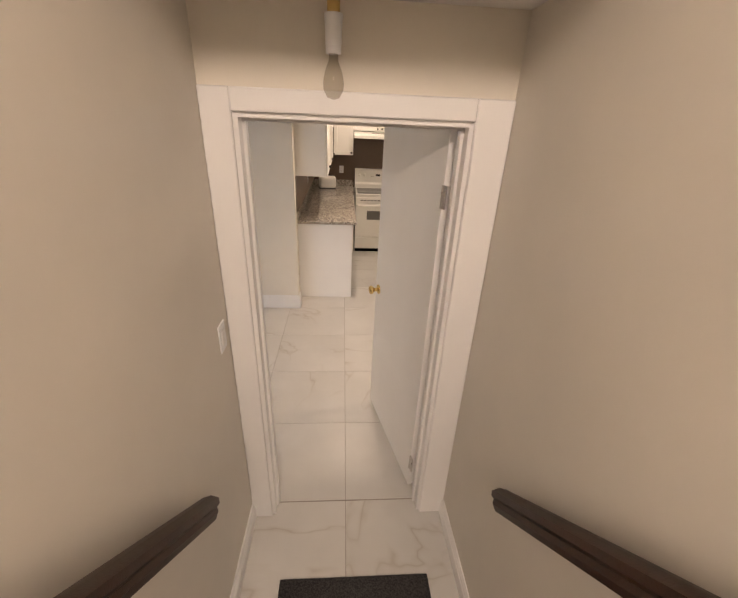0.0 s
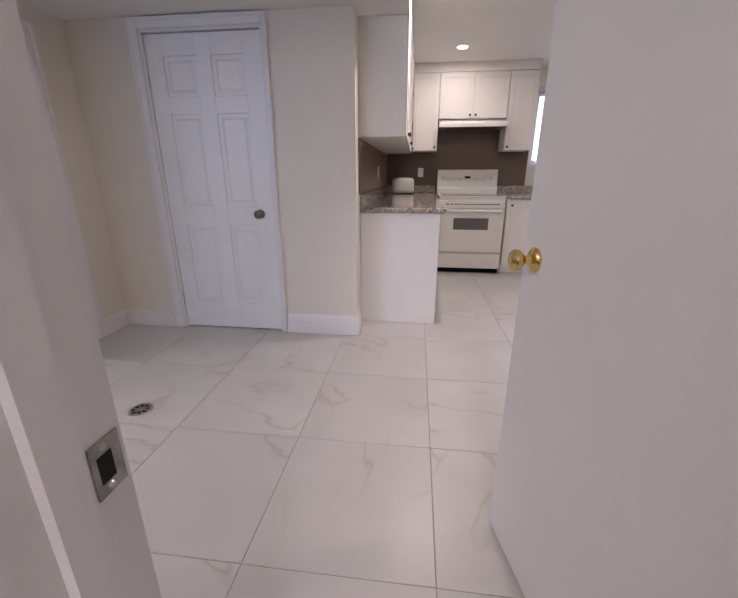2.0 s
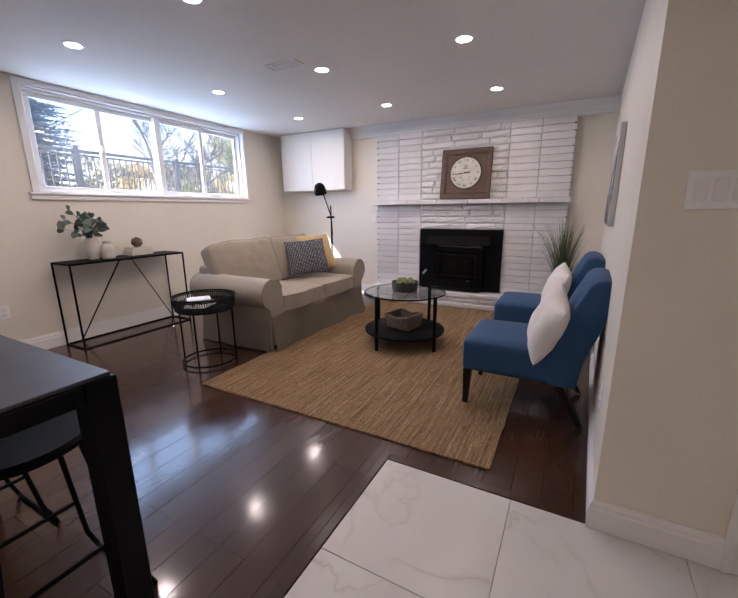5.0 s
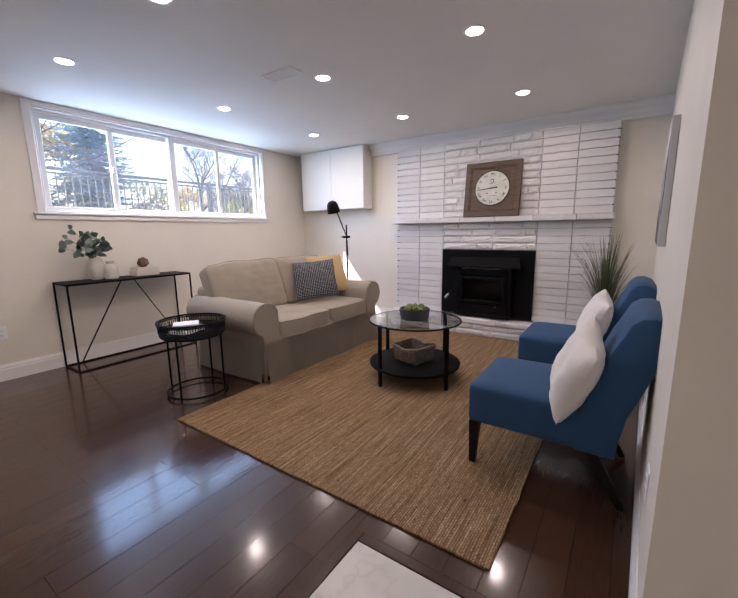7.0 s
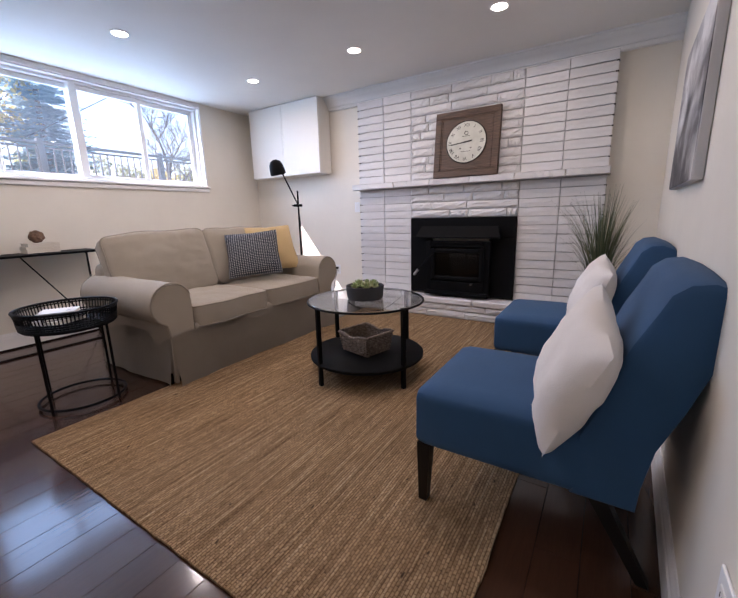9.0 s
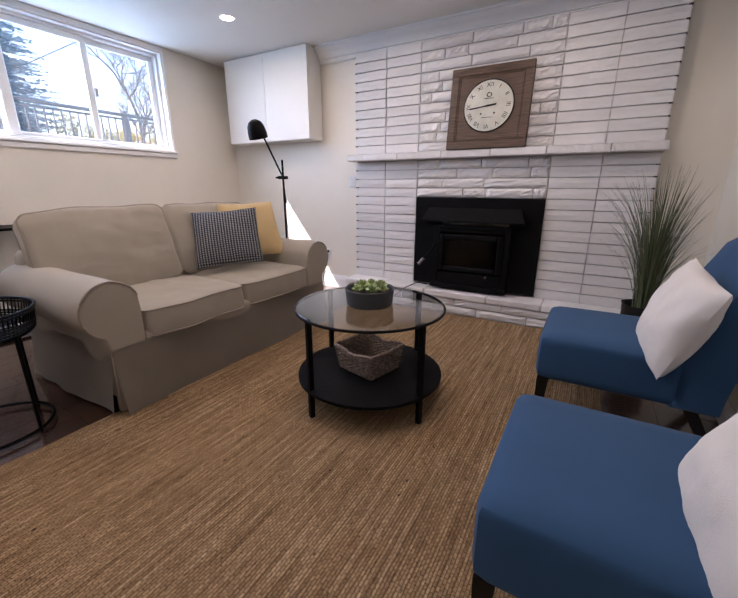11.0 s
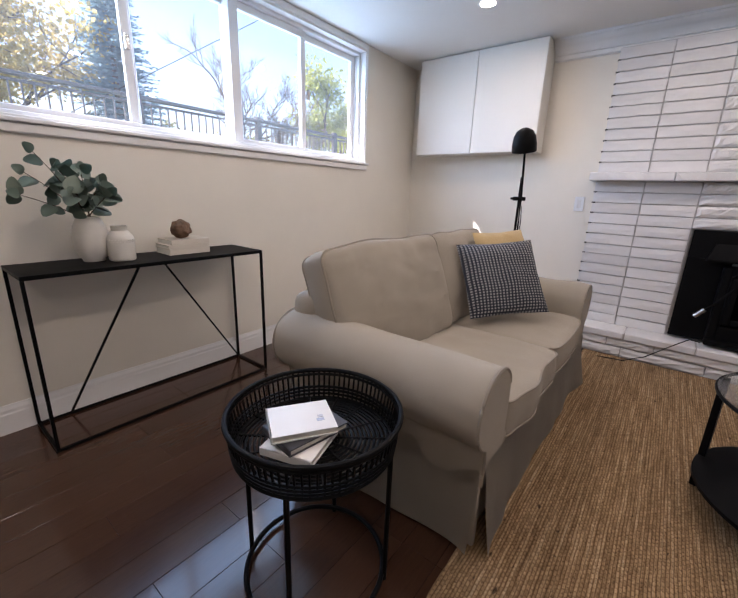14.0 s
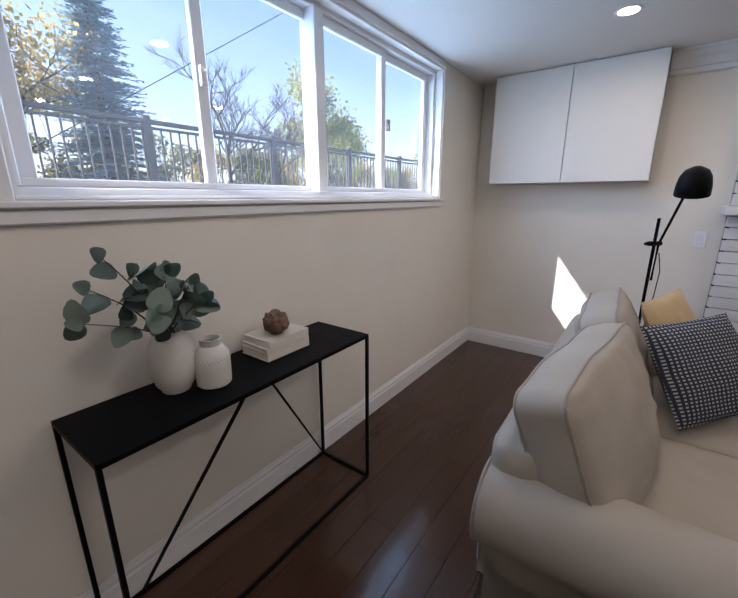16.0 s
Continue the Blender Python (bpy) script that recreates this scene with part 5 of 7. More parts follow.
def basket(m):
    b = thing("basket", m, "small square woven grey-brown wicker basket on the shelf", "basket")
    n = Nodes("grey_brown_wicker")
    n.color(n.ramp(n.noise(60, 4), (0.3, (0.06, 0.04, 0.03)), (0.55, (0.17, 0.125, 0.095)), (0.75, (0.33, 0.27, 0.22)))).rough(0.75)
    wicker = n.bump(n.noise(200, 2), 0.4, 0.002).mat
    part("floor", box(-0.105, 0.105, -0.115, 0.115, 0.001, 0.008), wicker, b)
    rows = bmesh.new()
    for r in range(13):
        z = 0.010 + r * 0.0088
        pts, s = [], 0.108 + 0.014 * r / 12
        for k in range(56):
            q = k / 56 * 4
            side, f = int(q), q - int(q)
            c = [(-1, -1), (1, -1), (1, 1), (-1, 1)]
            x = c[side][0] + (c[(side + 1) % 4][0] - c[side][0]) * f
            y = c[side][1] + (c[(side + 1) % 4][1] - c[side][1]) * f
            d = 1 + 0.035 * (1 if (k + r) % 2 else -1) - 0.05 * (abs(x * y) ** 6)
            dip = 0.022 * max(0, 1 - abs(y) * 1.6) * (1 if side in (1, 3) else 0) * max(0, (r - 7) / 5)
            pts.append((x * s * d, y * (s + 0.008) * d, z - dip))
        rod(pts, 0.0052, 5, rows, closed=True)
    tagged(part("weave", rows, wicker, b, "woven wicker strands", True), kind="stuff")
    rim_pts = []
    for k in range(40):
        q = k / 40 * 4
        side, f = int(q), q - int(q)
        c = [(-1, -1), (1, -1), (1, 1), (-1, 1)]
        x = c[side][0] + (c[(side + 1) % 4][0] - c[side][0]) * f
        y = c[side][1] + (c[(side + 1) % 4][1] - c[side][1]) * f
        dip = 0.022 * max(0, 1 - abs(y) * 1.6) * (1 if side in (1, 3) else 0)
        rim_pts.append((x * 0.122, y * 0.130, 0.127 - dip + 0.003 * (k % 2)))
    part("rim", rod(rim_pts, 0.0085, 6, closed=True), wicker, b, "braided rim", True)
    return b


basket(axes((-4.125, 0.80, 0.16), (0.97, -0.24, 0), (0, 0, 1)))

PAPER = painted("book_pages", (0.74, 0.71, 0.64, 1), 0.85, 0.06, 0.1)
COVERWHITE = painted("white_book_cover", (0.78, 0.77, 0.75, 1), 0.45, 0.03, 0.03)
COVERCREAM = painted("cream_book_cover", (0.68, 0.62, 0.53, 1), 0.7, 0.05, 0.2)
COVERDARK = painted("dark_grey_book_cover", (0.055, 0.055, 0.065, 1), 0.5, 0.2, 0.05)


def book(m, w, d, h, cover, label, group):
    """A closed book: x across to the spine's side, y along the spine."""
    b = thing("book", m, label, "book", group)
    part("page_block", box(-w / 2 + 0.002, w / 2 - 0.004, -d / 2 + 0.004, d / 2 - 0.004, 0.003, h - 0.003), PAPER, b)
    c = box(-w / 2, w / 2, -d / 2, d / 2, 0.0003, 0.003)
    box(-w / 2, w / 2, -d / 2, d / 2, h - 0.003, h, 0, c)
    box(w / 2 - 0.004, w / 2 + 0.001, -d / 2, d / 2, 0.0003, h, 0.001, c, 1)
    part("cover", c, cover, b)
    return b


TT = "books on the tray table"
book(pose(-2.945, -0.50, 0.4855, 0, 0, 18), 0.20, 0.15, 0.022, COVERWHITE, "white hardback book at the bottom of a stack", TT)
book(pose(-2.955, -0.505, 0.508, 0, 0, -8), 0.19, 0.14, 0.020, COVERDARK, "dark grey hardback book in a small stack", TT)
topb = book(pose(-2.947, -0.515, 0.5285, 0, 0, -32), 0.175, 0.142, 0.020, COVERWHITE, "white hardback book on top of a stack", TT)
part("bar", box(-0.060, -0.040, 0.018, 0.030, 0.0201, 0.0206), painted("pale_blue_print", (0.42, 0.48, 0.62, 1), 0.6), topb, "faint blue print")
part("bar", box(-0.060, -0.046, 0.002, 0.014, 0.0201, 0.0206), painted("pale_grey_print", (0.52, 0.54, 0.6, 1), 0.6), topb, "faint grey print")

# things on the console table
n = Nodes("white_ribbed_ceramic")
n.color(n.ramp(n.noise(7, 4), (0.35, (0.56, 0.535, 0.48)), (0.65, (0.64, 0.615, 0.56)))).rough(0.6)
CERAMIC = n.bump(n.noise(90, 3), 0.12, 0.002).mat
vase = thing("vase", pose(-2.935, -1.958, 0.7955) @ Matrix.Scale(0.94, 4), "tall white ceramic vase with faux eucalyptus branches", "vase")
vb = lathe([(0, 0.0), (0.046, 0.0), (0.049, 0.004), (0.049, 0.010), (0.064, 0.03), (0.074, 0.075), (0.076, 0.125), (0.069, 0.175), (0.054, 0.205), (0.046, 0.214), (0.045, 0.222), (0.041, 0.222), (0.041, 0.212), (0.05, 0.20), (0.0, 0.18)], 72)
for v in vb.verts:
    rr = math.hypot(v.co.x, v.co.y)
    if 0.05 < rr and 0.02 < v.co.z < 0.205:
        k = 1 + 0.010 * (1 if int(round(math.atan2(v.co.y, v.co.x) / (2 * math.pi / 72))) % 2 else -1)
        v.co.x *= k
        v.co.y *= k
part("body", vb, CERAMIC, vase, "white ribbed ceramic body", True)
n = Nodes("eucalyptus_leaf")
n.color(n.mix(n.random(), (0.12, 0.175, 0.135, 1), (0.31, 0.38, 0.32, 1))).rough(0.55)
EUCA = n.bump(n.noise(60, 3), 0.2, 0.002).mat
STEM = painted("brown_stem", (0.10, 0.065, 0.045, 1), 0.7, 0.3, 0.3)
lb = bmesh.new()
pts = []
for k in range(12):
    a = 2 * math.pi * k / 12
    pts.append(lb.verts.new((0.030 + 0.030 * math.cos(a) * (1.05 if math.cos(a) > 0 else 1), 0.027 * math.sin(a) * (1.0 - 0.28 * math.cos(a)), 0.009 * math.sin(a) ** 2)))
mid = lb.verts.new((0.030, 0, -0.002))
for k in range(12):
    lb.faces.new((pts[k], pts[(k + 1) % 12], mid))
bmesh.ops.solidify(lb, geom=lb.faces[:], thickness=0.0012)
first_leaf = part("leaf", lb, EUCA, vase, "", True)
leaf_mesh = first_leaf.data
bpy.data.objects.remove(first_leaf)
rng = random.Random(11)
for tip in ((0.285, 0.04, 0.335), (0.255, 0.055, 0.44), (0.215, 0.09, 0.535), (0.12, 0.07, 0.47), (0.02, 0.07, 0.46), (-0.055, 0.09, 0.41), (-0.085, 0.11, 0.35), (0.10, 0.14, 0.35)):
    tip = Vector((tip[0] * 0.86, tip[1], 0.19 + (tip[2] - 0.19) * 0.9))
    a = Vector((rng.uniform(-0.02, 0.02), rng.uniform(-0.02, 0.02), 0.19))
    bend = Vector((tip.x * 0.28, tip.y * 0.3, 0.19 + (tip.z - 0.19) * 0.52))
    line = [(1 - t) ** 2 * a + 2 * t * (1 - t) * bend + t * t * tip for t in [i / 8 for i in range(9)]]
    stem = part("stem", rod(line, 0.0032, 5, taper=0.0014), STEM, vase, "", True)
    for i in range(3, 9):
        for s in (1, -1):
            if rng.random() < 0.34:
                continue
            d = (line[i] - line[i - 1]).normalized()
            out = d.cross(Vector((rng.uniform(-0.4, 0.4), 1, rng.uniform(-0.3, 0.3)))).normalized() * s
            xdir = (out * 0.9 + d * 0.55 + Vector((0, rng.uniform(-0.25, 0.6), rng.uniform(-0.35, 0.15)))).normalized()
            zdir = Vector((rng.uniform(-0.6, 0.6), rng.uniform(0.3, 1.0), rng.uniform(0.0, 0.8)))
            shared("leaf", leaf_mesh, stem, axes(line[i], xdir, zdir) @ Matrix.Scale(rng.uniform(0.78, 1.32), 4))
    shared("leaf", leaf_mesh, stem, axes(tip, tip - bend, (0, 1, 0.3)) @ Matrix.Scale(0.8, 4))
jar = thing("vase", pose(-3.035, -1.893, 0.7955) @ Matrix.Scale(0.92, 4), "small white ceramic jar with a raised band, empty", "vase")
part("body", lathe([(0, 0), (0.056, 0), (0.062, 0.006), (0.064, 0.06), (0.064, 0.105), (0.058, 0.130), (0.044, 0.148), (0.037, 0.155), (0.037, 0.176), (0.040, 0.180), (0.035, 0.181), (0.032, 0.176), (0.032, 0.155), (0.05, 0.13), (0, 0.10)], 40), CERAMIC, jar, "", True)
dots = bmesh.new()
for k in range(26):
    for r in range(2):
        a = 2 * math.pi * (k + 0.5 * r) / 26
        bmesh.ops.create_icosphere(dots, subdivisions=1, radius=0.0035, matrix=Matrix.Translation((0.0635 * math.cos(a), 0.0635 * math.sin(a), 0.10 + 0.010 * r)))
tagged(part("dot_band", dots, CERAMIC, jar, "band of raised dots", True), kind="stuff")
CB = "cream books on the console"
for i, (w, d, h, dx, rz) in enumerate(((0.225, 0.165, 0.032, 0, 0), (0.225, 0.165, 0.020, 0.002, -1), (0.215, 0.16, 0.026, -0.006, 1))):
    book(pose(-3.365 + dx, -1.955, 0.7955 + (0, 0.0325, 0.053)[i], 0, 0, rz + 90), d, w, h, COVERCREAM, "blank cream hardback book in a stack of three", CB)
ball = thing("decorative_ball", pose(-3.345, -1.925, 0.875), "brown carved wooden ball sitting on the cream books", "ornament")
bb = bmesh.new()
bmesh.ops.create_icosphere(bb, subdivisions=4, radius=0.050)
for v in bb.verts:
    q = v.co * 46
    v.co *= 1 + 0.20 * max(-0.6, noise.noise(q)) + 0.12 * noise.noise(q * 2.2)
    v.co.z += 0.0415
zmin = min(v.co.z for v in bb.verts)
for v in bb.verts:
    v.co.z -= zmin - 0.0005
part("carving", bb, painted("carved_driftwood", (0.20, 0.115, 0.07, 1), 0.75, 0.5, 0.6, 30, 120), ball, "", True)

# grass plant by the fireplace
plant = thing("potted_grass", pose(-5.40, 2.06, 0.0), "tall green faux grass in a black pot by the hearth", "plant")
part("pot", lathe([(0, 0.001), (0.082, 0.001), (0.088, 0.01), (0.112, 0.36), (0.116, 0.365), (0.106, 0.36), (0.10, 0.32), (0, 0.32)], 36), painted("black_plastic_pot", (0.018, 0.018, 0.020, 1), 0.4, 0.2), plant, "matt black round pot", True)
rng = random.Random(3)
blades = bmesh.new()
for k in range(260):
    a, lean = rng.uniform(0, 2 * math.pi), rng.uniform(0.02, 1.0) ** 0.8
    r0 = rng.uniform(0, 0.055)
    h = rng.uniform(0.50, 0.92)
    out = lean * rng.uniform(0.18, 0.50)
    p0 = Vector((r0 * math.cos(a), r0 * math.sin(a), 0.315))
    d = Vector((math.cos(a), math.sin(a), 0))
    tip_y = p0.y + d.y * out
    if tip_y > 0.24:
        d.y *= 0.5
    side = Vector((-d.y, d.x, 0)).normalized() if d.length > 0 else Vector((1, 0, 0))
    prev = None
    for i in range(6):
        t = i / 5
        c = p0 + d * out * t ** 2.0 + Vector((0, 0, h * (t - 0.14 * lean * t ** 3)))
        w = 0.0036 * (1 - t) ** 0.6 + 0.0004
        pair = (blades.verts.new(c - side * w), blades.verts.new(c + side * w))
        if prev:
            blades.faces.new((prev[0], prev[1], pair[1], pair[0]))
        prev = pair
n = Nodes("green_grass_blade")
isl = n.tree.nodes.new("ShaderNodeNewGeometry").outputs["Random Per Island"]
n.color(n.mix(isl, (0.035, 0.062, 0.028, 1), (0.15, 0.165, 0.085, 1))).rough(0.55)
tagged(part("grass", blades, n.mat, plant, "thin arching green blades"), kind="stuff")

# thin black cable from the insert along the hearth
cable = thing("power_cable", pose(-5.60, 0.2, 0.0), "thin black cable from the fireplace insert to the floor", "cable")
part("cord", rod([(-0.08, 0.30, 0.235), (-0.01, 0.24, 0.26), (0.075, 0.16, 0.22), (0.10, 0.02, 0.10), (0.085, -0.10, 0.03), (0.06, -0.30, 0.006), (0.0, -0.46, 0.005), (-0.20, -0.75, 0.005)], 0.0035, 6), BLACKMETAL, cable, "", True)

# ---- bar table and stools ----
bar = thing("bar_table", pose(-1.05, 0.622, 0), "tall black metal bar table by the stair wall", "table")
tb = 0.87
part("tabletop", box(-0.352, 0.31, -0.575, 0.572, tb - 0.010, tb, 0.002, None, 1), painted("dark_blue_grey_top", (0.030, 0.034, 0.042, 1), 0.45, 0.2, 0.05), bar, "matt dark grey top")
for y0, y1 in ((-0.578, -0.52), (0.52, 0.578)):
    part("apron", box(-0.29, 0.245, y0, y1, tb - 0.058, tb - 0.0102, 0.003, None, 1), BLACKMETAL, bar)
for x0, x1 in ((-0.36, -0.292), (0.247, 0.315)):
    part("apron", box(x0, x1, -0.51, 0.51, tb - 0.058, tb - 0.0102, 0.003, None, 1), BLACKMETAL, bar)
    for y0, y1 in ((-0.58, -0.512), (0.512, 0.58)):
        part("leg", box(x0, x1, y0, y1, 0.0005, tb - 0.0103, 0.003, None, 1), BLACKMETAL, bar)


def bar_stool(m, label):
    s = thing("bar_stool", m, label, "stool", "stools at the bar table")
    part("seat", lathe([(0, 0.600), (0.150, 0.600), (0.172, 0.610), (0.175, 0.625), (0.165, 0.634), (0.10, 0.626), (0, 0.622)], 36), BLACKTOP, s, "round black seat", True)
    for sx in (-1, 1):
        line = [(sx * 0.10, -0.09, 0.60), (sx * 0.165, -0.16, 0.10), (sx * 0.19, -0.185, 0.03), (sx * 0.195, -0.17, 0.009), (sx * 0.195, 0.17, 0.009), (sx * 0.19, 0.185, 0.03), (sx * 0.165, 0.16, 0.10), (sx * 0.10, 0.09, 0.60)]
        part("sled_leg", rod(line, 0.0085, 8), BLACKMETAL, s, "bent black wire legs", True)
    for sy in (-1, 1):
        part("footrest", rod([(-0.146, sy * 0.139, 0.25), (0.146, sy * 0.139, 0.25)], 0.007, 8), BLACKMETAL, s, "", True)
    part("seat_ring", rod(circle(0, 0, 0.594, 0.13, 32), 0.007, 6, closed=True), BLACKMETAL, s, "", True)
    return s


stool = bar_stool(pose(-1.32, 0.825, 0), "black wire-legged bar stool tucked under the table")
copy_thing(stool, pose(-1.30, 0.225, 0))

# ---- hall ----
drain = thing("floor_drain", pose(-1.57, 2.71, 0.0008), "round steel slotted floor drain set in the tiles", "drain")
part("ring", lathe([(0.044, 0), (0.056, 0), (0.057, 0.003), (0.046, 0.004), (0.044, 0.003), (0.044, 0)], 32, caps=False), CHROME, drain, "", True)
part("sump", lathe([(0, 0.0), (0.0435, 0.0), (0.0435, 0.001), (0, 0.001)], 24), INK, drain)
for k in range(8):
    part("spoke", box(0.008, 0.045, -0.0035, 0.0035, 0.0011, 0.0032), CHROME, drain).matrix_basis = pose(0, 0, 0, 0, 0, 45 * k)
part("hub", lathe([(0, 0.001), (0.012, 0.001), (0.012, 0.004), (0, 0.004)], 16), CHROME, drain)

# ---- kitchen ----
TRIMDARK = BRONZE


def shaker(parent, m, w, h, name="door", pull=None):
    """A framed cabinet door: x across, z up, its face towards -y."""
    d = box(0.0, w, -0.012, 0.0, 0, h)
    r = 0.055 if w > 0.2 else 0.04
    for b in ((0, w, 0, r), (0, w, h - r, h), (0, r, r, h - r), (w - r, w, r, h - r)):
        box(b[0], b[1], -0.019, -0.0115, b[2], b[3], 0.002, d, 1)
    ob = part(name, d, CABWHITE, parent)
    ob.matrix_basis = m
    if pull:
        part("pull", lathe([(0, 0), (0.007, 0), (0.006, 0.012), (0.014, 0.018), (0.013, 0.024), (0, 0.026)], 14), BRONZE, ob, "dark bronze knob", True).matrix_basis = pose(pull[0], -0.019, pull[1], 90)
    return ob


LEFT_FACE = pose(0, 0, 0, 0, 0, 90)
base1 = thing("base_cabinet", pose(-0.62, 4.08, 0), "white kitchen base cabinet with a plain end panel", "cabinet")
part("body", box(0.003, 0.575, 0.02, 1.70, 0.1, 0.878), CABWHITE, base1)
part("end_panel", box(0.002, 0.598, 0.0, 0.019, 0.001, 0.878, 0.002, None, 1), DOORWHITE, base1, "plain white end panel")
part("plinth", box(0.003, 0.52, 0.02, 1.70, 0.001, 0.1), CABWHITE, base1)
for i in range(3):
    shaker(base1, pose(0.576, 0.03 + 0.56 * i, 0.11) @ LEFT_FACE, 0.55, 0.76, pull=(0.5, 0.70))
base2 = thing("base_cabinet", pose(0.842, 5.84, 0), "white kitchen base cabinet beside the stove", "cabinet")
part("body", box(0.0, 1.40, 0.022, 0.70, 0.1, 0.878), CABWHITE, base2)
part("plinth", box(0.0, 1.40, 0.07, 0.70, 0.001, 0.1), CABWHITE, base2)
for i in range(3):
    shaker(base2, pose(0.004 + 0.465 * i, 0.020, 0.11), 0.46, 0.76, pull=(0.05, 0.70))
cor = thing("base_cabinet", pose(-0.62, 5.80, 0), "white kitchen corner base cabinet behind the counter", "cabinet")
part("body", box(0.003, 0.66, 0.0, 0.755, 0.001, 0.878), CABWHITE, cor)
ct = box(-0.618, 0.022, 4.055, 6.556, 0.879, 0.915, 0.008, None, 2)
box(-0.03, 0.042, 5.85, 6.556, 0.8795, 0.9145, 0.004, ct, 1)
tagged(part("worktop", ct, GRANITE), "speckled brown-grey granite worktop with a worn edge", "worktop")
ct2 = box(0.842, 2.29, 5.815, 6.556, 0.879, 0.915, 0.008, None, 2)
tagged(part("worktop", ct2, GRANITE), "speckled granite worktop beside the stove", "worktop")
for b in ((-0.6185, -0.600, 4.06, 6.536), (-0.60, 0.042, 6.537, 6.556), (0.842, 2.29, 6.537, 6.556)):
    tagged(part("worktop_upstand", box(*b, 0.916, 1.01, 0.003, None, 1), GRANITE), "low granite upstand along the backsplash", "upstand")
n = Nodes("brown_backsplash_tile")
bt = n.tree.nodes.new("ShaderNodeTexBrick")
bt.inputs["Scale"].default_value, bt.inputs["Mortar Size"].default_value = 5.0, 0.012
bt.inputs["Color1"].default_value, bt.inputs["Color2"].default_value, bt.inputs["Mortar"].default_value = (0.17, 0.105, 0.065, 1), (0.22, 0.14, 0.088, 1), (0.12, 0.08, 0.055, 1)
n.link(n.stretch(1, 1, 1), bt.inputs["Vector"])
n.color(n.mix(n.math("MULTIPLY", n.noise(22, 4), 0.4), bt.outputs["Color"], (0.18, 0.12, 0.085, 1))).rough(0.35)
SPLASH = n.mat
sp = box(-0.6195, -0.612, 4.0, 6.55, 1.01, 1.42, 0, box(-0.61, 1.19, 6.551, 6.5585, 0.9, 1.80))
setting(part("trim_backsplash", sp, SPLASH), "brown tiled kitchen backsplash", "backsplash")
upc = thing("wall_cabinet", pose(-0.619, 3.95, 1.392), "white kitchen wall cabinets along the side wall", "cabinet")
part("body", box(0.0, 0.313, 0.0, 2.24, 0.0, 0.692, 0.002, None, 1), CABWHITE, upc)
for i in range(5):
    shaker(upc, pose(0.314, 0.004 + 0.448 * i, 0.003) @ LEFT_FACE, 0.443, 0.686, pull=((0.06, 0.05) if i % 2 else (0.38, 0.05)))
for name, x0, x1, z0, doors in (("left", -0.28, 0.022, 1.425, 1), ("hood", 0.026, 0.806, 1.775, 2), ("right", 0.81, 1.13, 1.425, 1)):
    u = thing("wall_cabinet", pose(x0, 6.22, z0), "white framed kitchen wall cabinet with bronze knobs", "cabinet")
    w, h = x1 - x0, 2.265 - z0
    part("body", box(0, w, 0.0, 0.33, 0, h), CABWHITE, u)
    for i in range(doors):
        dw = w / doors
        px = 0.03 if (name == "right" or (doors == 2 and i == 1)) else dw - 0.035
        shaker(u, pose(dw * i + 0.002, -0.001, 0.002), dw - 0.004, h - 0.004, pull=(px, 0.035))
filler = box(-0.283, 1.13, 6.20, 6.55, 2.268, 2.369)
setting(part("trim_bulkhead", filler, CABWHITE), "white filler between wall cabinets and ceiling", "trim")
hoodt = thing("range_hood", pose(0.416, 6.555, 1.675), "white slim under-cabinet range hood", "range hood")
hb = sweep([(0.0, 0.0), (0.0, 0.098), (-0.30, 0.098), (-0.45, 0.060), (-0.48, 0.035), (-0.48, 0.0)], "x", -0.388, 0.388)
part("body", hb, APPLIANCE, hoodt)
part("grille", box(-0.12, 0.12, -0.442, -0.436, 0.066, 0.078), GROUT, hoodt, "grey vent slots").matrix_basis = pose(0, 0.02, 0.006)
part("filter", box(-0.30, 0.30, -0.44, -0.1, -0.004, 0.002), BRONZE, hoodt, "dark filter underneath")


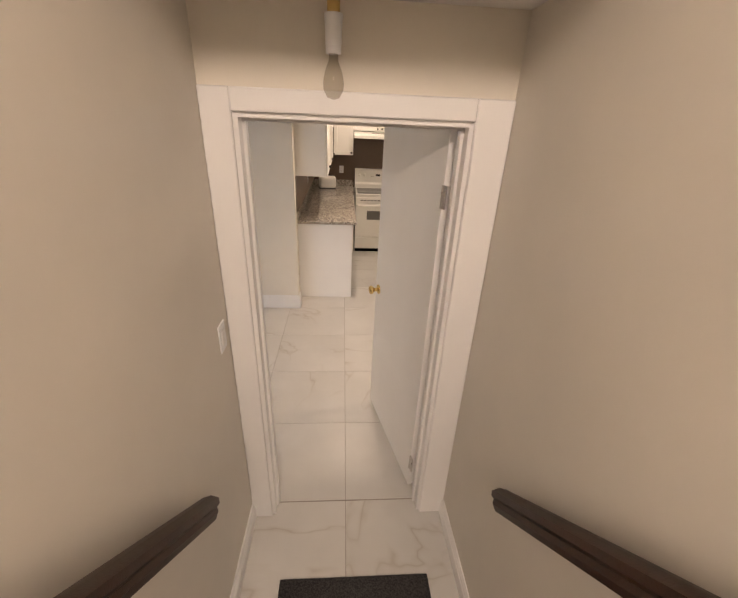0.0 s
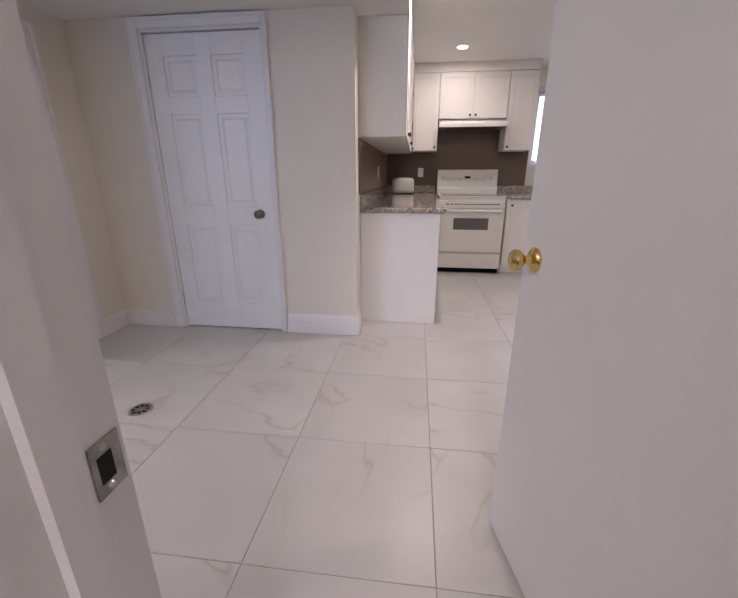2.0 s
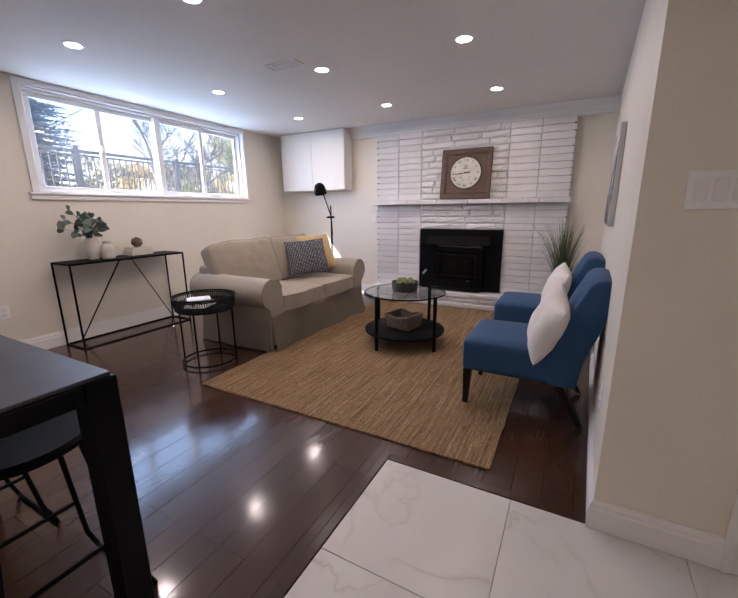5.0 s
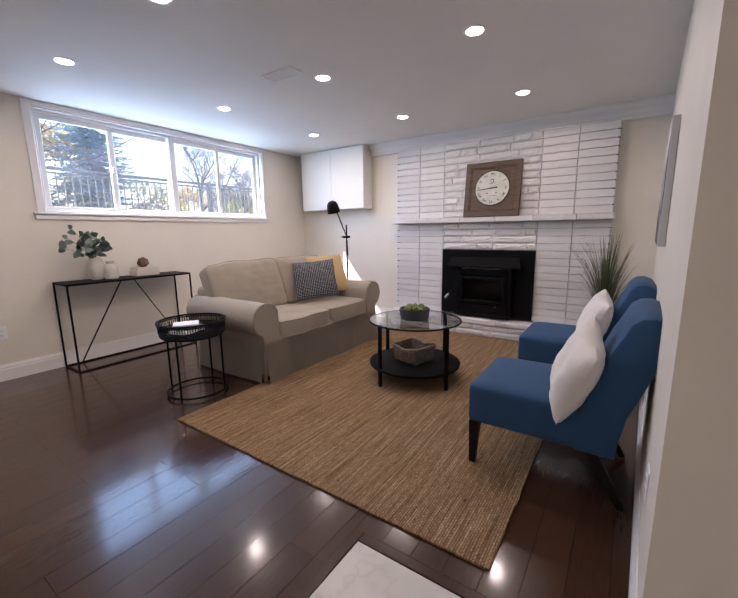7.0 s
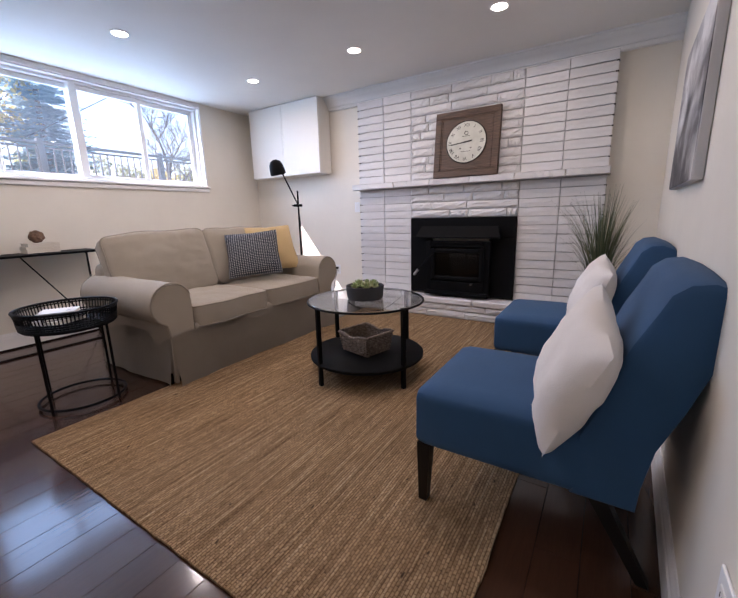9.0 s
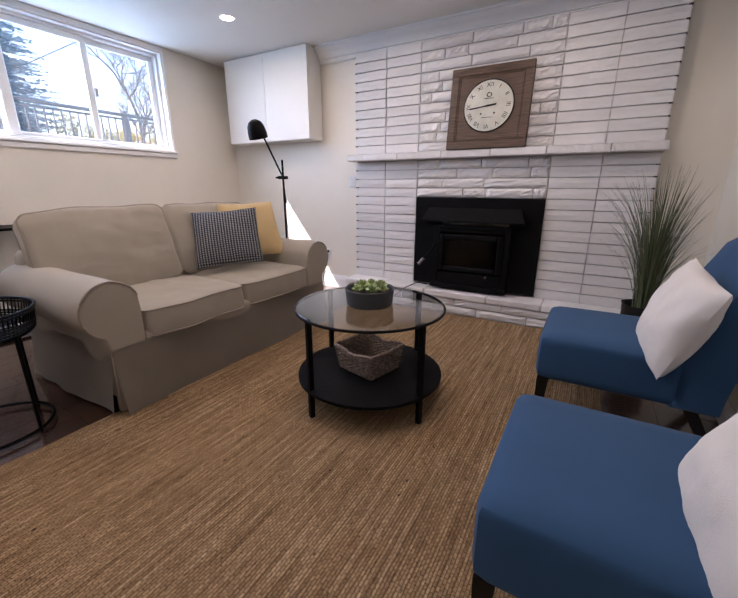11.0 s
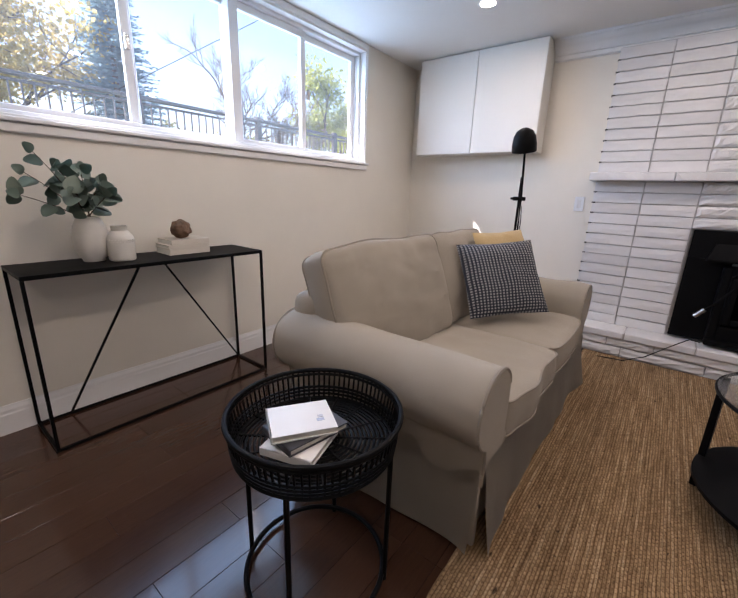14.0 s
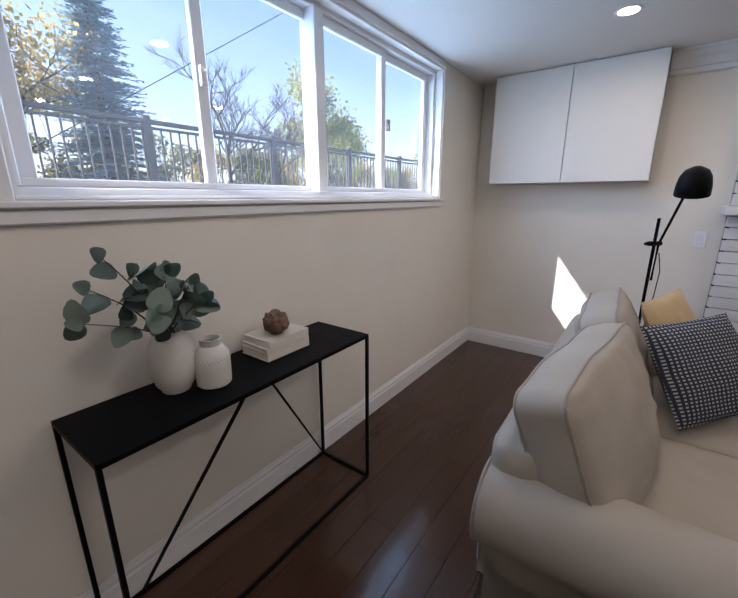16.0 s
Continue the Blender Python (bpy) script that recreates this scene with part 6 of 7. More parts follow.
def stove():
    s = thing("stove", pose(0.440, 5.80, 0), "white electric range with a grey oven window", "stove")
    w = 0.378
    part("body", box(-w, w, 0.02, 0.69, 0.06, 0.895, 0.003, None, 1), APPLIANCE, s)
    part("toe_kick", box(-w + 0.01, w - 0.01, 0.045, 0.66, 0.001, 0.06), IRON, s, "black toe space")
    drawer = part("drawer", box(-w + 0.003, w - 0.003, -0.002, 0.019, 0.065, 0.245, 0.005, None, 2), APPLIANCE, s)
    oven = part("oven_door", box(-w + 0.003, w - 0.003, -0.008, 0.019, 0.262, 0.765, 0.006, None, 2), APPLIANCE, s)
    part("window", box(-0.20, 0.20, -0.0105, -0.006, 0.53, 0.665, 0.002, None, 1), painted("grey_oven_glass", (0.13, 0.125, 0.12, 1), 0.12, 0.1, 0), oven, "grey tinted glass")
    part("handle", rod([(-0.35, -0.012, 0.745), (-0.345, -0.045, 0.748), (0.345, -0.045, 0.748), (0.35, -0.012, 0.745)], 0.013, 10), APPLIANCE, oven, "white bar handle", True)
    grille = part("vent_rail", box(-w + 0.004, w - 0.004, 0.0, 0.02, 0.775, 0.862, 0.004, None, 1), APPLIANCE, s)
    for i in range(12):
        x = -0.30 + i * 0.052
        part("slot", box(x, x + 0.034, -0.0015, 0.002, 0.815, 0.828), INK, grille)
    part("cooktop", box(-w, w, 0.0, 0.60, 0.896, 0.914, 0.004, None, 1), APPLIANCE, s)
    part("glass_plate", box(-w + 0.03, w - 0.03, 0.05, 0.55, 0.9145, 0.918), painted("black_ceramic_glass", (0.02, 0.02, 0.022, 1), 0.1, 0.1, 0), s, "black ceramic cooktop")
    bs = part("backguard", sweep([(0.60, 0.90), (0.60, 0.97), (0.625, 1.00), (0.635, 1.195), (0.655, 1.21), (0.70, 1.21), (0.70, 0.90)], "x", -w, w), APPLIANCE, s, "raised white control panel")
    for x in (-0.30, -0.22, 0.22, 0.30):
        part("dial", lathe([(0, 0), (0.024, 0), (0.022, 0.012), (0.012, 0.014), (0.011, 0.026), (0, 0.027)], 18), APPLIANCE, bs, "", True).matrix_basis = pose(x, 0.628, 1.11, 90)
    part("display", box(-0.035, 0.035, 0.624, 0.632, 1.10, 1.13), INK, bs, "dark clock display")
    for x in (-0.11, -0.08, 0.08, 0.11):
        part("bar", box(x - 0.009, x + 0.009, 0.624, 0.632, 1.09, 1.10), GROUT, bs, "grey button row")
    return s


stove()
toaster = thing("toaster", pose(-0.38, 6.22, 0.9155, 0, 0, 8), "white rounded two-slot toaster on the granite", "toaster")
part("body", softbox(0, 0, 0.10, 0.135, 0.075, 0.092, 0.04, (0.004, 0.004, 0.008), 10), APPLIANCE, toaster, "", True)
part("lever", box(0.133, 0.15, -0.012, 0.012, 0.11, 0.122, 0.003, None, 1), INK, toaster, "black lever")
for y in (-0.022, 0.022):
    part("slot", box(-0.09, 0.09, y - 0.009, y + 0.009, 0.192, 0.2005), INK, toaster)
part("base", box(-0.12, 0.12, -0.06, 0.06, 0.0, 0.012, 0.004, None, 1), INK, toaster)
wall_plate(pose(-0.16, 6.551, 1.175), 1, "white outlet on the brown backsplash", True)
wall_plate(pose(-0.612, 5.35, 1.175) @ FIRE_SIDE, 1, "white outlet on the side backsplash", True)

# ---- stairs ----
STEPWOOD = painted("stained_stair_tread", (0.075, 0.042, 0.026, 1), 0.4, 0.35, 0.15, 6)
stairs = thing("stairs", pose(-0.08, 0.55, 0), "stained wooden basement stairs with white risers", "stairs")
stairs["kind"] = "structure"
for i in range(10):
    y = -0.255 * i
    part("riser", box(-0.50, 0.50, y - 0.02, y, 0.186 * i, 0.186 * (i + 1) - 0.03), TRIM, stairs)
    part("tread", box(-0.50, 0.50, y - 0.275, y + 0.02, 0.186 * (i + 1) - 0.03, 0.186 * (i + 1), 0.006, None, 2), STEPWOOD, stairs)


def handrail(x, wall_x, label):
    h = thing("handrail", pose(x, 0.735, 0.885), label, "handrail", "stair handrails")
    run = Vector((0, -2.0, 1.75))
    prof = [(-0.020, -0.03), (0.020, -0.03), (0.024, -0.012), (0.018, 0.0), (0.026, 0.012), (0.022, 0.028), (0.0, 0.034), (-0.022, 0.028), (-0.026, 0.012), (-0.018, 0.0), (-0.024, -0.012)]
    bm = bmesh.new()
    rings = []
    for t in (0.0, 0.006, 1.0):
        k = 0.85 if t == 0 else 1
        rings.append([bm.verts.new(Vector((px * k, 0.66 * pz * k, 0.75 * pz * k)) + run * t) for px, pz in prof])
    for a, b in zip(rings, rings[1:]):
        for q in range(len(prof)):
            bm.faces.new((a[q], a[(q + 1) % len(prof)], b[(q + 1) % len(prof)], b[q]))
    bm.faces.new(rings[0])
    bm.faces.new(rings[-1])
    part("rail", bm, painted("dark_walnut_rail", (0.050, 0.022, 0.012, 1), 0.42, 0.35, 0.15, 12, spec=0.25), h, "dark stained wooden rail", True)
    for t in (0.14, 0.75):
        p = run * t
        q = (wall_x - x)
        part("bracket", rod([p + Vector((0, 0.02, -0.025)), p + Vector((q * 0.3, 0.02, -0.07)), p + Vector((q, 0.02, -0.08))], 0.006, 8), BRASS, h, "brass bracket", True)
    return h


handrail(0.355, 0.425, "dark wooden handrail fixed to the stair wall")
handrail(-0.505, -0.585, "dark wooden handrail fixed to the stair wall")
mat = thing("door_mat", pose(-0.06, 0.80, 0.0), "dark charcoal ribbed door mat on the tiles", "mat")
mb = box(-0.34, 0.34, -0.205, 0.205, 0.001, 0.012, 0.004, None, 2)
n = Nodes("charcoal_mat_pile")
n.color(n.ramp(n.noise(140, 3), (0.35, (0.012, 0.011, 0.012)), (0.65, (0.05, 0.047, 0.047)))).rough(0.95)
part("pile", mb, n.bump(n.noise(160, 2), 0.8, 0.006).mat, mat)
bulb = thing("light_bulb", pose(-0.165, 1.262, 2.185), "bare glass light bulb in a white ceiling socket", "lamp")
part("stem", lathe([(0, -0.002), (0.018, -0.002), (0.018, 0.0545), (0, 0.0545)], 16), BRASS, bulb, "short brass stem")
part("socket", lathe([(0, 0.0), (0.026, 0.0), (0.026, -0.012), (0.025, -0.018), (0.024, -0.035), (0.022, -0.095), (0, -0.095)], 24), VINYL, bulb, "white socket", True)
glassb = part("bulb_glass", lathe([(0.0135, -0.095), (0.0135, -0.112), (0.024, -0.135), (0.031, -0.165), (0.030, -0.185), (0.018, -0.207), (0, -0.212)], 24), glass_material("bulb_glass", (0.80, 0.78, 0.74, 1), 0.10), bulb, "clear glass bulb", True)
glassb.visible_shadow = False

# ---- bedroom ----
brug = thing("rug", pose(-3.36, 4.25, 0.0), "tan woven jute rug beside the bed", "rug")
part("weave", box(-0.86, 0.86, -0.65, 0.65, 0.001, 0.012, 0.003, None, 1), JUTE, brug)
bed = thing("bed", pose(-3.95, 5.55, 0), "bed with a pale grey quilt hanging over its side", "bed")
part("quilt", softbox(0, 0, 0.30, 0.98, 0.86, 0.24, 0.12, (0.02, 0.04, 0.03), 14, 0.015, 2.0), cloth("pale_grey_quilt", (0.50, 0.49, 0.465, 1), 200, 0.95, 0.06, 0.5), bed, "pale grey quilt", True)
part("skirt", box(-0.90, 0.90, -0.78, 0.78, 0.0305, 0.3, 0.02, None, 1), cloth("white_bed_skirt", (0.60, 0.58, 0.55, 1), 200), bed)
for x in (-0.8, 0.8):
    for y in (-0.7, 0.7):
        part("foot", box(x - 0.03, x + 0.03, y - 0.03, y + 0.03, 0.0005, 0.031), DARKWOOD, bed)
throw = thing("throw_blanket", pose(-3.95, 5.30, 0.57), "folded beige throw with a dark edge on the bed", "blanket")
part("fold", softbox(0, 0, 0.022, 0.8, 0.25, 0.018, 0.015, (0, 0, 0.004), 8, 0.004), CUSHWHITE, throw, "", True)
desk = thing("desk", pose(-5.56, 4.62, 0), "white desk with thin metal legs under the window", "desk")
part("desktop", box(-0.30, 0.30, -0.62, 0.62, 0.705, 0.735, 0.004, None, 1), CABWHITE, desk)
for x in (-0.26, 0.26):
    for y in (-0.56, 0.56):
        part("leg", rod([(x, y, 0.0005), (x, y, 0.705)], 0.018, 10), CHROME, desk, "", True)
bch = thing("desk_chair", pose(-5.12, 4.33, 0, 0, 0, 60), "black moulded shell chair on wooden legs at the desk", "chair")
shell = bmesh.new()
rows = []
for i in range(11):
    t = i / 10
    row = []
    for j in range(11):
        u = j / 10 * 2 - 1
        if t < 0.5:
            y, z = -0.22 + 0.8 * t, 0.44 - 0.03 * math.sin(t * 2 * math.pi)
        else:
            y, z = 0.18 + 0.12 * (t - 0.5) * 2, 0.44 + 0.38 * ((t - 0.5) * 2) ** 1.1
        wdt = 0.23 * (1 - 0.25 * abs(t - 0.5))
        row.append(shell.verts.new((u * wdt, y - 0.04 * u * u * (t > 0.5), z + 0.05 * u * u * (1 - t))))
    rows.append(row)
for i in range(10):
    for j in range(10):
        shell.faces.new((rows[i][j], rows[i + 1][j], rows[i + 1][j + 1], rows[i][j + 1]))
bmesh.ops.solidify(shell, geom=shell.faces[:], thickness=0.012)
part("seat_shell", shell, BLACKTOP, bch, "black moulded seat", True)
for x in (-1, 1):
    for y in (-1, 1):
        part("leg", rod([(x * 0.10, y * 0.09, 0.42), (x * 0.21, y * 0.20, 0.0008)], 0.014, 8, taper=0.009), painted("beech_leg", (0.36, 0.25, 0.15, 1), 0.5, 0.2), bch, "pale wooden leg", True)
dl = thing("desk_lamp", pose(-5.60, 4.62, 0.7355), "small black desk lamp with a bent arm", "lamp")
part("base", lathe([(0, 0), (0.07, 0), (0.07, 0.012), (0, 0.016)], 20), BLACKMETAL, dl, "", True)
part("arm", rod([(0, 0, 0.01), (0.02, 0.10, 0.22), (0.05, 0.12, 0.33), (0.08, 0.02, 0.42)], 0.007, 8), BLACKMETAL, dl, "", True)
hs = part("shade", lathe([(0.055, -0.06), (0.04, 0.0), (0.018, 0.03), (0.0, 0.035), (0.0, 0.03), (0.036, 0.0), (0.05, -0.058), (0.055, -0.06)], 20, caps=False), BLACKMETAL, dl, "black metal shade", True)
hs.matrix_basis = pose(0.08, 0.0, 0.42, 35, 0, 0)

# ---- outdoors ----
n = Nodes("spring_grass")
n.color(n.ramp(n.noise(3, 6, 0.7), (0.3, (0.05, 0.075, 0.02)), (0.7, (0.13, 0.15, 0.05)))).rough(0.95)
GRASS = n.mat
gb = bmesh.new()
ring = [(-400, -2.43), (400, -2.43), (400, -3.2), (400, -400), (-400, -400), (-400, -3.2)]
gv = [gb.verts.new((x, y, 0.9)) for x, y in ring]
gb.faces.new(gv)
setting(part("ground", gb, GRASS), "rough spring lawn outside the window", "ground")
g2 = bmesh.new()
g2.faces.new([g2.verts.new(p) for p in ((-400, -2.43, 0.9), (-6.2, -2.43, 0.9), (-6.2, 400, 0.9), (-400, 400, 0.9))])
setting(part("ground", g2, GRASS), "lawn beside the house", "ground")

rail = thing("deck_railing", pose(-6.0, -6.0, 0.9), "dark grey metal deck railing with upright balusters", "railing")
RAILMETAL = painted("dark_grey_rail_paint", (0.11, 0.11, 0.118, 1), 0.5, 0.2, 0.05)
part("deck_edge", box(-16, 7, -0.10, 0.10, 0.0, 0.42), painted("weathered_deck_board", (0.20, 0.17, 0.14, 1), 0.85, 0.3, 0.4, 4), rail, "weathered deck edge")
part("top_rail", box(-16, 7, -0.05, 0.05, 1.41, 1.455, 0.008, None, 2), RAILMETAL, rail)
part("mid_rail", box(-16, 7, -0.02, 0.02, 1.345, 1.375), RAILMETAL, rail)
part("bottom_rail", box(-16, 7, -0.02, 0.02, 0.53, 0.565), RAILMETAL, rail)
bal = part("baluster", box(-0.009, 0.009, -0.009, 0.009, 0.565, 1.345), RAILMETAL, rail)
bal_mesh = bal.data
bpy.data.objects.remove(bal)
k = -15.93
while k < 6.9:
    shared("baluster", bal_mesh, rail, pose(k, 0, 0))
    k += 0.118
for i in range(-7, 4):
    part("post", box(1.12 + 2.0 * i - 0.045, 1.12 + 2.0 * i + 0.045, -0.045, 0.045, 0.42, 1.50, 0.006, None, 1), RAILMETAL, rail)


def leaf_cloud(rng, blobs, count, size, flat=0.6):
    """Many small leaf quads scattered through ragged clumps."""
    verts, faces = [], []
    for _ in range(count):
        cx, cy, cz, r = rng.choice(blobs)
        d = Vector((rng.gauss(0, 1), rng.gauss(0, 1), rng.gauss(0, 1))).normalized() * r * rng.uniform(0.35, 1.05)
        c = Vector((cx, cy, cz)) + Vector((d.x, d.y, d.z * 0.85))
        a = Vector((rng.gauss(0, 1), rng.gauss(0, 1), rng.gauss(0, 1))).normalized()
        b = a.cross(Vector((rng.gauss(0, 1), rng.gauss(0, 1), rng.gauss(0, 1)))).normalized()
        s = size * rng.uniform(0.6, 1.4)
        i = len(verts)
        verts += [c - a * s, c - b * s * flat, c + a * s, c + b * s * flat]
        faces.append((i, i + 1, i + 2, i + 3))
    return verts, faces


def pydata(name, verts, faces, material, parent, label=""):
    me = bpy.data.meshes.new(name)
    me.from_pydata([tuple(v) for v in verts], [], faces)
    me.materials.append(material)
    ob = new(name, me)
    ob.parent = parent
    return tagged(ob, label, kind="stuff") if label else ob


def leaf_paint(name, one, two):
    n = Nodes(name)
    r = n.tree.nodes.new("ShaderNodeNewGeometry").outputs["Random Per Island"]
    tone = n.mix(r, one, two)
    n.color(tone).rough(0.7)
    thin = n.tree.nodes.new("ShaderNodeBsdfTranslucent")
    n.link(tone, thin.inputs["Color"])
    both = n.tree.nodes.new("ShaderNodeMixShader")
    both.inputs[0].default_value = 0.5
    n.link(n.bsdf.outputs[0], both.inputs[1]).link(thin.outputs[0], both.inputs[2]).link(both.outputs[0], n.tree.nodes["Material Output"].inputs[0])
    return n.mat


BARK = painted("grey_brown_bark", (0.13, 0.105, 0.085, 1), 0.9, 0.4, 0.7, 8, 40)


def branches(rng, base, way, length, radius, depth, bm, tips):
    pts = [base]
    d = way.normalized()
    for i in range(4):
        d = (d + Vector((rng.gauss(0, 0.13), rng.gauss(0, 0.13), rng.gauss(0.03, 0.08)))).normalized()
        pts.append(pts[-1] + d * length / 4)
    rod(pts, radius, 5 if depth < 3 else 7, bm, taper=radius * 0.5)
    tips.append(pts[-1])
    if depth:
        for i in range(4 if depth > 1 else 5):
            p = pts[2 + i % 3]
            out = (d + Vector((rng.gauss(0, 0.6), rng.gauss(0, 0.6), rng.gauss(0.12, 0.35)))).normalized()
            branches(rng, p, out, length * rng.uniform(0.55, 0.75), radius * 0.56, depth - 1, bm, tips)


def broadleaf(x, y, h, seed, material, count, label, spread=0.5, size=0.09):
    rng = random.Random(seed)
    t = thing("tree", pose(x, y, 0.9), label, "tree")
    bm, tips = bmesh.new(), []
    branches(rng, Vector((0, 0, -0.05)), Vector((0, 0, 1)), h * 0.5, h * 0.020, 4 if count > 2000 else 5, bm, tips)
    part("trunk", bm, BARK, t, "branching grey-brown trunk")
    if count:
        blobs = [(p.x, p.y, p.z, h * spread * 0.16) for p in tips if p.z > h * 0.22]
        v, f = leaf_cloud(rng, blobs, count, size)
        pydata("crown", v, f, material, t, "ragged crown of small leaves")
    return t


def spruce(x, y, h, r, seed, label):
    rng = random.Random(seed)
    t = thing("tree", pose(x, y, 0.9), label, "tree")
    part("trunk", rod([(0, 0, -0.05), (0.03, 0, h * 0.5), (0, 0.02, h)], r * 0.07, 7, taper=0.02), BARK, t)
    verts, faces = [], []
    level = 0.4
    while level < h - 0.1:
        k = 1 - level / h
        for _ in range(int(11 + 13 * k)):
            a = rng.uniform(0, 2 * math.pi)
            ln = r * (k ** 0.85) * rng.uniform(0.65, 1.12) + 0.08
            d = Vector((math.cos(a), math.sin(a), 0))
            side = Vector((-d.y, d.x, 0))
            steps = int(5 + ln * 9)
            for s in range(steps):
                q = (s + rng.random()) / steps
                p = d * ln * q + Vector((0, 0, level - ln * 0.28 * q + 0.16 * ln * q * q))
                for g in (-1, 1):
                    w = (side * g * rng.uniform(0.5, 1) + d * 0.8 + Vector((0, 0, rng.uniform(-0.25, 0.3)))).normalized()
                    size = 0.17 + 0.20 * (1 - q) * (0.5 + k)
                    i = len(verts)
                    n2 = w.cross(Vector((rng.gauss(0, 0.4), rng.gauss(0, 0.4), 1))).normalized()
                    verts += [p, p + w * size * 0.5 + n2 * size * 0.20, p + w * size, p + w * size * 0.5 - n2 * size * 0.20]
                    faces.append((i, i + 1, i + 2, i + 3))
        level += 0.17 + 0.12 * k
    pydata("crown", verts, faces, leaf_paint("spruce_needles", (0.15, 0.26, 0.29, 1), (0.34, 0.50, 0.57, 1)), t, "blue-green needle boughs")
    return t


YELLOW = leaf_paint("yellow_spring_leaf", (0.42, 0.32, 0.08, 1), (0.70, 0.58, 0.22, 1))
LIME = leaf_paint("lime_spring_leaf", (0.26, 0.31, 0.06, 1), (0.48, 0.50, 0.14, 1))
OLIVE = leaf_paint("mixed_hedge_leaf", (0.16, 0.18, 0.08, 1), (0.38, 0.37, 0.20, 1))
RUST = leaf_paint("rusty_bud", (0.22, 0.11, 0.07, 1), (0.36, 0.22, 0.14, 1))
spruce(-9.9, -20.0, 10.2, 2.7, 4, "tall blue spruce beyond the railing")
spruce(-34.0, -17.0, 10.0, 2.6, 9, "blue spruce far along the garden")
broadleaf(-6.4, -21.0, 8.2, 2, YELLOW, 11000, "tree in pale yellow spring leaf", 0.75, 0.11)
broadleaf(-3.2, -20.0, 7.6, 31, YELLOW, 9000, "tree in pale yellow spring leaf", 0.75, 0.11)
broadleaf(-14.6, -18.5, 6.6, 7, None, 0, "bare grey-brown tree without leaves")
broadleaf(-17.6, -19.0, 5.4, 12, RUST, 900, "bare tree with a few rusty buds", 0.6, 0.05)
broadleaf(-22.5, -19.0, 6.6, 21, LIME, 9000, "tree in fresh lime green leaf", 0.8, 0.11)
for i in range(20):
    x = -1.0 - 2.2 * i
    rng = random.Random(100 + i)
    h = thing("bush", pose(x + rng.uniform(-0.5, 0.5), -23.5 + rng.uniform(-1, 1), 0.9), "ragged mixed green and yellow hedge bush", "bush", "hedge behind the railing")
    blobs = [(rng.uniform(-1.1, 1.1), rng.uniform(-0.6, 0.6), rng.uniform(0.4, 3.3), rng.uniform(0.55, 0.95)) for _ in range(12)]
    v, f = leaf_cloud(rng, blobs, 2300, 0.10)
    tw = bmesh.new()
    for _ in range(14):
        a = rng.uniform(0, 6.28)
        rod([(0, 0, -0.02), (0.5 * math.cos(a), 0.3 * math.sin(a), 1.2), (1.2 * math.cos(a), 0.6 * math.sin(a), rng.uniform(2.4, 4.2))], 0.03, 4, tw, taper=0.008)
    part("twigs", tw, BARK, h, "bare twigs")
    pydata("foliage", v, f, (OLIVE, LIME, OLIVE, YELLOW)[i % 4], h, "scattered small leaves")
line = thing("utility_wire", pose(-8, -12, 5), "thin black overhead wire against the sky", "wire")
part("wire", rod([(5.4, 0, -4.25), (3.5, 0, -3.0), (0.33, 0, -0.92), (-4.82, 0, 2.51), (-9.0, 0, 5.4)], 0.012, 5), INK, line)

# ---- tiles, planks and bricks ----
tile_mesh = box(-0.2985, 0.2985, -0.2985, 0.2985, -0.0115, 0.0, 0.0015, None, 1)
tile_ob = part("tile", tile_mesh, TILE)
tile_data = tile_ob.data
bpy.data.objects.remove(tile_ob)
floor_tiles = bpy.data.objects["floor_tiles"]


def cut_tile(x0, x1, y0, y1):
    """One tile, or its cut remainder where it meets a wall."""
    lo_x, hi_x, lo_y, hi_y = x0 + 0.0015, x1 - 0.0015, y0 + 0.0015, y1 - 0.0015
    if hi_x - lo_x < 0.02 or hi_y - lo_y < 0.02:
        return
    if abs(hi_x - lo_x - 0.597) < 1e-4 and abs(hi_y - lo_y - 0.597) < 1e-4:
        shared("tile", tile_data, floor_tiles, pose((x0 + x1) / 2, (y0 + y1) / 2, 0))
    else:
        cx, cy = (x0 + x1) / 2, (y0 + y1) / 2
        part("tile", box(lo_x - cx, hi_x - cx, lo_y - cy, hi_y - cy, -0.0115, 0.0, 0.0015, None, 1), TILE, floor_tiles).matrix_basis = pose(cx, cy, 0)


for i in range(-5, 5):
    for j in range(-2, 9):
        x0, x1 = -0.1 + 0.6 * i, 0.5 + 0.6 * i
        y0, y1 = 1.4 + 0.6 * j, 2.0 + 0.6 * j
        if y1 <= 1.41:
            cut_tile(max(x0, -0.585), min(x1, 0.425), max(y0, 0.62), min(y1, 1.4))
        else:
            cut_tile(max(x0, HALLX), min(x1, 2.3), max(y0, 1.405), min(y1, 6.55))

planks = bpy.data.objects["floor_planks"]
plank_data = {}
rng = random.Random(8)


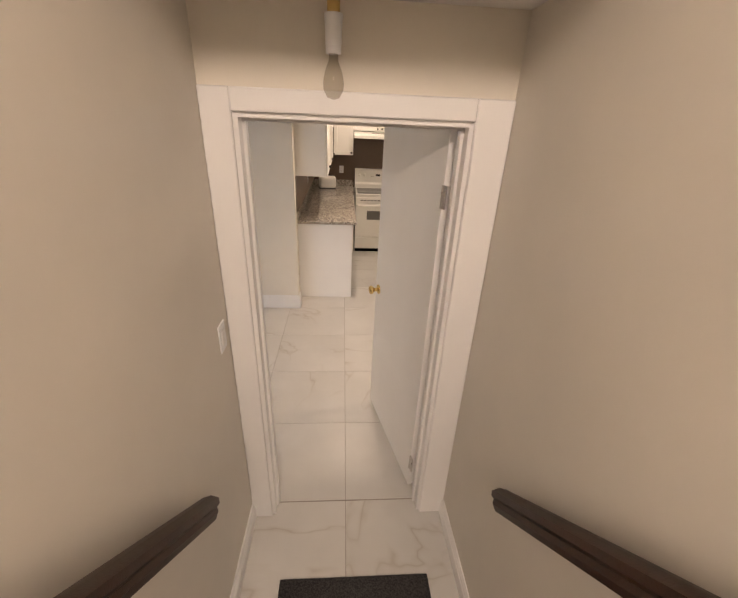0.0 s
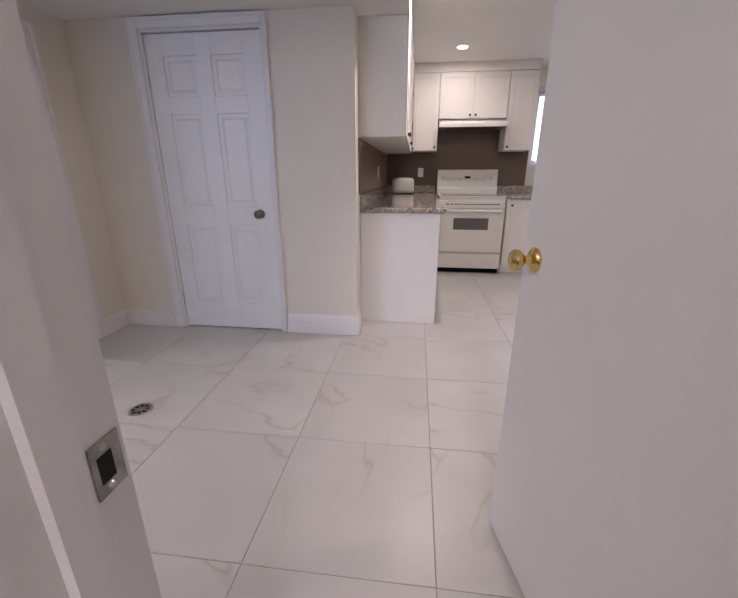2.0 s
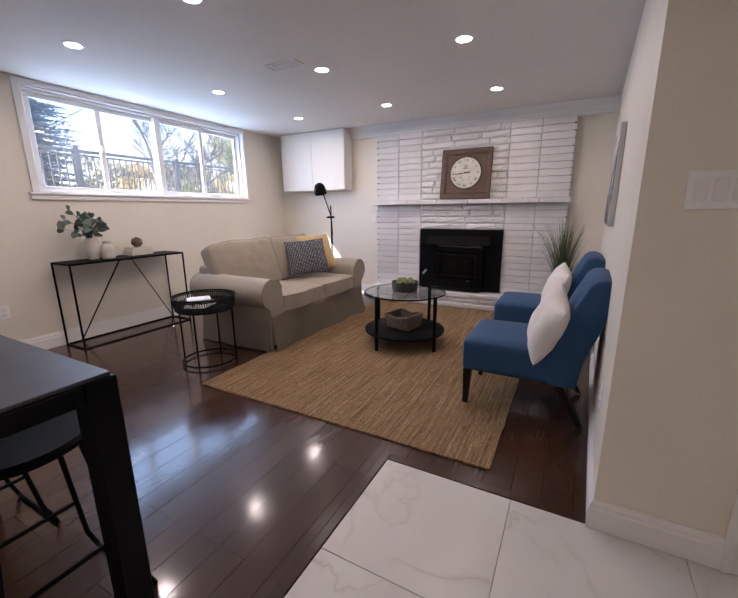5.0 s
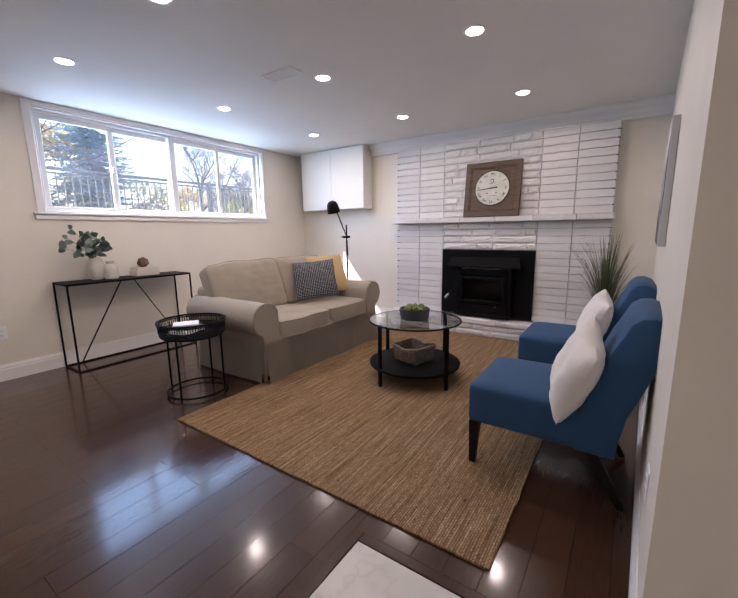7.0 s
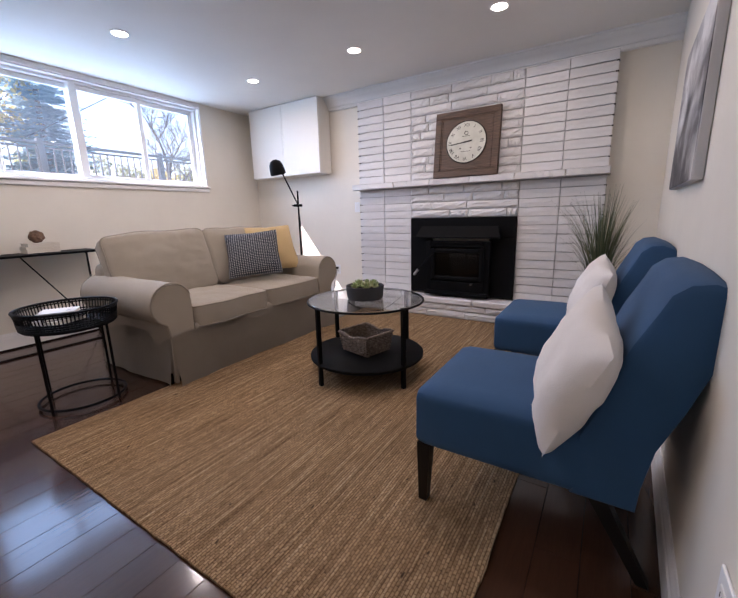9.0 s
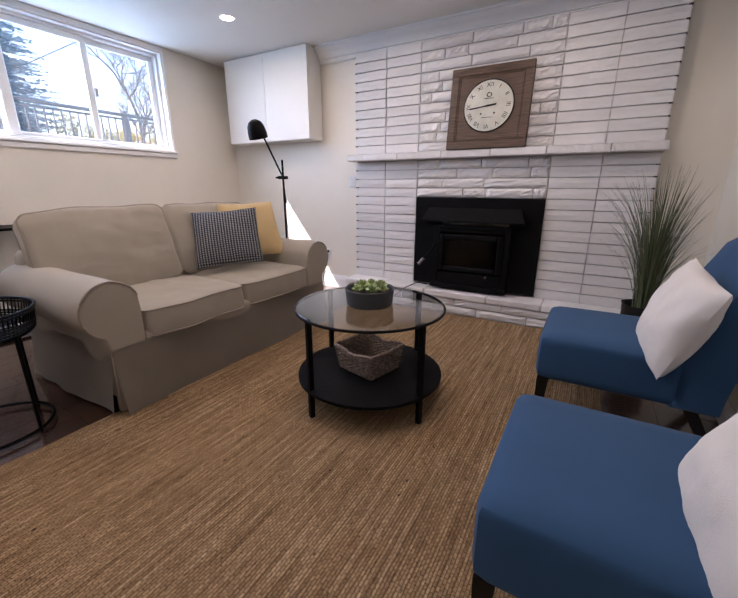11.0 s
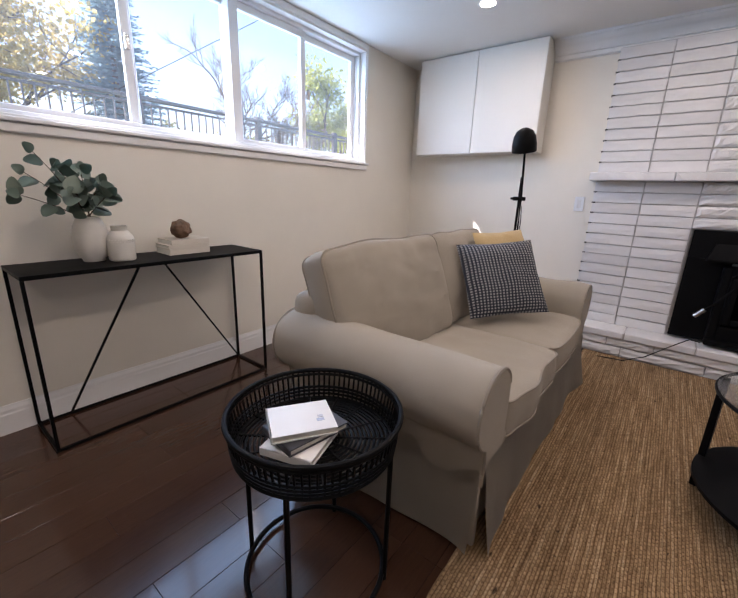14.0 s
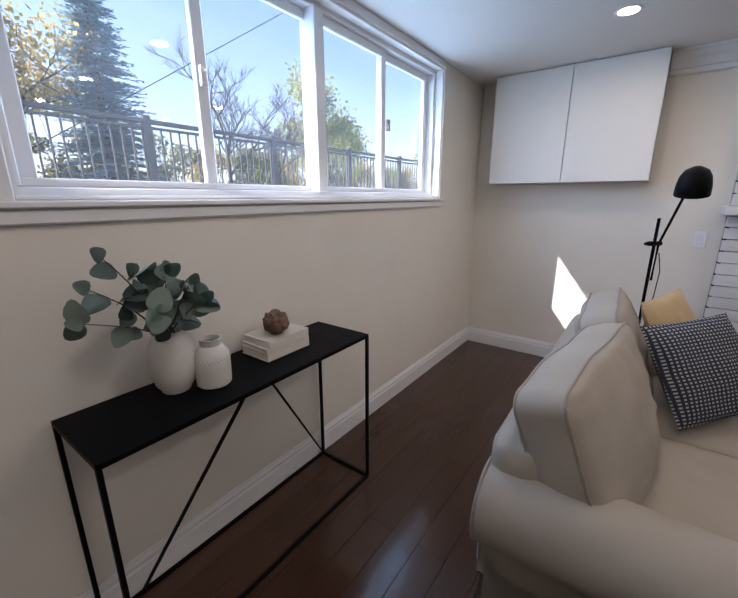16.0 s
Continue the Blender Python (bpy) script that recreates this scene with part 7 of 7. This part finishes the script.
def plank(x0, x1, y, w):
    key = (round(x1 - x0, 2), round(w, 3))
    if key not in plank_data:
        ob = part("plank", box(-key[0] / 2 + 0.0003, key[0] / 2 - 0.0003, -w / 2 + 0.0003, w / 2 - 0.0006, -0.0095, 0.0, 0.0009, None, 1), WOODFLOOR, planks)
        plank_data[key] = ob.data
        bpy.data.objects.remove(ob)
    shared("plank", plank_data[key], planks, pose((x0 + x1) / 2, y, rng.uniform(-0.0003, 0.0003), rng.uniform(-0.22, 0.22), rng.uniform(-0.03, 0.03)))


def lay(x0, x1, y0, y1, w=0.126):
    rows = int(math.ceil((y1 - y0) / w))
    for r in range(rows):
        y = y0 + (r + 0.5) * w
        ww = min(w, y1 - (y - w / 2))
        if ww < 0.02:
            continue
        x = x0 - rng.choice((0.0, 0.3, 0.6, 0.9))
        while x < x1:
            ln = rng.choice((0.9, 1.2, 1.2, 1.5))
            a, b = max(x, x0), min(x + ln, x1)
            if b - a > 0.05:
                plank(a, b, y - (w - ww) / 2, ww)
            x += ln


lay(-5.93, -2.53, 1.36, 2.42)
lay(-5.93, -0.70, -2.09, 1.36)
lay(-5.93, -2.60, 2.44, 5.2)


def brick_mesh(name, w, h, rough, seed):
    """A brick lying across y, its face towards +x."""
    d = 0.036
    bm = bmesh.new()
    nx, nz = (9, 4) if rough else (3, 2)
    rng = random.Random(seed)
    face = [[None] * (nz + 1) for _ in range(nx + 1)]
    for i in range(nx + 1):
        for k in range(nz + 1):
            edge = i in (0, nx) or k in (0, nz)
            out = -rng.uniform(0.001, 0.004) if edge else (rng.uniform(0.003, 0.013) if rough else rng.uniform(-0.0006, 0.0008))
            jy = 0 if i in (0, nx) else rng.uniform(-0.004, 0.004) * rough
            jz = rng.uniform(-0.0018, 0.0018) * (1 if k in (0, nz) else 2 * rough)
            face[i][k] = bm.verts.new((out, (i / nx - 0.5) * w + jy + (rng.uniform(-0.002, 0.002) if i in (0, nx) else 0), (k / nz - 0.5) * h + jz))
    for i in range(nx):
        for k in range(nz):
            bm.faces.new((face[i][k], face[i + 1][k], face[i + 1][k + 1], face[i][k + 1]))
    rim = [e for e in bm.edges if e.is_boundary]
    ext = bmesh.ops.extrude_edge_only(bm, edges=rim)["geom"]
    for v in ext:
        if isinstance(v, bmesh.types.BMVert):
            v.co.x = -d
    ob = part(name, bm, BRICK, None, "", False)
    data = ob.data
    bpy.data.objects.remove(ob)
    return data


brick_cache = {}


def lay_brick(x, y0, y1, z, h, rough, parent=None, name="brick"):
    key = (round(y1 - y0, 3), round(h, 4), rough, rng.randrange(4))
    if key not in brick_cache:
        brick_cache[key] = brick_mesh("brick", key[0], key[1], rough, len(brick_cache))
    ob = shared(name, brick_cache[key], fire, pose(x + 5.86 + rng.uniform(-0.002, 0.002), (y0 + y1) / 2 - 0.85, z + h / 2, 0, 0, rng.uniform(-0.25, 0.25)))
    return ob


COURSE, JOINT = 0.0765, 0.0075


def column(y0, y1, z0, z1):
    count = round((z1 - z0) / COURSE)
    step = (z1 - z0) / count
    for i in range(count):
        lay_brick(FACE, y0 + 0.004, y1 - 0.004, z0 + step * i + JOINT / 2, step - JOINT, 0)


def rubble(y0, y1, z0, z1, lengths):
    count = round((z1 - z0) / COURSE)
    step = (z1 - z0) / count
    for i in range(count):
        y = y0
        first = True
        while y < y1 - 0.01:
            ln = rng.choice(lengths) * (0.55 if first and i % 2 else 1)
            first = False
            e = y + ln
            if y1 - e < 0.09:
                e = y1
            lay_brick(FACE + 0.003, y + 0.004, e - 0.004, z0 + step * i + JOINT / 2, step - JOINT, 1)
            y = e


cols = ((FY0, -0.015), (-0.015, 0.307), (1.378, 1.71), (1.71, FY1))
for a, b in cols:
    column(a, b, 0.20, 1.300)
    column(a, b, 1.362, 2.205)
# Dark pieces set into the joint ends along both outer edges.
ends = bmesh.new()
for z0, z1 in ((0.20, 1.300), (1.362, 2.205)):
    count = round((z1 - z0) / COURSE)
    for i in range(1, count):
        z = z0 + (z1 - z0) / count * i
        for y, k in ((FY0 - 0.001, 1), (FY1 + 0.001, -1)):
            depth = rng.uniform(0.010, 0.024)
            box(FACE - 0.03, FACE - 0.003, min(y, y + k * depth), max(y, y + k * depth), z - 0.005, z + 0.005, 0, ends)
tagged(at_fire(part("joint_ends", ends, painted("dark_joint_end", (0.05, 0.046, 0.042, 1), 0.9, 0.3, 0.3), fire, "dark ends of the joints")), kind="stuff")
rubble(0.307, 1.378, 0.988, 1.300, (0.19, 0.29, 0.36, 0.42))
rubble(0.307, 1.378, 1.362, 2.205, (0.19, 0.29, 0.36, 0.42))
for z0, z1 in ((0.002, 0.072), (0.080, 0.140)):
    y = FY0
    while y < 2.085:
        e = min(2.085, y + rng.choice((0.30, 0.40, 0.50)))
        if 2.085 - e < 0.12:
            e = 2.085
        lay_brick(-5.652, y + 0.004, e - 0.004, z0, z1 - z0, 1, name="hearth_stone")
        y = e
y = FY0 - 0.015
while y < 2.095:
    e = min(2.1, y + rng.choice((0.42, 0.55, 0.62)))
    if 2.1 - e < 0.2:
        e = 2.1
    slab_bm = box(-0.19, 0.022, (y - e) / 2 + 0.003, (e - y) / 2 - 0.003, 0.0, 0.055, 0.008, None, 1)
    for v in slab_bm.verts:
        v.co.x += 0.006 * noise.noise(v.co * 30 + Vector((y, 0, 0))) if v.co.x > 0 else 0
    part("hearth_slab", slab_bm, BRICK, fire).matrix_basis = pose(-5.652 + 5.86, (y + e) / 2 - 0.85, 0.146)
    y = e
y = FY0 - 0.035
while y < 2.06:
    e = min(2.065, y + rng.choice((0.40, 0.52, 0.60)))
    if 2.065 - e < 0.2:
        e = 2.065
    ms = box(-0.10, 0.105, (y - e) / 2 + 0.0015, (e - y) / 2 - 0.0015, 0.0, 0.058, 0.006, None, 1)
    bmesh.ops.subdivide_edges(ms, edges=[q for q in ms.edges if abs(q.verts[0].co.y - q.verts[1].co.y) > 0.1], cuts=9)
    for v in ms.verts:
        if v.co.x > 0.05:
            v.co.x += 0.008 * noise.noise(Vector((v.co.y * 30 + y * 9, v.co.z * 30, 0)))
    part("mantel_stone", ms, BRICK, fire).matrix_basis = pose(-5.83 + 5.86, (y + e) / 2 - 0.85, 1.302)
    y = e
